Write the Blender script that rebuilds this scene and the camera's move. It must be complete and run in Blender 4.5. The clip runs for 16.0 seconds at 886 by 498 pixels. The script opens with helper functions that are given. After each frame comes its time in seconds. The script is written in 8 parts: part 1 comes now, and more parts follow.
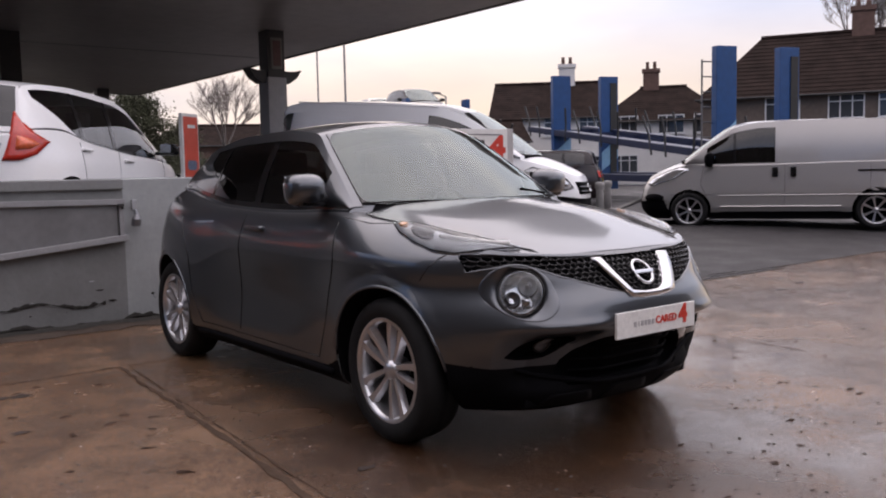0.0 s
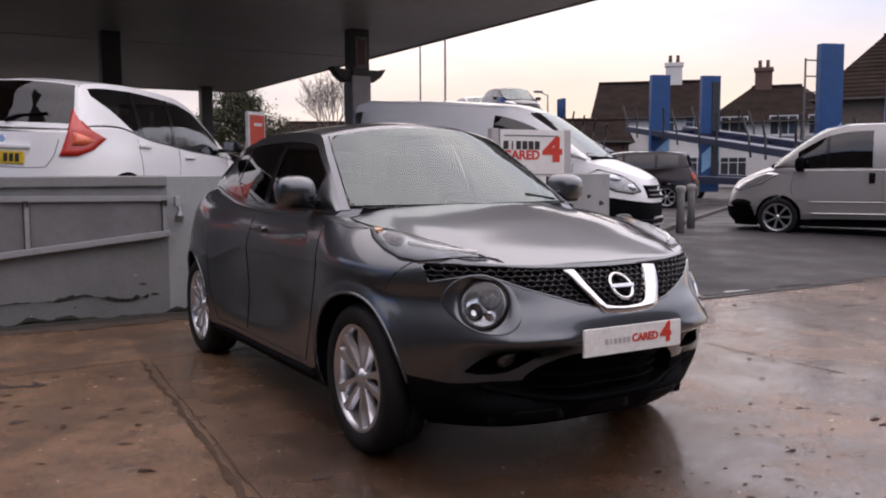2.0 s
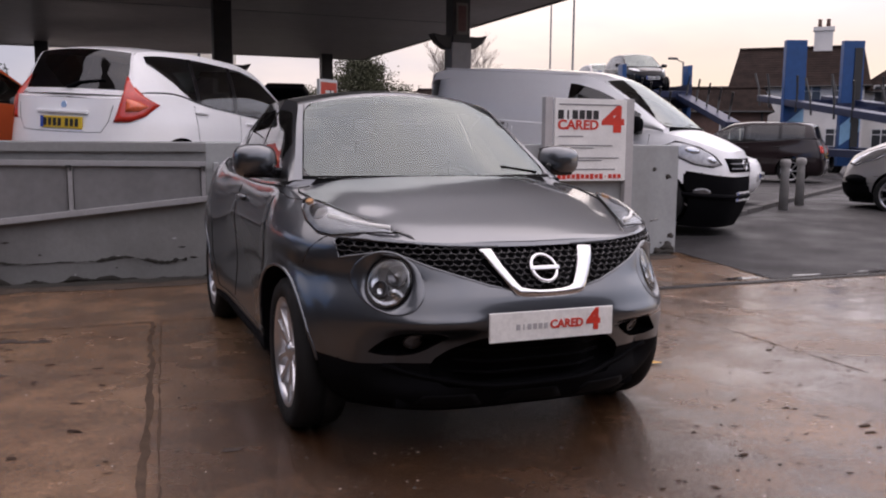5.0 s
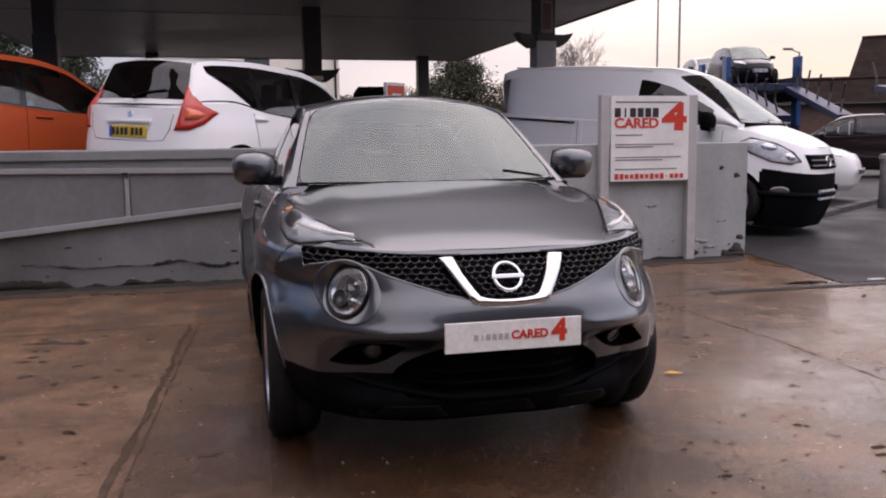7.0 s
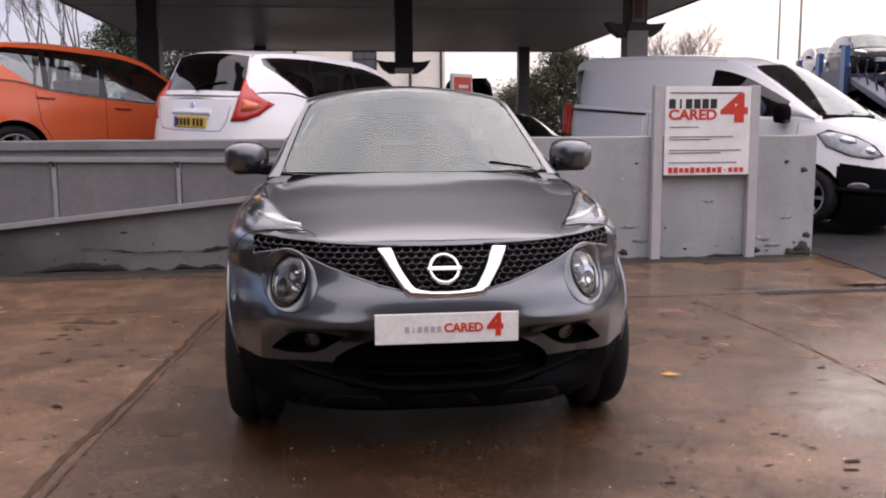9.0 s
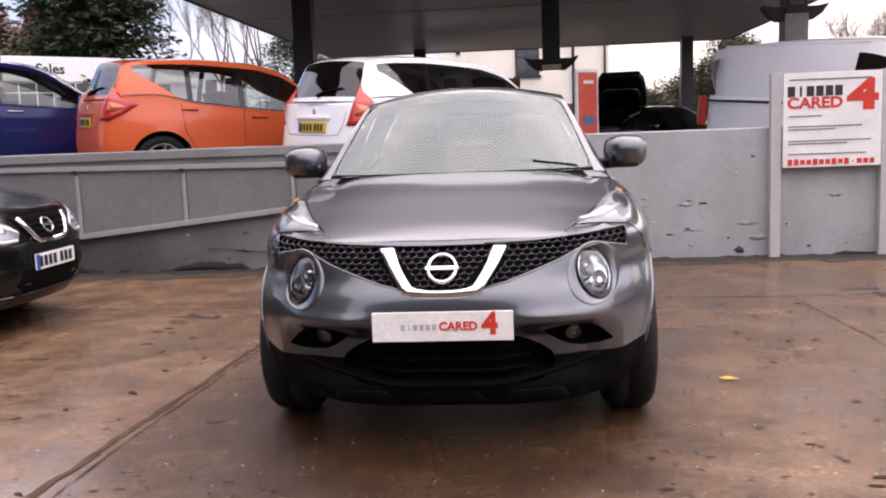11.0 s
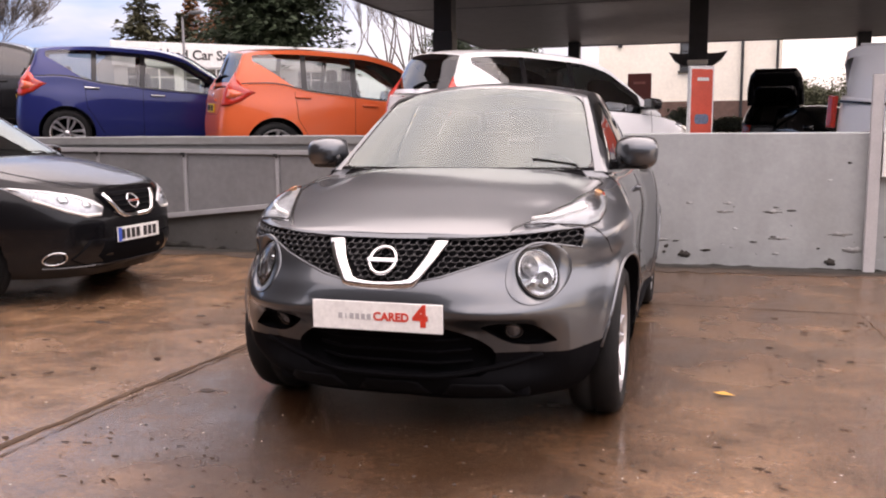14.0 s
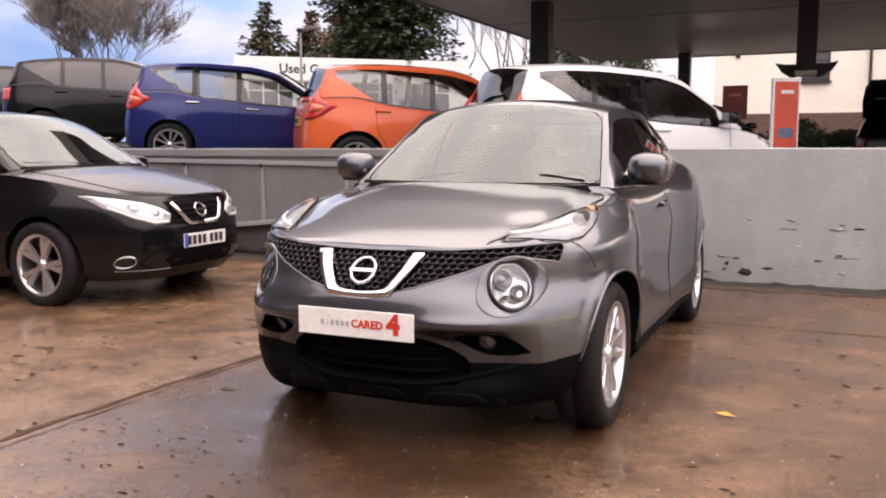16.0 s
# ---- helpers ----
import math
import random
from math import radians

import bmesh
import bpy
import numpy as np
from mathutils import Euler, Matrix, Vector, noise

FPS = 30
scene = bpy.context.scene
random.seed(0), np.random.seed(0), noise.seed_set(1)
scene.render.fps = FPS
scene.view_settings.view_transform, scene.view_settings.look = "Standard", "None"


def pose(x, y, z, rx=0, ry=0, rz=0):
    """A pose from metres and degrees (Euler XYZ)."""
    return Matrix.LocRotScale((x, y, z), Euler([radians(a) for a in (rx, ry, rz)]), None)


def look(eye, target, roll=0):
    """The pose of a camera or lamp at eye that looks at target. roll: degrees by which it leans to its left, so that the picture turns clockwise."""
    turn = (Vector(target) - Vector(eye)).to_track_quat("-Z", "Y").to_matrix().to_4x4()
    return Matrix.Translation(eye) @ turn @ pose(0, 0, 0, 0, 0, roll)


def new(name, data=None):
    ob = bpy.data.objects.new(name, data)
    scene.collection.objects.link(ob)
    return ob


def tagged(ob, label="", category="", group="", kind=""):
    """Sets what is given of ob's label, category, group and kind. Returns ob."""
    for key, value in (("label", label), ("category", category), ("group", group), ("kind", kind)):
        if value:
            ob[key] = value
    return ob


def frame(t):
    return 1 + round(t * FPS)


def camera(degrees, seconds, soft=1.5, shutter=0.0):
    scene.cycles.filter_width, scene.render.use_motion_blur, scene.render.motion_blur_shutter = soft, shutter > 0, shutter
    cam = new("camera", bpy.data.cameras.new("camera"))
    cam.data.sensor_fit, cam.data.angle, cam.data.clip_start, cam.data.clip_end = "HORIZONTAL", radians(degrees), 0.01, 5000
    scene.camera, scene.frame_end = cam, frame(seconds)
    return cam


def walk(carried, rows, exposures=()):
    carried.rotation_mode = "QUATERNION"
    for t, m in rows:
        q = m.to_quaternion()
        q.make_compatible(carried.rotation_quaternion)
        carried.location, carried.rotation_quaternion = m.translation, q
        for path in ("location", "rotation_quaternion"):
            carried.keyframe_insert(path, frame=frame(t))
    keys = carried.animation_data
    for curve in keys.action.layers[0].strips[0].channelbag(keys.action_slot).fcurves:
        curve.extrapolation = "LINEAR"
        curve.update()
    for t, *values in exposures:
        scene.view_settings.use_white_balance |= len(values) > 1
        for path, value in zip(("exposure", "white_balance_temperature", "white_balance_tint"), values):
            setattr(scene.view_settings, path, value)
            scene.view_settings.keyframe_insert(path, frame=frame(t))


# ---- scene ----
cam = camera(54.1, 16.0, 2.0)
METRES, EYE, TILT, TURN = 5.0, 1.22, 1.9, -37.9
ROWS = [
    (0.0, 0.0, 0.0, 0.0, -0.0, -6.46, 0.02),
    (0.5, 0.0336, -0.0031, 0.0035, 1.86, -6.84, -0.76),
    (1.0, 0.0572, 0.0097, 0.0006, 4.2, -6.53, 0.31),
    (1.5, 0.0823, 0.0236, 0.0036, 5.41, -6.02, -0.03),
    (2.0, 0.1162, 0.0314, 0.0061, 7.13, -6.62, -0.69),
    (2.5, 0.1471, 0.0316, 0.0071, 8.51, -7.25, -1.06),
    (3.0, 0.1716, 0.0477, 0.0049, 9.05, -7.17, -0.48),
    (3.5, 0.1943, 0.0635, 0.0125, 10.64, -7.55, -0.35),
    (4.0, 0.2291, 0.0765, 0.0132, 12.36, -8.12, -0.07),
    (4.5, 0.2633, 0.0827, 0.0142, 13.95, -8.91, -0.49),
    (5.0, 0.2853, 0.1001, 0.0106, 16.32, -8.85, -1.14),
    (7.5, 0.426, 0.1643, 0.017, 25.73, -8.98, 0.18),
    (8.0, 0.4626, 0.1778, 0.0165, 28.12, -8.98, -0.09),
    (8.5, 0.4848, 0.194, 0.0142, 29.88, -9.06, 0.4),
    (9.0, 0.5052, 0.2181, 0.0145, 31.31, -9.45, 0.18),
    (9.5, 0.5259, 0.2325, 0.0174, 32.65, -9.5, 0.51),
    (10.0, 0.5634, 0.2456, 0.0175, 36.74, -9.68, 1.24),
    (12.5, 0.684, 0.3428, 0.013, 47.67, -8.92, 1.95),
    (13.0, 0.6958, 0.368, 0.0151, 50.17, -9.17, 1.65),
    (13.5, 0.7158, 0.3887, 0.0158, 53.17, -8.7, 2.05),
    (14.0, 0.7445, 0.4104, 0.0144, 54.18, -9.58, 0.96),
    (14.5, 0.754, 0.4318, 0.0097, 54.54, -9.33, 0.68),
    (15.0, 0.7726, 0.4533, 0.0134, 58.1, -7.93, 0.95),
    (15.5, 0.7975, 0.4725, 0.0155, 59.44, -8.16, 1.25),
    (16.0, 0.8256, 0.4923, 0.0176, 62.08, -8.71, 1.0),
]
EXPOSURES = [(0, 0.09, 7350, 24), (3, 0.16, 7350, 25), (5, 0.1, 7350, 26), (7.5, 0.2, 7450, 28), (8.5, 0.32, 7500, 27), (10, 0.86, 7500, 26), (12.5, 1.05, 7850, 27), (16, 1.1, 8500, 28)]
START = pose(0, 0, EYE, TILT) @ pose(0, 0, 0, 0, 0, TURN)
walk(cam, [(t, START @ pose(METRES * x, METRES * y, METRES * z, 90 + pitch, roll, yaw)) for t, x, y, z, yaw, pitch, roll in ROWS], EXPOSURES)

# ---- world and sun ----
world = bpy.data.worlds.new("overcast_sky")
scene.world = world
world.use_nodes = True
wn = world.node_tree.nodes
wl = world.node_tree.links
wn.clear()
w_out = wn.new("ShaderNodeOutputWorld")
w_bg = wn.new("ShaderNodeBackground")
w_sky = wn.new("ShaderNodeTexSky")
w_sky.sky_type = "NISHITA"
w_sky.sun_disc = False
w_sky.sun_elevation = radians(14)
w_sky.sun_rotation = radians(25)
w_sky.air_density, w_sky.dust_density = 1.0, 3.0
w_co = wn.new("ShaderNodeTexCoord")
w_map = wn.new("ShaderNodeMapping")
w_map.inputs["Scale"].default_value = (1.0, 1.0, 3.2)
w_noise = wn.new("ShaderNodeTexNoise")
w_noise.inputs["Scale"].default_value = 2.1
w_noise.inputs["Detail"].default_value = 6
w_noise.inputs["Roughness"].default_value = 0.55
w_ramp = wn.new("ShaderNodeValToRGB")
w_ramp.color_ramp.elements[0].position, w_ramp.color_ramp.elements[0].color = 0.3, (0.86, 0.86, 0.86, 1)
w_ramp.color_ramp.elements[1].position, w_ramp.color_ramp.elements[1].color = 0.62, (0.96, 0.96, 0.96, 1)
w_cloud = wn.new("ShaderNodeTexNoise")
w_cloud.inputs["Scale"].default_value = 3.0
w_cloud.inputs["Detail"].default_value = 5
w_cramp = wn.new("ShaderNodeValToRGB")
w_cramp.color_ramp.elements[0].position, w_cramp.color_ramp.elements[0].color = 0.3, (5.9, 6.5, 7.8, 1)
w_cramp.color_ramp.elements[1].position, w_cramp.color_ramp.elements[1].color = 0.7, (8.6, 8.95, 9.7, 1)
w_mix = wn.new("ShaderNodeMix")
w_mix.data_type = "RGBA"
wl.new(w_co.outputs["Generated"], w_map.inputs["Vector"])
wl.new(w_map.outputs["Vector"], w_noise.inputs["Vector"])
wl.new(w_map.outputs["Vector"], w_cloud.inputs["Vector"])
wl.new(w_noise.outputs["Fac"], w_ramp.inputs["Fac"])
wl.new(w_cloud.outputs["Fac"], w_cramp.inputs["Fac"])
wl.new(w_ramp.outputs["Color"], w_mix.inputs["Factor"])
wl.new(w_sky.outputs["Color"], w_mix.inputs["A"])
w_sep = wn.new("ShaderNodeSeparateXYZ")
w_west = wn.new("ShaderNodeMapRange")
w_west.inputs["From Min"].default_value, w_west.inputs["From Max"].default_value = -0.3, -0.62
w_gap = wn.new("ShaderNodeMapRange")
w_gap.inputs["From Min"].default_value, w_gap.inputs["From Max"].default_value = 0.68, 0.46
w_both = wn.new("ShaderNodeMath")
w_both.operation = "MULTIPLY"
w_open = wn.new("ShaderNodeMix")
w_open.data_type = "RGBA"
w_open.inputs["B"].default_value = (2.5, 4.8, 9.0, 1)
wl.new(w_sep.outputs["X"], w_west.inputs["Value"])
wl.new(w_cloud.outputs["Fac"], w_gap.inputs["Value"])
wl.new(w_west.outputs["Result"], w_both.inputs[0])
wl.new(w_gap.outputs["Result"], w_both.inputs[1])
w_low = wn.new("ShaderNodeMapRange")
w_low.inputs["From Min"].default_value, w_low.inputs["From Max"].default_value = 0.45, 0.26
w_part = wn.new("ShaderNodeMath")
w_part.operation = "MULTIPLY"
wl.new(w_sep.outputs["Z"], w_low.inputs["Value"])
wl.new(w_both.outputs[0], w_part.inputs[0])
wl.new(w_low.outputs["Result"], w_part.inputs[1])
wl.new(w_part.outputs[0], w_open.inputs["Factor"])
wl.new(w_cramp.outputs["Color"], w_open.inputs["A"])
wl.new(w_open.outputs["Result"], w_mix.inputs["B"])
w_zen = wn.new("ShaderNodeMapRange")
w_zen.inputs["From Min"].default_value, w_zen.inputs["From Max"].default_value = 0.1, 0.85
w_zen.inputs["To Min"].default_value, w_zen.inputs["To Max"].default_value = 0.74, 2.45
w_mul = wn.new("ShaderNodeVectorMath")
w_mul.operation = "SCALE"
wl.new(w_co.outputs["Generated"], w_sep.inputs["Vector"])
wl.new(w_sep.outputs["Z"], w_zen.inputs["Value"])
# a warm glow low over the houses
w_glow = wn.new("ShaderNodeMapRange")
w_glow.inputs["From Min"].default_value, w_glow.inputs["From Max"].default_value = 0.17, 0.02
w_east = wn.new("ShaderNodeMapRange")
w_east.inputs["From Min"].default_value, w_east.inputs["From Max"].default_value = 0.25, 0.6
w_warm = wn.new("ShaderNodeMath")
w_warm.operation = "MULTIPLY"
w_tint = wn.new("ShaderNodeMix")
w_tint.data_type = "RGBA"
w_tint.inputs["B"].default_value = (11.4, 10.1, 7.7, 1)
wl.new(w_sep.outputs["Z"], w_glow.inputs["Value"])
wl.new(w_sep.outputs["X"], w_east.inputs["Value"])
wl.new(w_glow.outputs["Result"], w_warm.inputs[0])
wl.new(w_east.outputs["Result"], w_warm.inputs[1])
w_cool = wn.new("ShaderNodeMix")
w_cool.data_type, w_cool.blend_type = "RGBA", "MULTIPLY"
w_cool.inputs["B"].default_value = (0.9, 1.0, 1.1, 1)
w_band = wn.new("ShaderNodeMapRange")
w_band.inputs["From Min"].default_value, w_band.inputs["From Max"].default_value = 0.6, 0.3
wl.new(w_sep.outputs["Z"], w_band.inputs["Value"])
wl.new(w_band.outputs["Result"], w_cool.inputs["Factor"])
wl.new(w_mix.outputs["Result"], w_cool.inputs["A"])
wl.new(w_warm.outputs[0], w_tint.inputs["Factor"])
wl.new(w_cool.outputs["Result"], w_tint.inputs["A"])
wl.new(w_tint.outputs["Result"], w_mul.inputs[0])
# brighter towards the low sun, duller opposite
w_side = wn.new("ShaderNodeMapRange")
w_side.inputs["From Min"].default_value, w_side.inputs["From Max"].default_value = -0.9, 0.9
w_side.inputs["To Min"].default_value, w_side.inputs["To Max"].default_value = 0.72, 1.25
w_gain = wn.new("ShaderNodeMath")
w_gain.operation = "MULTIPLY"
wl.new(w_sep.outputs["X"], w_side.inputs["Value"])
wl.new(w_zen.outputs["Result"], w_gain.inputs[0])
wl.new(w_side.outputs["Result"], w_gain.inputs[1])
wl.new(w_gain.outputs[0], w_mul.inputs["Scale"])
wl.new(w_mul.outputs["Vector"], w_bg.inputs["Color"])
wl.new(w_bg.outputs["Background"], w_out.inputs["Surface"])
w_bg.inputs["Strength"].default_value = 0.1

sun = new("sun", bpy.data.lights.new("sun", "SUN"))
sun.data.energy, sun.data.angle, sun.data.color = 0.5, radians(115), (1.0, 0.94, 0.86)
sun.matrix_world = look((0, 0, 30), (-11, -26, 4))


# ---- materials ----
def mat(name, col, rough=0.5, metal=0.0, coat=0.0, var=0.12, scale=6.0, bump=0.0, bscale=60.0, spec=0.5, col2=None, emit=0.0, rvar=0.0):
    """A procedural surface: base colour varied at two scales, with fine relief."""
    m = bpy.data.materials.new(name)
    m.use_nodes = True
    nt, n, l = m.node_tree, m.node_tree.nodes, m.node_tree.links
    b = n["Principled BSDF"]
    b.inputs["Roughness"].default_value = rough
    b.inputs["Metallic"].default_value = metal
    b.inputs["Coat Weight"].default_value = coat
    b.inputs["Coat Roughness"].default_value = 0.04
    b.inputs["Specular IOR Level"].default_value = spec
    co = n.new("ShaderNodeTexCoord")
    a, c = n.new("ShaderNodeTexNoise"), n.new("ShaderNodeTexNoise")
    a.inputs["Scale"].default_value, a.inputs["Detail"].default_value = scale, 6
    c.inputs["Scale"].default_value, c.inputs["Detail"].default_value = scale * 11, 4
    l.new(co.outputs["Object"], a.inputs["Vector"])
    l.new(co.outputs["Object"], c.inputs["Vector"])
    s = n.new("ShaderNodeMath")
    s.operation = "ADD"
    l.new(a.outputs["Fac"], s.inputs[0])
    l.new(c.outputs["Fac"], s.inputs[1])
    r = n.new("ShaderNodeMapRange")
    r.inputs["From Min"].default_value, r.inputs["From Max"].default_value = 0.7, 1.3
    l.new(s.outputs[0], r.inputs["Value"])
    x = n.new("ShaderNodeMix")
    x.data_type = "RGBA"
    lo = [v * (1 - var) for v in col[:3]]
    hi = col2 or [min(1, v * (1 + var)) for v in col[:3]]
    x.inputs["A"].default_value, x.inputs["B"].default_value = (*lo, 1), (*hi[:3], 1)
    l.new(r.outputs["Result"], x.inputs["Factor"])
    l.new(x.outputs["Result"], b.inputs["Base Color"])
    if rvar:
        q = n.new("ShaderNodeMapRange")
        q.inputs["From Min"].default_value, q.inputs["From Max"].default_value = 0.35, 0.65
        q.inputs["To Min"].default_value, q.inputs["To Max"].default_value = max(0.02, rough - rvar), min(1, rough + rvar)
        l.new(a.outputs["Fac"], q.inputs["Value"])
        l.new(q.outputs["Result"], b.inputs["Roughness"])
    if bump:
        d, k = n.new("ShaderNodeTexNoise"), n.new("ShaderNodeBump")
        d.inputs["Scale"].default_value, d.inputs["Detail"].default_value = bscale, 5
        k.inputs["Strength"].default_value, k.inputs["Distance"].default_value = bump, 0.01
        l.new(co.outputs["Object"], d.inputs["Vector"])
        l.new(d.outputs["Fac"], k.inputs["Height"])
        l.new(k.outputs["Normal"], b.inputs["Normal"])
    if emit:
        l.new(x.outputs["Result"], b.inputs["Emission Color"])
        b.inputs["Emission Strength"].default_value = emit
    return m


def glass(name, tint, ior=1.6, gloss=(1, 1, 1), rough=0.015):
    """A thin pane: clear or tinted, with a mirror gloss that grows towards grazing angles."""
    m = bpy.data.materials.new(name)
    m.use_nodes = True
    n, l = m.node_tree.nodes, m.node_tree.links
    n.clear()
    o, x = n.new("ShaderNodeOutputMaterial"), n.new("ShaderNodeMixShader")
    t, g, f = n.new("ShaderNodeBsdfTransparent"), n.new("ShaderNodeBsdfGlossy"), n.new("ShaderNodeFresnel")
    t.inputs["Color"].default_value = (*tint, 1)
    g.inputs["Roughness"].default_value = rough
    g.inputs["Color"].default_value = (*gloss, 1)
    f.inputs["IOR"].default_value = ior
    l.new(f.outputs["Fac"], x.inputs["Fac"])
    l.new(t.outputs["BSDF"], x.inputs[1])
    l.new(g.outputs["BSDF"], x.inputs[2])
    l.new(x.outputs["Shader"], o.inputs["Surface"])
    return m


def paint(name, col, metal=0.0, rough=0.35, coat=0.8, film=0.04, ior=1.5):
    m = mat(name, col, rough, metal, coat=coat, var=0.015, scale=3.0, spec=0.2)
    m.node_tree.nodes["Principled BSDF"].inputs["Coat Roughness"].default_value = film
    m.node_tree.nodes["Principled BSDF"].inputs["Coat IOR"].default_value = ior
    return m


M = {
    "grey": paint("gunmetal_paint", (0.079, 0.088, 0.1), 0.9, 0.37, 1.0, 0.09, 1.62),
    "white": paint("white_paint", (0.9, 0.9, 0.9)),
    "vanwhite": paint("van_white_paint", (0.9, 0.91, 0.92)),
    "orange": paint("orange_paint", (0.72, 0.125, 0.04), 0.1),
    "blue": paint("blue_paint", (0.012, 0.02, 0.13), 0.3),
    "black": paint("black_paint", (0.003, 0.003, 0.004), 0.0, 0.25, 0.34),
    "silver": paint("silver_paint", (0.41, 0.395, 0.385), 0.5, 0.38),
    "maroon": paint("dark_maroon_paint", (0.013, 0.006, 0.007), 0.1),
    "glass": glass("clear_glass", (0.8, 0.87, 0.85), 1.9, (0.9, 1.0, 0.98), 0.03),
    "sideglass": glass("tinted_glass", (0.72, 0.77, 0.74), 1.75),
    "halfglass": glass("half_tinted_glass", (0.58, 0.6, 0.6), 1.7),
    "vanglass": glass("van_screen_glass", (0.5, 0.54, 0.53), 2.35, (0.93, 1.0, 0.98)),
    "privacy": glass("privacy_glass", (0.08, 0.08, 0.085), 1.75),
    "lens": glass("lamp_lens", (0.9, 0.92, 0.93), 1.5),
    "chrome": mat("chrome", (0.66, 0.66, 0.67), 0.08, 1.0, var=0.04),
    "alloy": mat("alloy", (0.62, 0.62, 0.64), 0.28, 0.9, var=0.06),
    "darkalloy": mat("dark_alloy", (0.2, 0.2, 0.21), 0.35, 0.8, var=0.1),
    "plastic": mat("black_plastic", (0.005, 0.005, 0.006), 0.65, bump=0.05, bscale=300, spec=0.03),
    "mesh_grey": mat("dark_grey_plastic", (0.016, 0.016, 0.018), 0.25, spec=0.45),
    "gloss_black": mat("gloss_black", (0.008, 0.008, 0.009), 0.12, coat=0.3, spec=0.3),
    "rubber": mat("tyre_rubber", (0.009, 0.009, 0.0095), 0.75, spec=0.25, bump=0.2, bscale=150, rvar=0.12),
    "seat": mat("seat_cloth", (0.05, 0.05, 0.053), 0.9, bump=0.3, bscale=300),
    "redlamp": mat("red_lamp", (0.55, 0.03, 0.015), 0.15, coat=0.8, var=0.25, scale=30),
    "amber": mat("amber_lamp", (0.42, 0.2, 0.08), 0.2, coat=0.6),
    "reflector": mat("lamp_reflector", (0.72, 0.73, 0.75), 0.14, 0.85, var=0.3, scale=30),
    "bowl": mat("lamp_bowl", (0.6, 0.61, 0.63), 0.2, 0.3, var=0.3, scale=22),
    "yplate": mat("yellow_plate", (0.75, 0.5, 0.03), 0.4),
    "wplate": mat("white_plate", (0.75, 0.75, 0.73), 0.35),
    "smoke": mat("smoked_lamp", (0.16, 0.16, 0.17), 0.1, 0.6, var=0.4, scale=40),
    "ink": mat("black_ink", (0.02, 0.02, 0.02), 0.5),
    "bluestrip": mat("blue_strip", (0.03, 0.09, 0.45), 0.4),
}


# ---- mesh helpers ----
def link_mesh(name, verts, faces, material, parent=None, label="", smooth=True, outward=False):
    me = bpy.data.meshes.new(name)
    me.from_pydata([tuple(v) for v in verts], [], faces)
    if material:
        me.materials.append(material)
    if smooth:
        me.polygons.foreach_set("use_smooth", [True] * len(me.polygons))
    me.update()
    if outward:
        c = Vector((0, 2.1, 0.5))
        if sum(p.normal.dot(p.center - c) * p.area for p in me.polygons) < 0:
            me.flip_normals()
    ob = new(name, me)
    if parent:
        ob.parent = parent
    if label:
        tagged(ob, label)
    return ob


def part(name, bm, material, parent=None, label="", smooth=False, recalc=True):
    if recalc:
        bmesh.ops.recalc_face_normals(bm, faces=bm.faces)
    me = bpy.data.meshes.new(name)
    bm.to_mesh(me)
    bm.free()
    if material:
        me.materials.append(material)
    if smooth:
        me.polygons.foreach_set("use_smooth", [True] * len(me.polygons))
    ob = new(name, me)
    if parent:
        ob.parent = parent
    if label:
        tagged(ob, label)
    return ob


def boxes(items, bevel=0.0, bm=None):
    """A bmesh of boxes (x0, y0, z0, x1, y1, z1), each with bevelled edges."""
    bm = bm or bmesh.new()
    for x0, y0, z0, x1, y1, z1 in items:
        r = bmesh.ops.create_cube(bm, size=1, matrix=Matrix.Translation(((x0 + x1) / 2, (y0 + y1) / 2, (z0 + z1) / 2)) @ Matrix.Diagonal((abs(x1 - x0), abs(y1 - y0), abs(z1 - z0), 1)))
        if bevel:
            es = list({e for v in r["verts"] for e in v.link_edges})
            bmesh.ops.bevel(bm, geom=es, offset=bevel, segments=2, affect="EDGES", profile=0.7)
    return bm


def obox(bm, m, sx, sy, sz, bevel=0.0):
    """A box of that size, centred at the pose m."""
    r = bmesh.ops.create_cube(bm, size=1, matrix=m @ Matrix.Diagonal((sx, sy, sz, 1)))
    if bevel:
        es = list({e for v in r["verts"] for e in v.link_edges})
        bmesh.ops.bevel(bm, geom=es, offset=bevel, segments=2, affect="EDGES", profile=0.7)
    return bm


def tube(points, r, seg=8, bm=None, taper=None, closed=False):
    """A round bar along points; r may be a list."""
    bm = bm or bmesh.new()
    pts = [Vector(p) for p in points]
    n = len(pts)
    rings = []
    for i, p in enumerate(pts):
        a, b = pts[max(i - 1, 0)], pts[min(i + 1, n - 1)]
        if closed:
            a, b = pts[i - 1], pts[(i + 1) % n]
        d = (b - a).normalized()
        u = d.cross(Vector((0, 0, 1)) if abs(d.z) < 0.9 else Vector((1, 0, 0))).normalized()
        w = d.cross(u)
        rr = r[i] if isinstance(r, (list, tuple)) else r
        rings.append([bm.verts.new(p + rr * (u * math.cos(2 * math.pi * k / seg) + w * math.sin(2 * math.pi * k / seg))) for k in range(seg)])
    for i in range(n if closed else n - 1):
        a, b = rings[i], rings[(i + 1) % n]
        for k in range(seg):
            bm.faces.new((a[k], a[(k + 1) % seg], b[(k + 1) % seg], b[k]))
    if not closed:
        bm.faces.new(rings[0][::-1])
        bm.faces.new(rings[-1])
    return bm


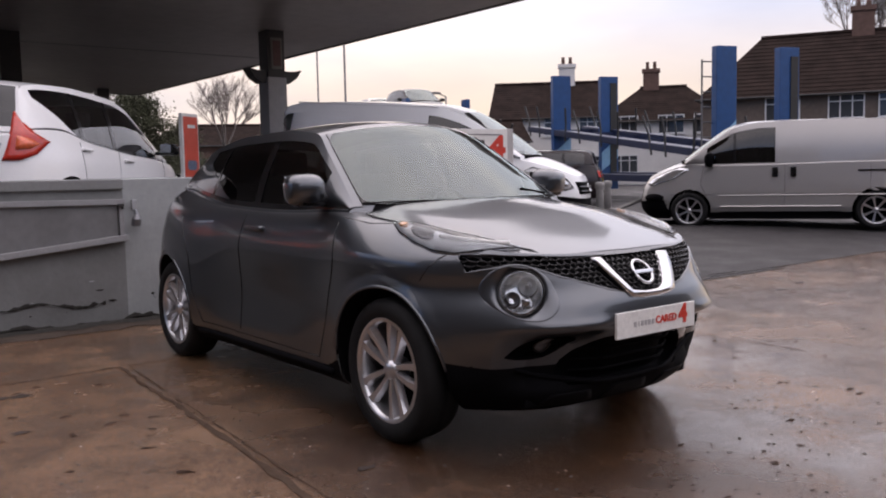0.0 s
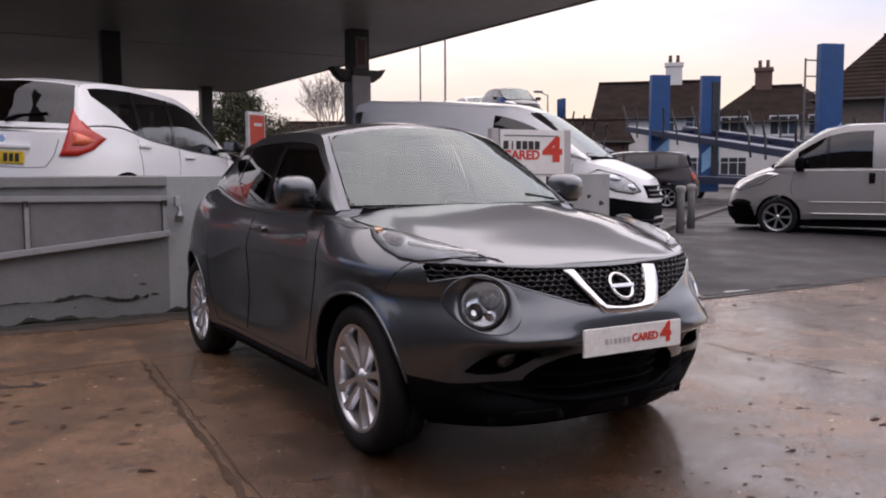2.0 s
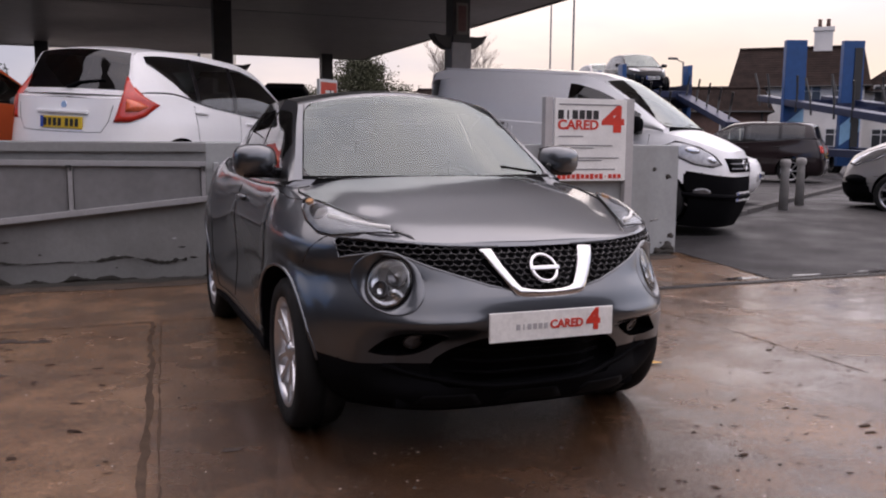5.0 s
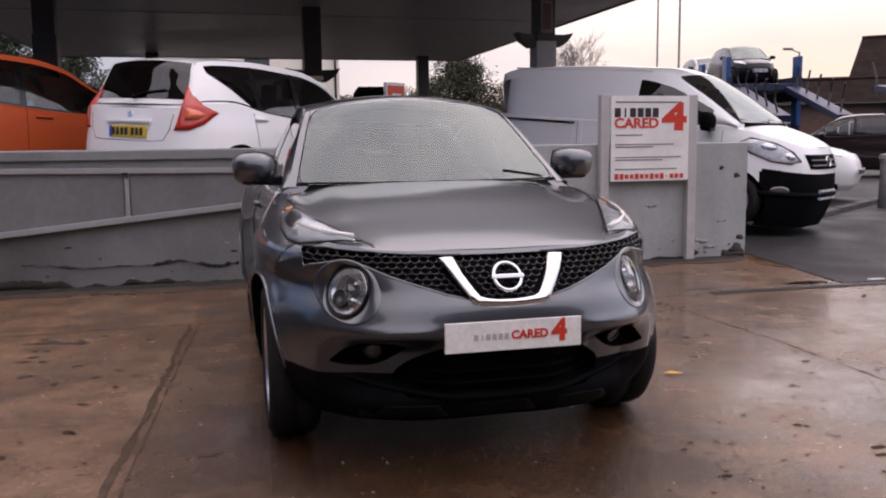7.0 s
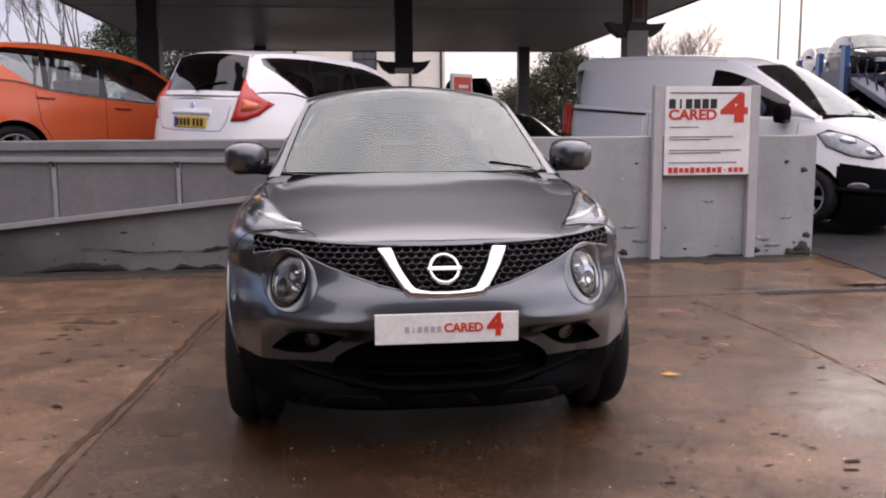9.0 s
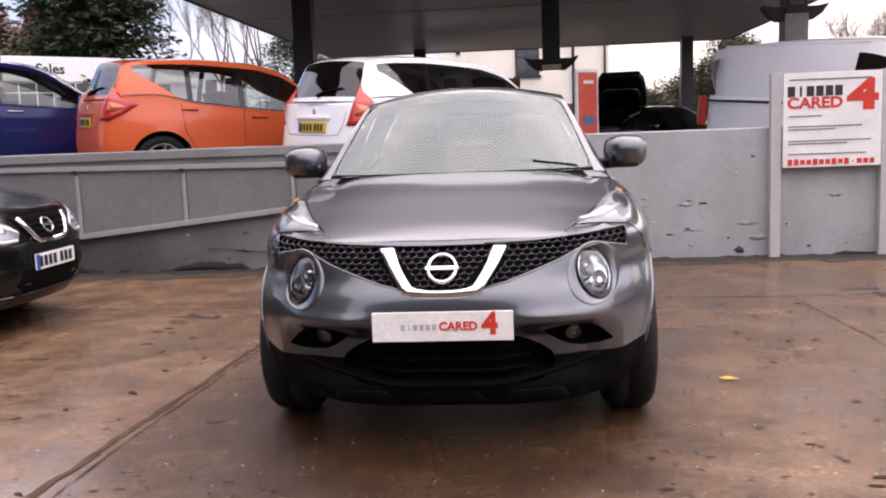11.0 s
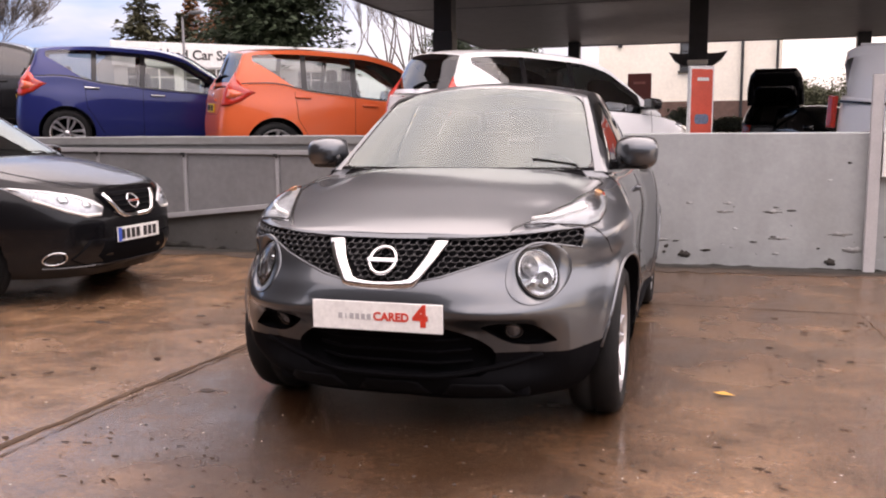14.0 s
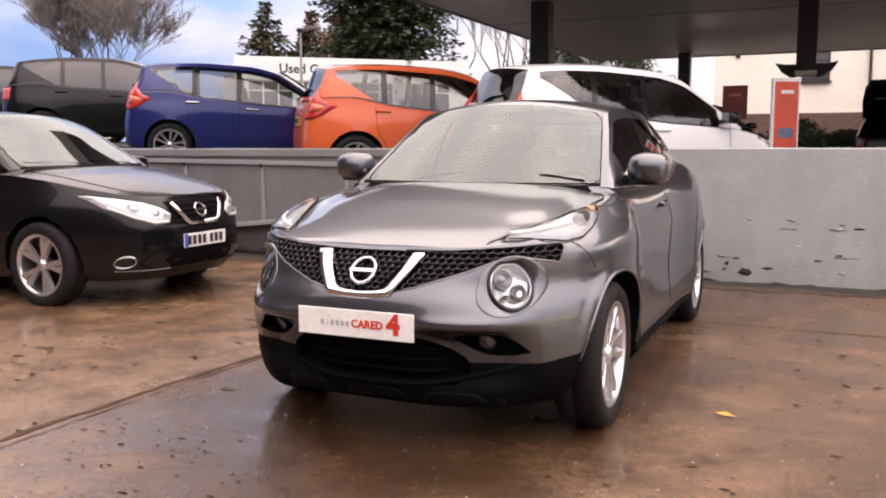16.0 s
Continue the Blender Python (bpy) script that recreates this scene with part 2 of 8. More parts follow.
def lathe(profile, seg=40, axis="X", bm=None):
    """A turned body; profile of (radius, along)."""
    bm = bm or bmesh.new()
    rings = []
    for r, h in profile:
        ring = []
        for k in range(seg):
            a = 2 * math.pi * k / seg
            c, s = r * math.cos(a), r * math.sin(a)
            ring.append(bm.verts.new({"X": (h, c, s), "Y": (c, h, s), "Z": (c, s, h)}[axis]))
        rings.append(ring)
    for a, b in zip(rings, rings[1:]):
        for k in range(seg):
            bm.faces.new((a[k], a[(k + 1) % seg], b[(k + 1) % seg], b[k]))
    return bm


def grid(fn, us, vs):
    """Vertices and faces of the surface fn(u, v)."""
    verts = [fn(u, v) for u in us for v in vs]
    nv = len(vs)
    faces = [(i * nv + j, (i + 1) * nv + j, (i + 1) * nv + j + 1, i * nv + j + 1) for i in range(len(us) - 1) for j in range(nv - 1)]
    return verts, faces


def span(a, b, n):
    return [a + (b - a) * i / n for i in range(n + 1)]


def table(rows):
    """A smooth curve through (x, value) rows, held flat beyond the ends."""
    xs, ys = [r[0] for r in rows], [r[1] for r in rows]
    n = len(xs)
    m = []
    for i in range(n):
        if i in (0, n - 1):
            j = min(i, n - 2)
            m.append((ys[j + 1] - ys[j]) / (xs[j + 1] - xs[j]))
        else:
            a, b = (ys[i] - ys[i - 1]) / (xs[i] - xs[i - 1]), (ys[i + 1] - ys[i]) / (xs[i + 1] - xs[i])
            m.append(0.0 if a * b <= 0 else 2 * a * b / (a + b))

    def f(x):
        if x <= xs[0]:
            return ys[0]
        if x >= xs[-1]:
            return ys[-1]
        i = next(k for k in range(n - 1) if x <= xs[k + 1])
        h = xs[i + 1] - xs[i]
        t = (x - xs[i]) / h
        return (2 * t**3 - 3 * t**2 + 1) * ys[i] + (t**3 - 2 * t**2 + t) * h * m[i] + (-2 * t**3 + 3 * t**2) * ys[i + 1] + (t**3 - t**2) * h * m[i + 1]

    return f


def lettering(text, size, m, material, parent, label="", bold=0.022):
    """A line of built-in lettering as thin raised mesh."""
    cu = bpy.data.curves.new("lettering", "FONT")
    cu.body, cu.size, cu.extrude, cu.align_x, cu.align_y = text, size, 0.002, "CENTER", "CENTER"
    cu.resolution_u = 3
    cu.offset = size * bold
    tmp = new("lettering_source", cu)
    me = bpy.data.meshes.new_from_object(tmp.evaluated_get(bpy.context.evaluated_depsgraph_get()))
    bpy.data.objects.remove(tmp)
    me.name = "lettering"
    me.materials.clear()
    me.materials.append(material)
    ob = new("lettering", me)
    ob.parent = parent
    ob.matrix_basis = m
    if label:
        tagged(ob, label)
    return ob


def thing(name, m, label, category, group="", kind=""):
    e = new(name)
    e.empty_display_size = 0.2
    e.matrix_world = m
    return tagged(e, label, category, group, kind)


# ---- vehicles ----
class Shell:
    """The lower body of a vehicle as plan outlines stacked in height. Nose at y = 0, facing -y."""

    def __init__(self, q):
        self.q = q
        self.w, self.front, self.rear, self.top = table(q["width"]), table(q["front"]), table(q["rear"]), table(q["top"])
        self.mf, self.mr, self.yc = table(q["mf"]) if isinstance(q["mf"], list) else (lambda z: q["mf"]), q.get("mr", 4.0), q["yc"]

    def at(self, s, z):
        """The point at s (0 nose, 1 tail) and height z, on the +x side."""
        th = s * math.pi
        c, sn = math.cos(th), math.sin(th)
        m = self.mf(z) if c > 0 else self.mr
        x = self.w(z) * max(sn, 0.0) ** (2 / m)
        y = self.yc - (self.yc - self.front(z)) * abs(c) ** (2 / m) if c > 0 else self.yc + (self.rear(z) - self.yc) * abs(c) ** (2 / m)
        for yw, amp, wid in self.q["flares"]:
            x += amp * math.exp(-(((y - yw) / wid) ** 2)) * math.exp(-(((z - 0.62) / 0.3) ** 2)) * min(1, x / 0.5)
        if "sculpt" in self.q:
            x = self.q["sculpt"](x, y, z, self.top(y))
            if y < 1.0:
                y += self.q["press"](x, z)
        return x, y, z

    def ztop(self, s):
        return self.top(self.at(s, self.q["zref"])[1])

    def find(self, axis, value, z, lo, hi):
        up = self.at(hi, z)[axis] > self.at(lo, z)[axis]
        for _ in range(30):
            mid = (lo + hi) / 2
            if (self.at(mid, z)[axis] < value) == up:
                lo = mid
            else:
                hi = mid
        return (lo + hi) / 2

    def nose(self, x, z, out=0.0):
        """The place on the front face at (x, z), moved out by that much."""
        p = self.at(self.find(0, abs(x), z, 0, 0.5), z)
        return self._out((math.copysign(p[0], x), p[1], z), out, True)

    def tail(self, x, z, out=0.0):
        p = self.at(self.find(0, abs(x), z, 1.0, 0.5), z)
        return self._out((math.copysign(p[0], x), p[1], z), out, False)

    def flank(self, y, z, side, out=0.0):
        p = self.at(self.find(1, y, z, 0.0, 1.0), z)
        return (side * (p[0] + out), y, z)

    def _out(self, p, out, front):
        n = Vector((p[0] * 0.55, -1.0 if front else 1.0, 0)).normalized()
        return (p[0] + n.x * out, p[1] + n.y * out, p[2])


def patch(name, outline, place, material, parent, out=0.004, depth=0.02, rings=3, label="", dome=0.0, flat=True):
    """A plate that follows the body: outline of 2D points, star-shaped round its middle; place(a, b, out) puts it on the surface."""
    fine = []
    for p, r in zip(outline, outline[1:] + outline[:1]):
        k = max(1, math.ceil(math.hypot(r[0] - p[0], r[1] - p[1]) / 0.04)) if flat else 1
        fine += [(p[0] + (r[0] - p[0]) * i / k, p[1] + (r[1] - p[1]) * i / k) for i in range(k)]
    outline = fine
    n = len(outline)
    ca, cb = sum(p[0] for p in outline) / n, sum(p[1] for p in outline) / n
    verts, faces = [place(ca, cb, out + dome)], []
    for k in range(1, rings + 1):
        f = k / rings
        for a, b in outline:
            verts.append(place(ca + (a - ca) * f, cb + (b - cb) * f, out + dome * (1 - f * f)))
    for a, b in outline:
        verts.append(place(a, b, out - depth))
    for i in range(n):
        faces.append((0, 1 + i, 1 + (i + 1) % n))
        for k in range(rings):
            a, b = 1 + k * n, 1 + (k + 1) * n
            faces.append((a + i, b + i, b + (i + 1) % n, a + (i + 1) % n))
    return link_mesh(name, verts, faces, material, parent, label, outward=flat)


def annulus(name, cx, cz, profile, place, material, parent, label="", n=40):
    """A turned part on the body's surface: profile of (radius, out)."""
    verts = [place(cx + r * math.cos(2 * math.pi * k / n), cz + 1.03 * r * math.sin(2 * math.pi * k / n), o) for r, o in profile for k in range(n)]
    faces = [(i * n + k, i * n + (k + 1) % n, (i + 1) * n + (k + 1) % n, (i + 1) * n + k) for i in range(len(profile) - 1) for k in range(n)]
    return link_mesh(name, verts, faces, material, parent, label, outward=True)


def inside(x, z, outline):
    """Whether the point lies within the closed outline."""
    n = 0
    for (a, b), (c, d) in zip(outline, outline[1:] + outline[:1]):
        if (b > z) != (d > z) and x < a + (c - a) * (z - b) / (d - b):
            n += 1
    return n % 2 == 1


def nearest(x, z, outline):
    """The point of the closed outline nearest to (x, z)."""
    best = None
    for (a, b), (c, d) in zip(outline, outline[1:] + outline[:1]):
        t = ((x - a) * (c - a) + (z - b) * (d - b)) / max(1e-9, (c - a) ** 2 + (d - b) ** 2)
        t = min(1.0, max(0.0, t))
        p = (a + (c - a) * t, b + (d - b) * t)
        e = math.hypot(p[0] - x, p[1] - z)
        if best is None or e < best[0]:
            best = (e, p)
    return best[1]


def rounded(w, h, r, cx=0.0, cy=0.0, seg=4):
    pts = []
    for sx, sy, a0 in ((1, 1, 0), (-1, 1, 90), (-1, -1, 180), (1, -1, 270)):
        for k in range(seg + 1):
            a = radians(a0 + 90 * k / seg)
            pts.append((cx + sx * (w / 2 - r) + r * math.cos(a), cy + sy * (h / 2 - r) + r * math.sin(a)))
    return pts


def ellipse(cx, cy, rx, ry, n=28):
    return [(cx + rx * math.cos(2 * math.pi * k / n), cy + ry * math.sin(2 * math.pi * k / n)) for k in range(n)]


def mirrored(outline):
    return [(-a, b) for a, b in outline[::-1]]


WHEELS = {}


def wheel(parent, x, y, r, style, width=0.21, name="wheel"):
    """A wheel on the side of the sign of x: hub, tyre, rim and spokes."""
    side = 1 if x > 0 else -1
    key = (style, round(r, 3))
    if key not in WHEELS:
        rim = r * 0.715
        ty = lathe([(rim * 0.98, -width / 2 + 0.02), (rim + 0.012, -width / 2), (r - 0.03, -width / 2 - 0.004), (r - 0.008, -width / 2 + 0.015), (r, -width / 2 + 0.04), (r, -0.02), (r - 0.008, -0.016), (r - 0.008, 0.0), (r, 0.004), (r, width / 2 - 0.04), (r - 0.008, width / 2 - 0.015), (r - 0.03, width / 2 + 0.004), (rim + 0.014, width / 2), (rim * 0.98, width / 2 - 0.02)], 56)
        ri = lathe([(rim + 0.004, width / 2 - 0.006), (rim - 0.012, width / 2 - 0.004), (rim - 0.02, width / 2 - 0.03), (rim - 0.03, 0.0), (rim - 0.03, -width / 2 + 0.02)], 56)
        ba = lathe([(0.0, -0.045), (rim * 0.62, -0.045), (rim * 0.62, -0.055), (rim - 0.03, -0.06)], 40)
        sp = bmesh.new()
        f = width / 2 - 0.02
        if style in ("twin", "steel"):
            n, pair = (5, (-0.215, 0.215)) if style == "twin" else (7, (0.0,))
            for k in range(n):
                for d in pair:
                    a0, a1 = 2 * math.pi * k / n + d * 1.5, 2 * math.pi * k / n + d * 0.95
                    for r0, r1, w0, w1, h0, h1 in ((0.045, rim * 0.62, 0.015, 0.02, f - 0.012, f - 0.002), (rim * 0.62, rim - 0.006, 0.02, 0.029, f - 0.002, f + 0.006)):
                        q = []
                        am = a0 + (a1 - a0) * (r0 - 0.045) / (rim - 0.05)
                        an = a0 + (a1 - a0) * (r1 - 0.045) / (rim - 0.05)
                        for rr, ww, hh, aa in ((r0, w0, h0, am), (r1, w1, h1, an)):
                            c, s = math.cos(aa), math.sin(aa)
                            for e, dh in ((-1, -0.03), (-0.6, 0), (0.6, 0), (1, -0.03)):
                                q.append(sp.verts.new((hh + dh, rr * c - e * ww * s, rr * s + e * ww * c)))
                        for i in range(3):
                            sp.faces.new((q[i], q[i + 1], q[5 + i], q[4 + i]))
        else:
            for k in range(5):
                for sgn in (-1, 1):
                    a0, a1 = 2 * math.pi * k / 5 + 0.04 * sgn, 2 * math.pi * k / 5 + 0.17 * sgn
                    q = []
                    for rr, ww, hh, aa in ((0.04, 0.018, f - 0.01, a0), (rim - 0.006, 0.028, f + 0.006, a1)):
                        c, s = math.cos(aa), math.sin(aa)
                        for e, dh in ((-1, -0.03), (-0.7, 0), (0.7, 0), (1, -0.03)):
                            q.append(sp.verts.new((hh + dh, rr * c - e * ww * s, rr * s + e * ww * c)))
                    for i in range(3):
                        sp.faces.new((q[i], q[i + 1], q[5 + i], q[4 + i]))
        hb = lathe([(0.0, f + 0.006), (0.026, f + 0.006), (0.032, f), (0.044, f - 0.006), (0.05, f - 0.03), (0.05, f - 0.09)], 24)
        WHEELS[key] = [(part("hub", hb, M["alloy"], None, smooth=True), "wheel"), (part("tyre", ty, M["rubber"], None, smooth=True), "tyre"), (part("rim", ri, M["alloy"], None, smooth=True), "rim"), (part("spokes", sp, M["alloy"], None, smooth=False), "spokes"), (part("brake_disc", ba, M["plastic"], None, smooth=True), "brake_disc")]
        meshes = [o.data for o, _ in WHEELS[key]]
        for o, _ in WHEELS[key]:
            bpy.data.objects.remove(o)
        WHEELS[key] = list(zip(meshes, (name, "tyre", "rim", "spokes", "brake_disc")))
    hub = None
    for me, nm in WHEELS[key]:
        o = new(nm, me)
        if hub is None:
            hub = o
            o.parent = parent
            o.matrix_basis = pose(x, y, r) if side > 0 else pose(x, y, r, 0, 0, 180)
        else:
            o.parent = hub
    return hub


def seams(paths, parent, r=0.0035, material=None, name="shut_line"):
    for p in paths:
        part(name, tube(p, r, 5), material or M["gloss_black"], parent, smooth=True)


def vehicle(q, m, paintm, label, category, name="car", group=""):
    """A car or van from its measures q. Returns the thing and its shell."""
    root = thing(name, m, label, category, group)
    sh = Shell(q)
    zb = q["zb"]
    ss = q.get("around") or span(0, 1, q.get("ns", 90))
    fs = q.get("levels") or span(0, 1, q.get("nv", 22))
    ns, nv = len(ss) - 1, len(fs) - 1
    V = []
    for s in ss:
        zt = sh.ztop(s)
        V.append([sh.at(s, zb + (zt - zb) * f) for f in fs])
        if "skirt" in q:
            # one row runs along the upper edge of the black skirt
            j = min(range(1, nv), key=lambda k: abs(V[-1][k][2] - q["skirt"](V[-1][k][1])))
            V[-1][j] = sh.at(s, q["skirt"](V[-1][j][1]))
    T = [row[-1] for row in V]
    R = q["arch"]
    arches = [(q["axle_f"], q["wr"] + 0.01), (q["axle_r"], q["wr"] + 0.01)]
    # outer skin, with round wheel openings
    for side in (1, -1):
        verts = [[side * p[0], p[1], p[2]] for row in V for p in row]
        faces, skirt, rim = [], [], {}
        for i in range(ns):
            for j in range(nv):
                f = (i * (nv + 1) + j, (i + 1) * (nv + 1) + j, (i + 1) * (nv + 1) + j + 1, i * (nv + 1) + j + 1)
                cx, cy, cz = [sum(verts[k][d] for k in f) / 4 for d in range(3)]
                hole = next((c for c in q.get("cuts", ()) if cy < 1.0 and inside(abs(cx), cz, c)), None)
                if hole:
                    rim.update((k, hole) for k in f)
                    continue
                if abs(cx) > 0.45 and any((cy - ya) ** 2 + (cz - za) ** 2 < R * R for ya, za in arches):
                    continue
                (skirt if "skirt" in q and cz < q["skirt"](cy) else faces).append(f)
        # the edges of the cut-outs follow their outlines
        kept = {k for f in faces + skirt for k in f}
        for k, c in rim.items():
            if k in kept:
                a, b = nearest(abs(verts[k][0]), verts[k][2], c)
                if math.hypot(a - abs(verts[k][0]), b - verts[k][2]) < 0.02:
                    verts[k] = list(sh.nose(0.0 if abs(verts[k][0]) < 1e-4 else side * max(a, 1e-4), b))
        used = {}
        for f in faces + skirt:
            for k in range(4):
                e = tuple(sorted((f[k], f[(k + 1) % 4])))
                used[e] = used.get(e, 0) + 1
        for e, c in used.items():
            if c == 1:
                for k in e:
                    for ya, za in arches:
                        dy, dz = verts[k][1] - ya, verts[k][2] - za
                        d = math.hypot(dy, dz)
                        if abs(d - R) < 0.075 and abs(verts[k][0]) > 0.45 and verts[k][2] > zb + 0.005:
                            verts[k][1], verts[k][2] = ya + dy * R / d, za + dz * R / d
        for nm, fc, ma in (("body_side", faces, paintm), ("lower_skirt", skirt, M["plastic"])):
            if fc:
                ids = {k: i for i, k in enumerate(sorted({k for f in fc for k in f}))}
                link_mesh(nm, [verts[k] for k in ids], [tuple(ids[k] for k in (f if side > 0 else f[::-1])) for f in fc], ma, root, outward=True)
        for ya, za in arches:
            aw = []
            for a in range(-24, 205, 6):
                y, z = ya + (R - 0.002) * math.cos(radians(a)), max(zb + 0.01, za + (R - 0.002) * math.sin(radians(a)))
                xo = abs(sh.flank(y, min(z, sh.top(y)), 1)[0])
                aw += [(side * (xo - dx), y, z) for dx in (0.008, 0.06, 0.34)]
            n3 = len(aw) // 3
            af = [(3 * i + d, 3 * i + 3 + d, 3 * i + 4 + d, 3 * i + 1 + d) for i in range(n3 - 1) for d in (0, 1)]
            link_mesh("wheel_arch", aw, af, M["plastic"], root)
    # floor
    L = q["rear"][2][1]
    part("underbody", boxes([(-0.55, 0.25, zb + 0.02, 0.55, L - 0.2, zb + 0.12), (-0.5, q["axle_f"] - 0.5, 0.3, 0.5, q["axle_f"] + 0.5, 0.6), (-0.5, q["axle_r"] - 0.5, 0.3, 0.5, q["axle_r"] + 0.5, 0.6)], 0.03), M["plastic"], root)

    def edge(y):
        """The upper edge of the flank at y, on the +x side."""
        lo = next((k for k in range(1, len(T)) if T[k][1] >= y), len(T) - 1)
        a, b = T[lo - 1], T[lo]
        t = 0 if b[1] == a[1] else min(1, max(0, (y - a[1]) / (b[1] - a[1])))
        return [a[d] + (b[d] - a[d]) * t for d in range(3)]

    g = q["house"]
    rx, rz = table([(r[0], r[1]) for r in g["rail"]]), table([(r[0], r[2]) for r in g["rail"]])
    ya, yb, yd, ye = g["rail"][0][0], g["ws_top"], g["roof_end"], g["rail"][-1][0]
    # bonnet and rear shelf: rows across between the two upper edges
    crown, bow = table(q["crown"]), table(q["bow"])
    ks = span(-1, 1, 24)
    hoody = [T[0][1]] + span(T[0][1] + 0.004, T[0][1] + 0.05, 4) + span(T[0][1] + 0.07, ya, 20)

    def hood(y, k):
        x, _, z = edge(y)
        e = 1 - k * k
        dip = q.get("dip", 0.0) * math.exp(-(((abs(k) - q.get("dipk", 0.7)) / 0.09) ** 2)) * min(1, max(0, (y - 0.3) / 0.3))
        return (k * x, y - bow(y) * e, z + crown(y) * (1 - abs(k) ** 2.6) - dip)

    part_hood = link_mesh("bonnet", *grid(hood, hoody, ks), paintm, root, outward=True)
    tails = span(ye, T[-1][1] - 0.001, 8)
    link_mesh("tail_shelf", *grid(lambda y, k: (k * edge(y)[0], y, edge(y)[2] + 0.01 * (1 - k * k)), tails, ks), paintm, root, outward=True)

    # upper house
    def rail(y):
        return min(rx(y), edge(y)[0] * 0.985), y, rz(y)

    def wall(y, t, out=0.0):
        b, r = edge(y), rail(y)
        inset = g.get("inset", 0.05)
        bx = b[0] - inset
        bx, bz = min(b[0], max(bx, r[0] * 0.98)), b[2] + 0.015
        bul = g.get("bulge", 0.018) * math.sin(math.pi * min(1, max(0, t))) + out
        return [bx + (r[0] - bx) * t + bul, y, bz + (max(r[2], bz + 0.002) - bz) * t]

    t0, t1 = g.get("t0", 0.07), g.get("t1", 0.87)
    for side in (1, -1):
        fl = lambda y, t: (lambda p: (side * p[0], p[1], p[2]))(wall(y, t))
        ys = sorted(set([round(v, 4) for v in span(ya, ye, 60)] + [v for w in g["windows"] for v in w[:2]]))
        link_mesh("shoulder", *grid(lambda y, t: (side * (edge(y)[0] + (wall(y, 0)[0] - edge(y)[0]) * t), y, edge(y)[2] + (wall(y, 0)[2] - edge(y)[2]) * math.sin(t * math.pi / 2)), ys, span(0, 1, 3)), paintm, root, outward=True)
        link_mesh("waist_strip", *grid(fl, ys, span(0, t0, 2)), M[g.get("strip", "gloss_black")], root, outward=True)
        link_mesh("roof_rail", *grid(fl, ys, span(t1, 1, 4)), paintm, root, outward=True)
        marks = [ya] + [v for w in g["windows"] for v in w[:2]] + [ye]
        for k in range(0, len(marks), 2):
            a, b = marks[k], marks[k + 1]
            if b - a > 0.005:
                body_col = k == 0 or k == len(marks) - 2 or k // 2 in g.get("painted", ())
                link_mesh("pillar", *grid(fl, span(a, b, 10 if body_col else 3), span(t0, t1, 8)), paintm if body_col else M["gloss_black"], root, outward=True)
        r0, r1, rt = g.get("rise", (99.0, 100.0, t0))
        low = lambda y: t0 + (rt - t0) * max(0.0, min(1.0, (y - r0) / (r1 - r0))) ** 1.3
        for a, b, kind in g["windows"]:
            link_mesh("side_window", *grid(lambda y, u: (lambda p: (side * p[0], p[1], p[2]))(wall(y, low(y) + (t1 - low(y)) * u, -0.004)), span(a, b, 14), span(0, 1, 8)), M[kind], root, outward=True)
            if b > r0 + 0.1:
                link_mesh("quarter_panel", *grid(lambda y, u: (lambda p: (side * p[0], p[1], p[2]))(wall(y, t0 + (low(y) - t0) * u)), span(a, b, 14), span(0, 1, 6)), paintm, root, outward=True)
    wsb, crw = g.get("ws_bow", (0.2, 0.1)), g.get("roof_crown", 0.06)

    def screen(y, k):
        f = (y - ya) / (yb - ya)
        x, _, z = rail(y)
        e = 1 - k * k
        return (k * x, y - (wsb[0] + (wsb[1] - wsb[0]) * f) * e, z + crw * min(1, f * 1.0) * e)

    def roof(y, k):
        x, _, z = rail(y)
        f = (y - yb) / (yd - yb)
        e = 1 - k * k
        return (k * x, y - wsb[1] * e * (1 - f) + g.get("rear_bow", 0.08) * e * f, z + crw * e * (1 - 0.4 * f))

    def back(y, k):
        x, _, z = rail(y)
        f = (y - yd) / (ye - yd)
        e = 1 - k * k
        return (k * x, y + g.get("rear_bow", 0.08) * e, z + crw * 0.6 * e * (1 - f))

    kg = g.get("ws_k", 0.92)
    glassk, leftk, rightk = span(-kg, kg, 20), span(-1, -kg, 3), span(kg, 1, 3)
    y0, y1 = ya + (yb - ya) * 0.015, ya + (yb - ya) * g.get("ws_end", 0.965)
    link_mesh("windscreen", *grid(screen, span(y0, y1, 14), glassk), M[g.get("ws_kind", "glass")], root, g.get("ws_label", ""), outward=True)
    cowlk = g.get("cowl_k", 0.86)
    for nm, kk, ma in (("cowl", span(-cowlk, cowlk, 16), M["plastic"]), ("wing_corner", span(-1, -cowlk, 3), paintm), ("wing_corner", span(cowlk, 1, 3), paintm)):
        link_mesh(nm, *grid(lambda t, k: Vector(hood(ya, k)).lerp(Vector(screen(y0 + 0.004, k)), t), span(0, 1, 2), kk), ma, root, outward=True)
    link_mesh("header", *grid(screen, span(y1, yb, 2), ks), paintm, root, outward=True)
    cy, ck = (y1 - y0) * 0.16, kg * 0.11
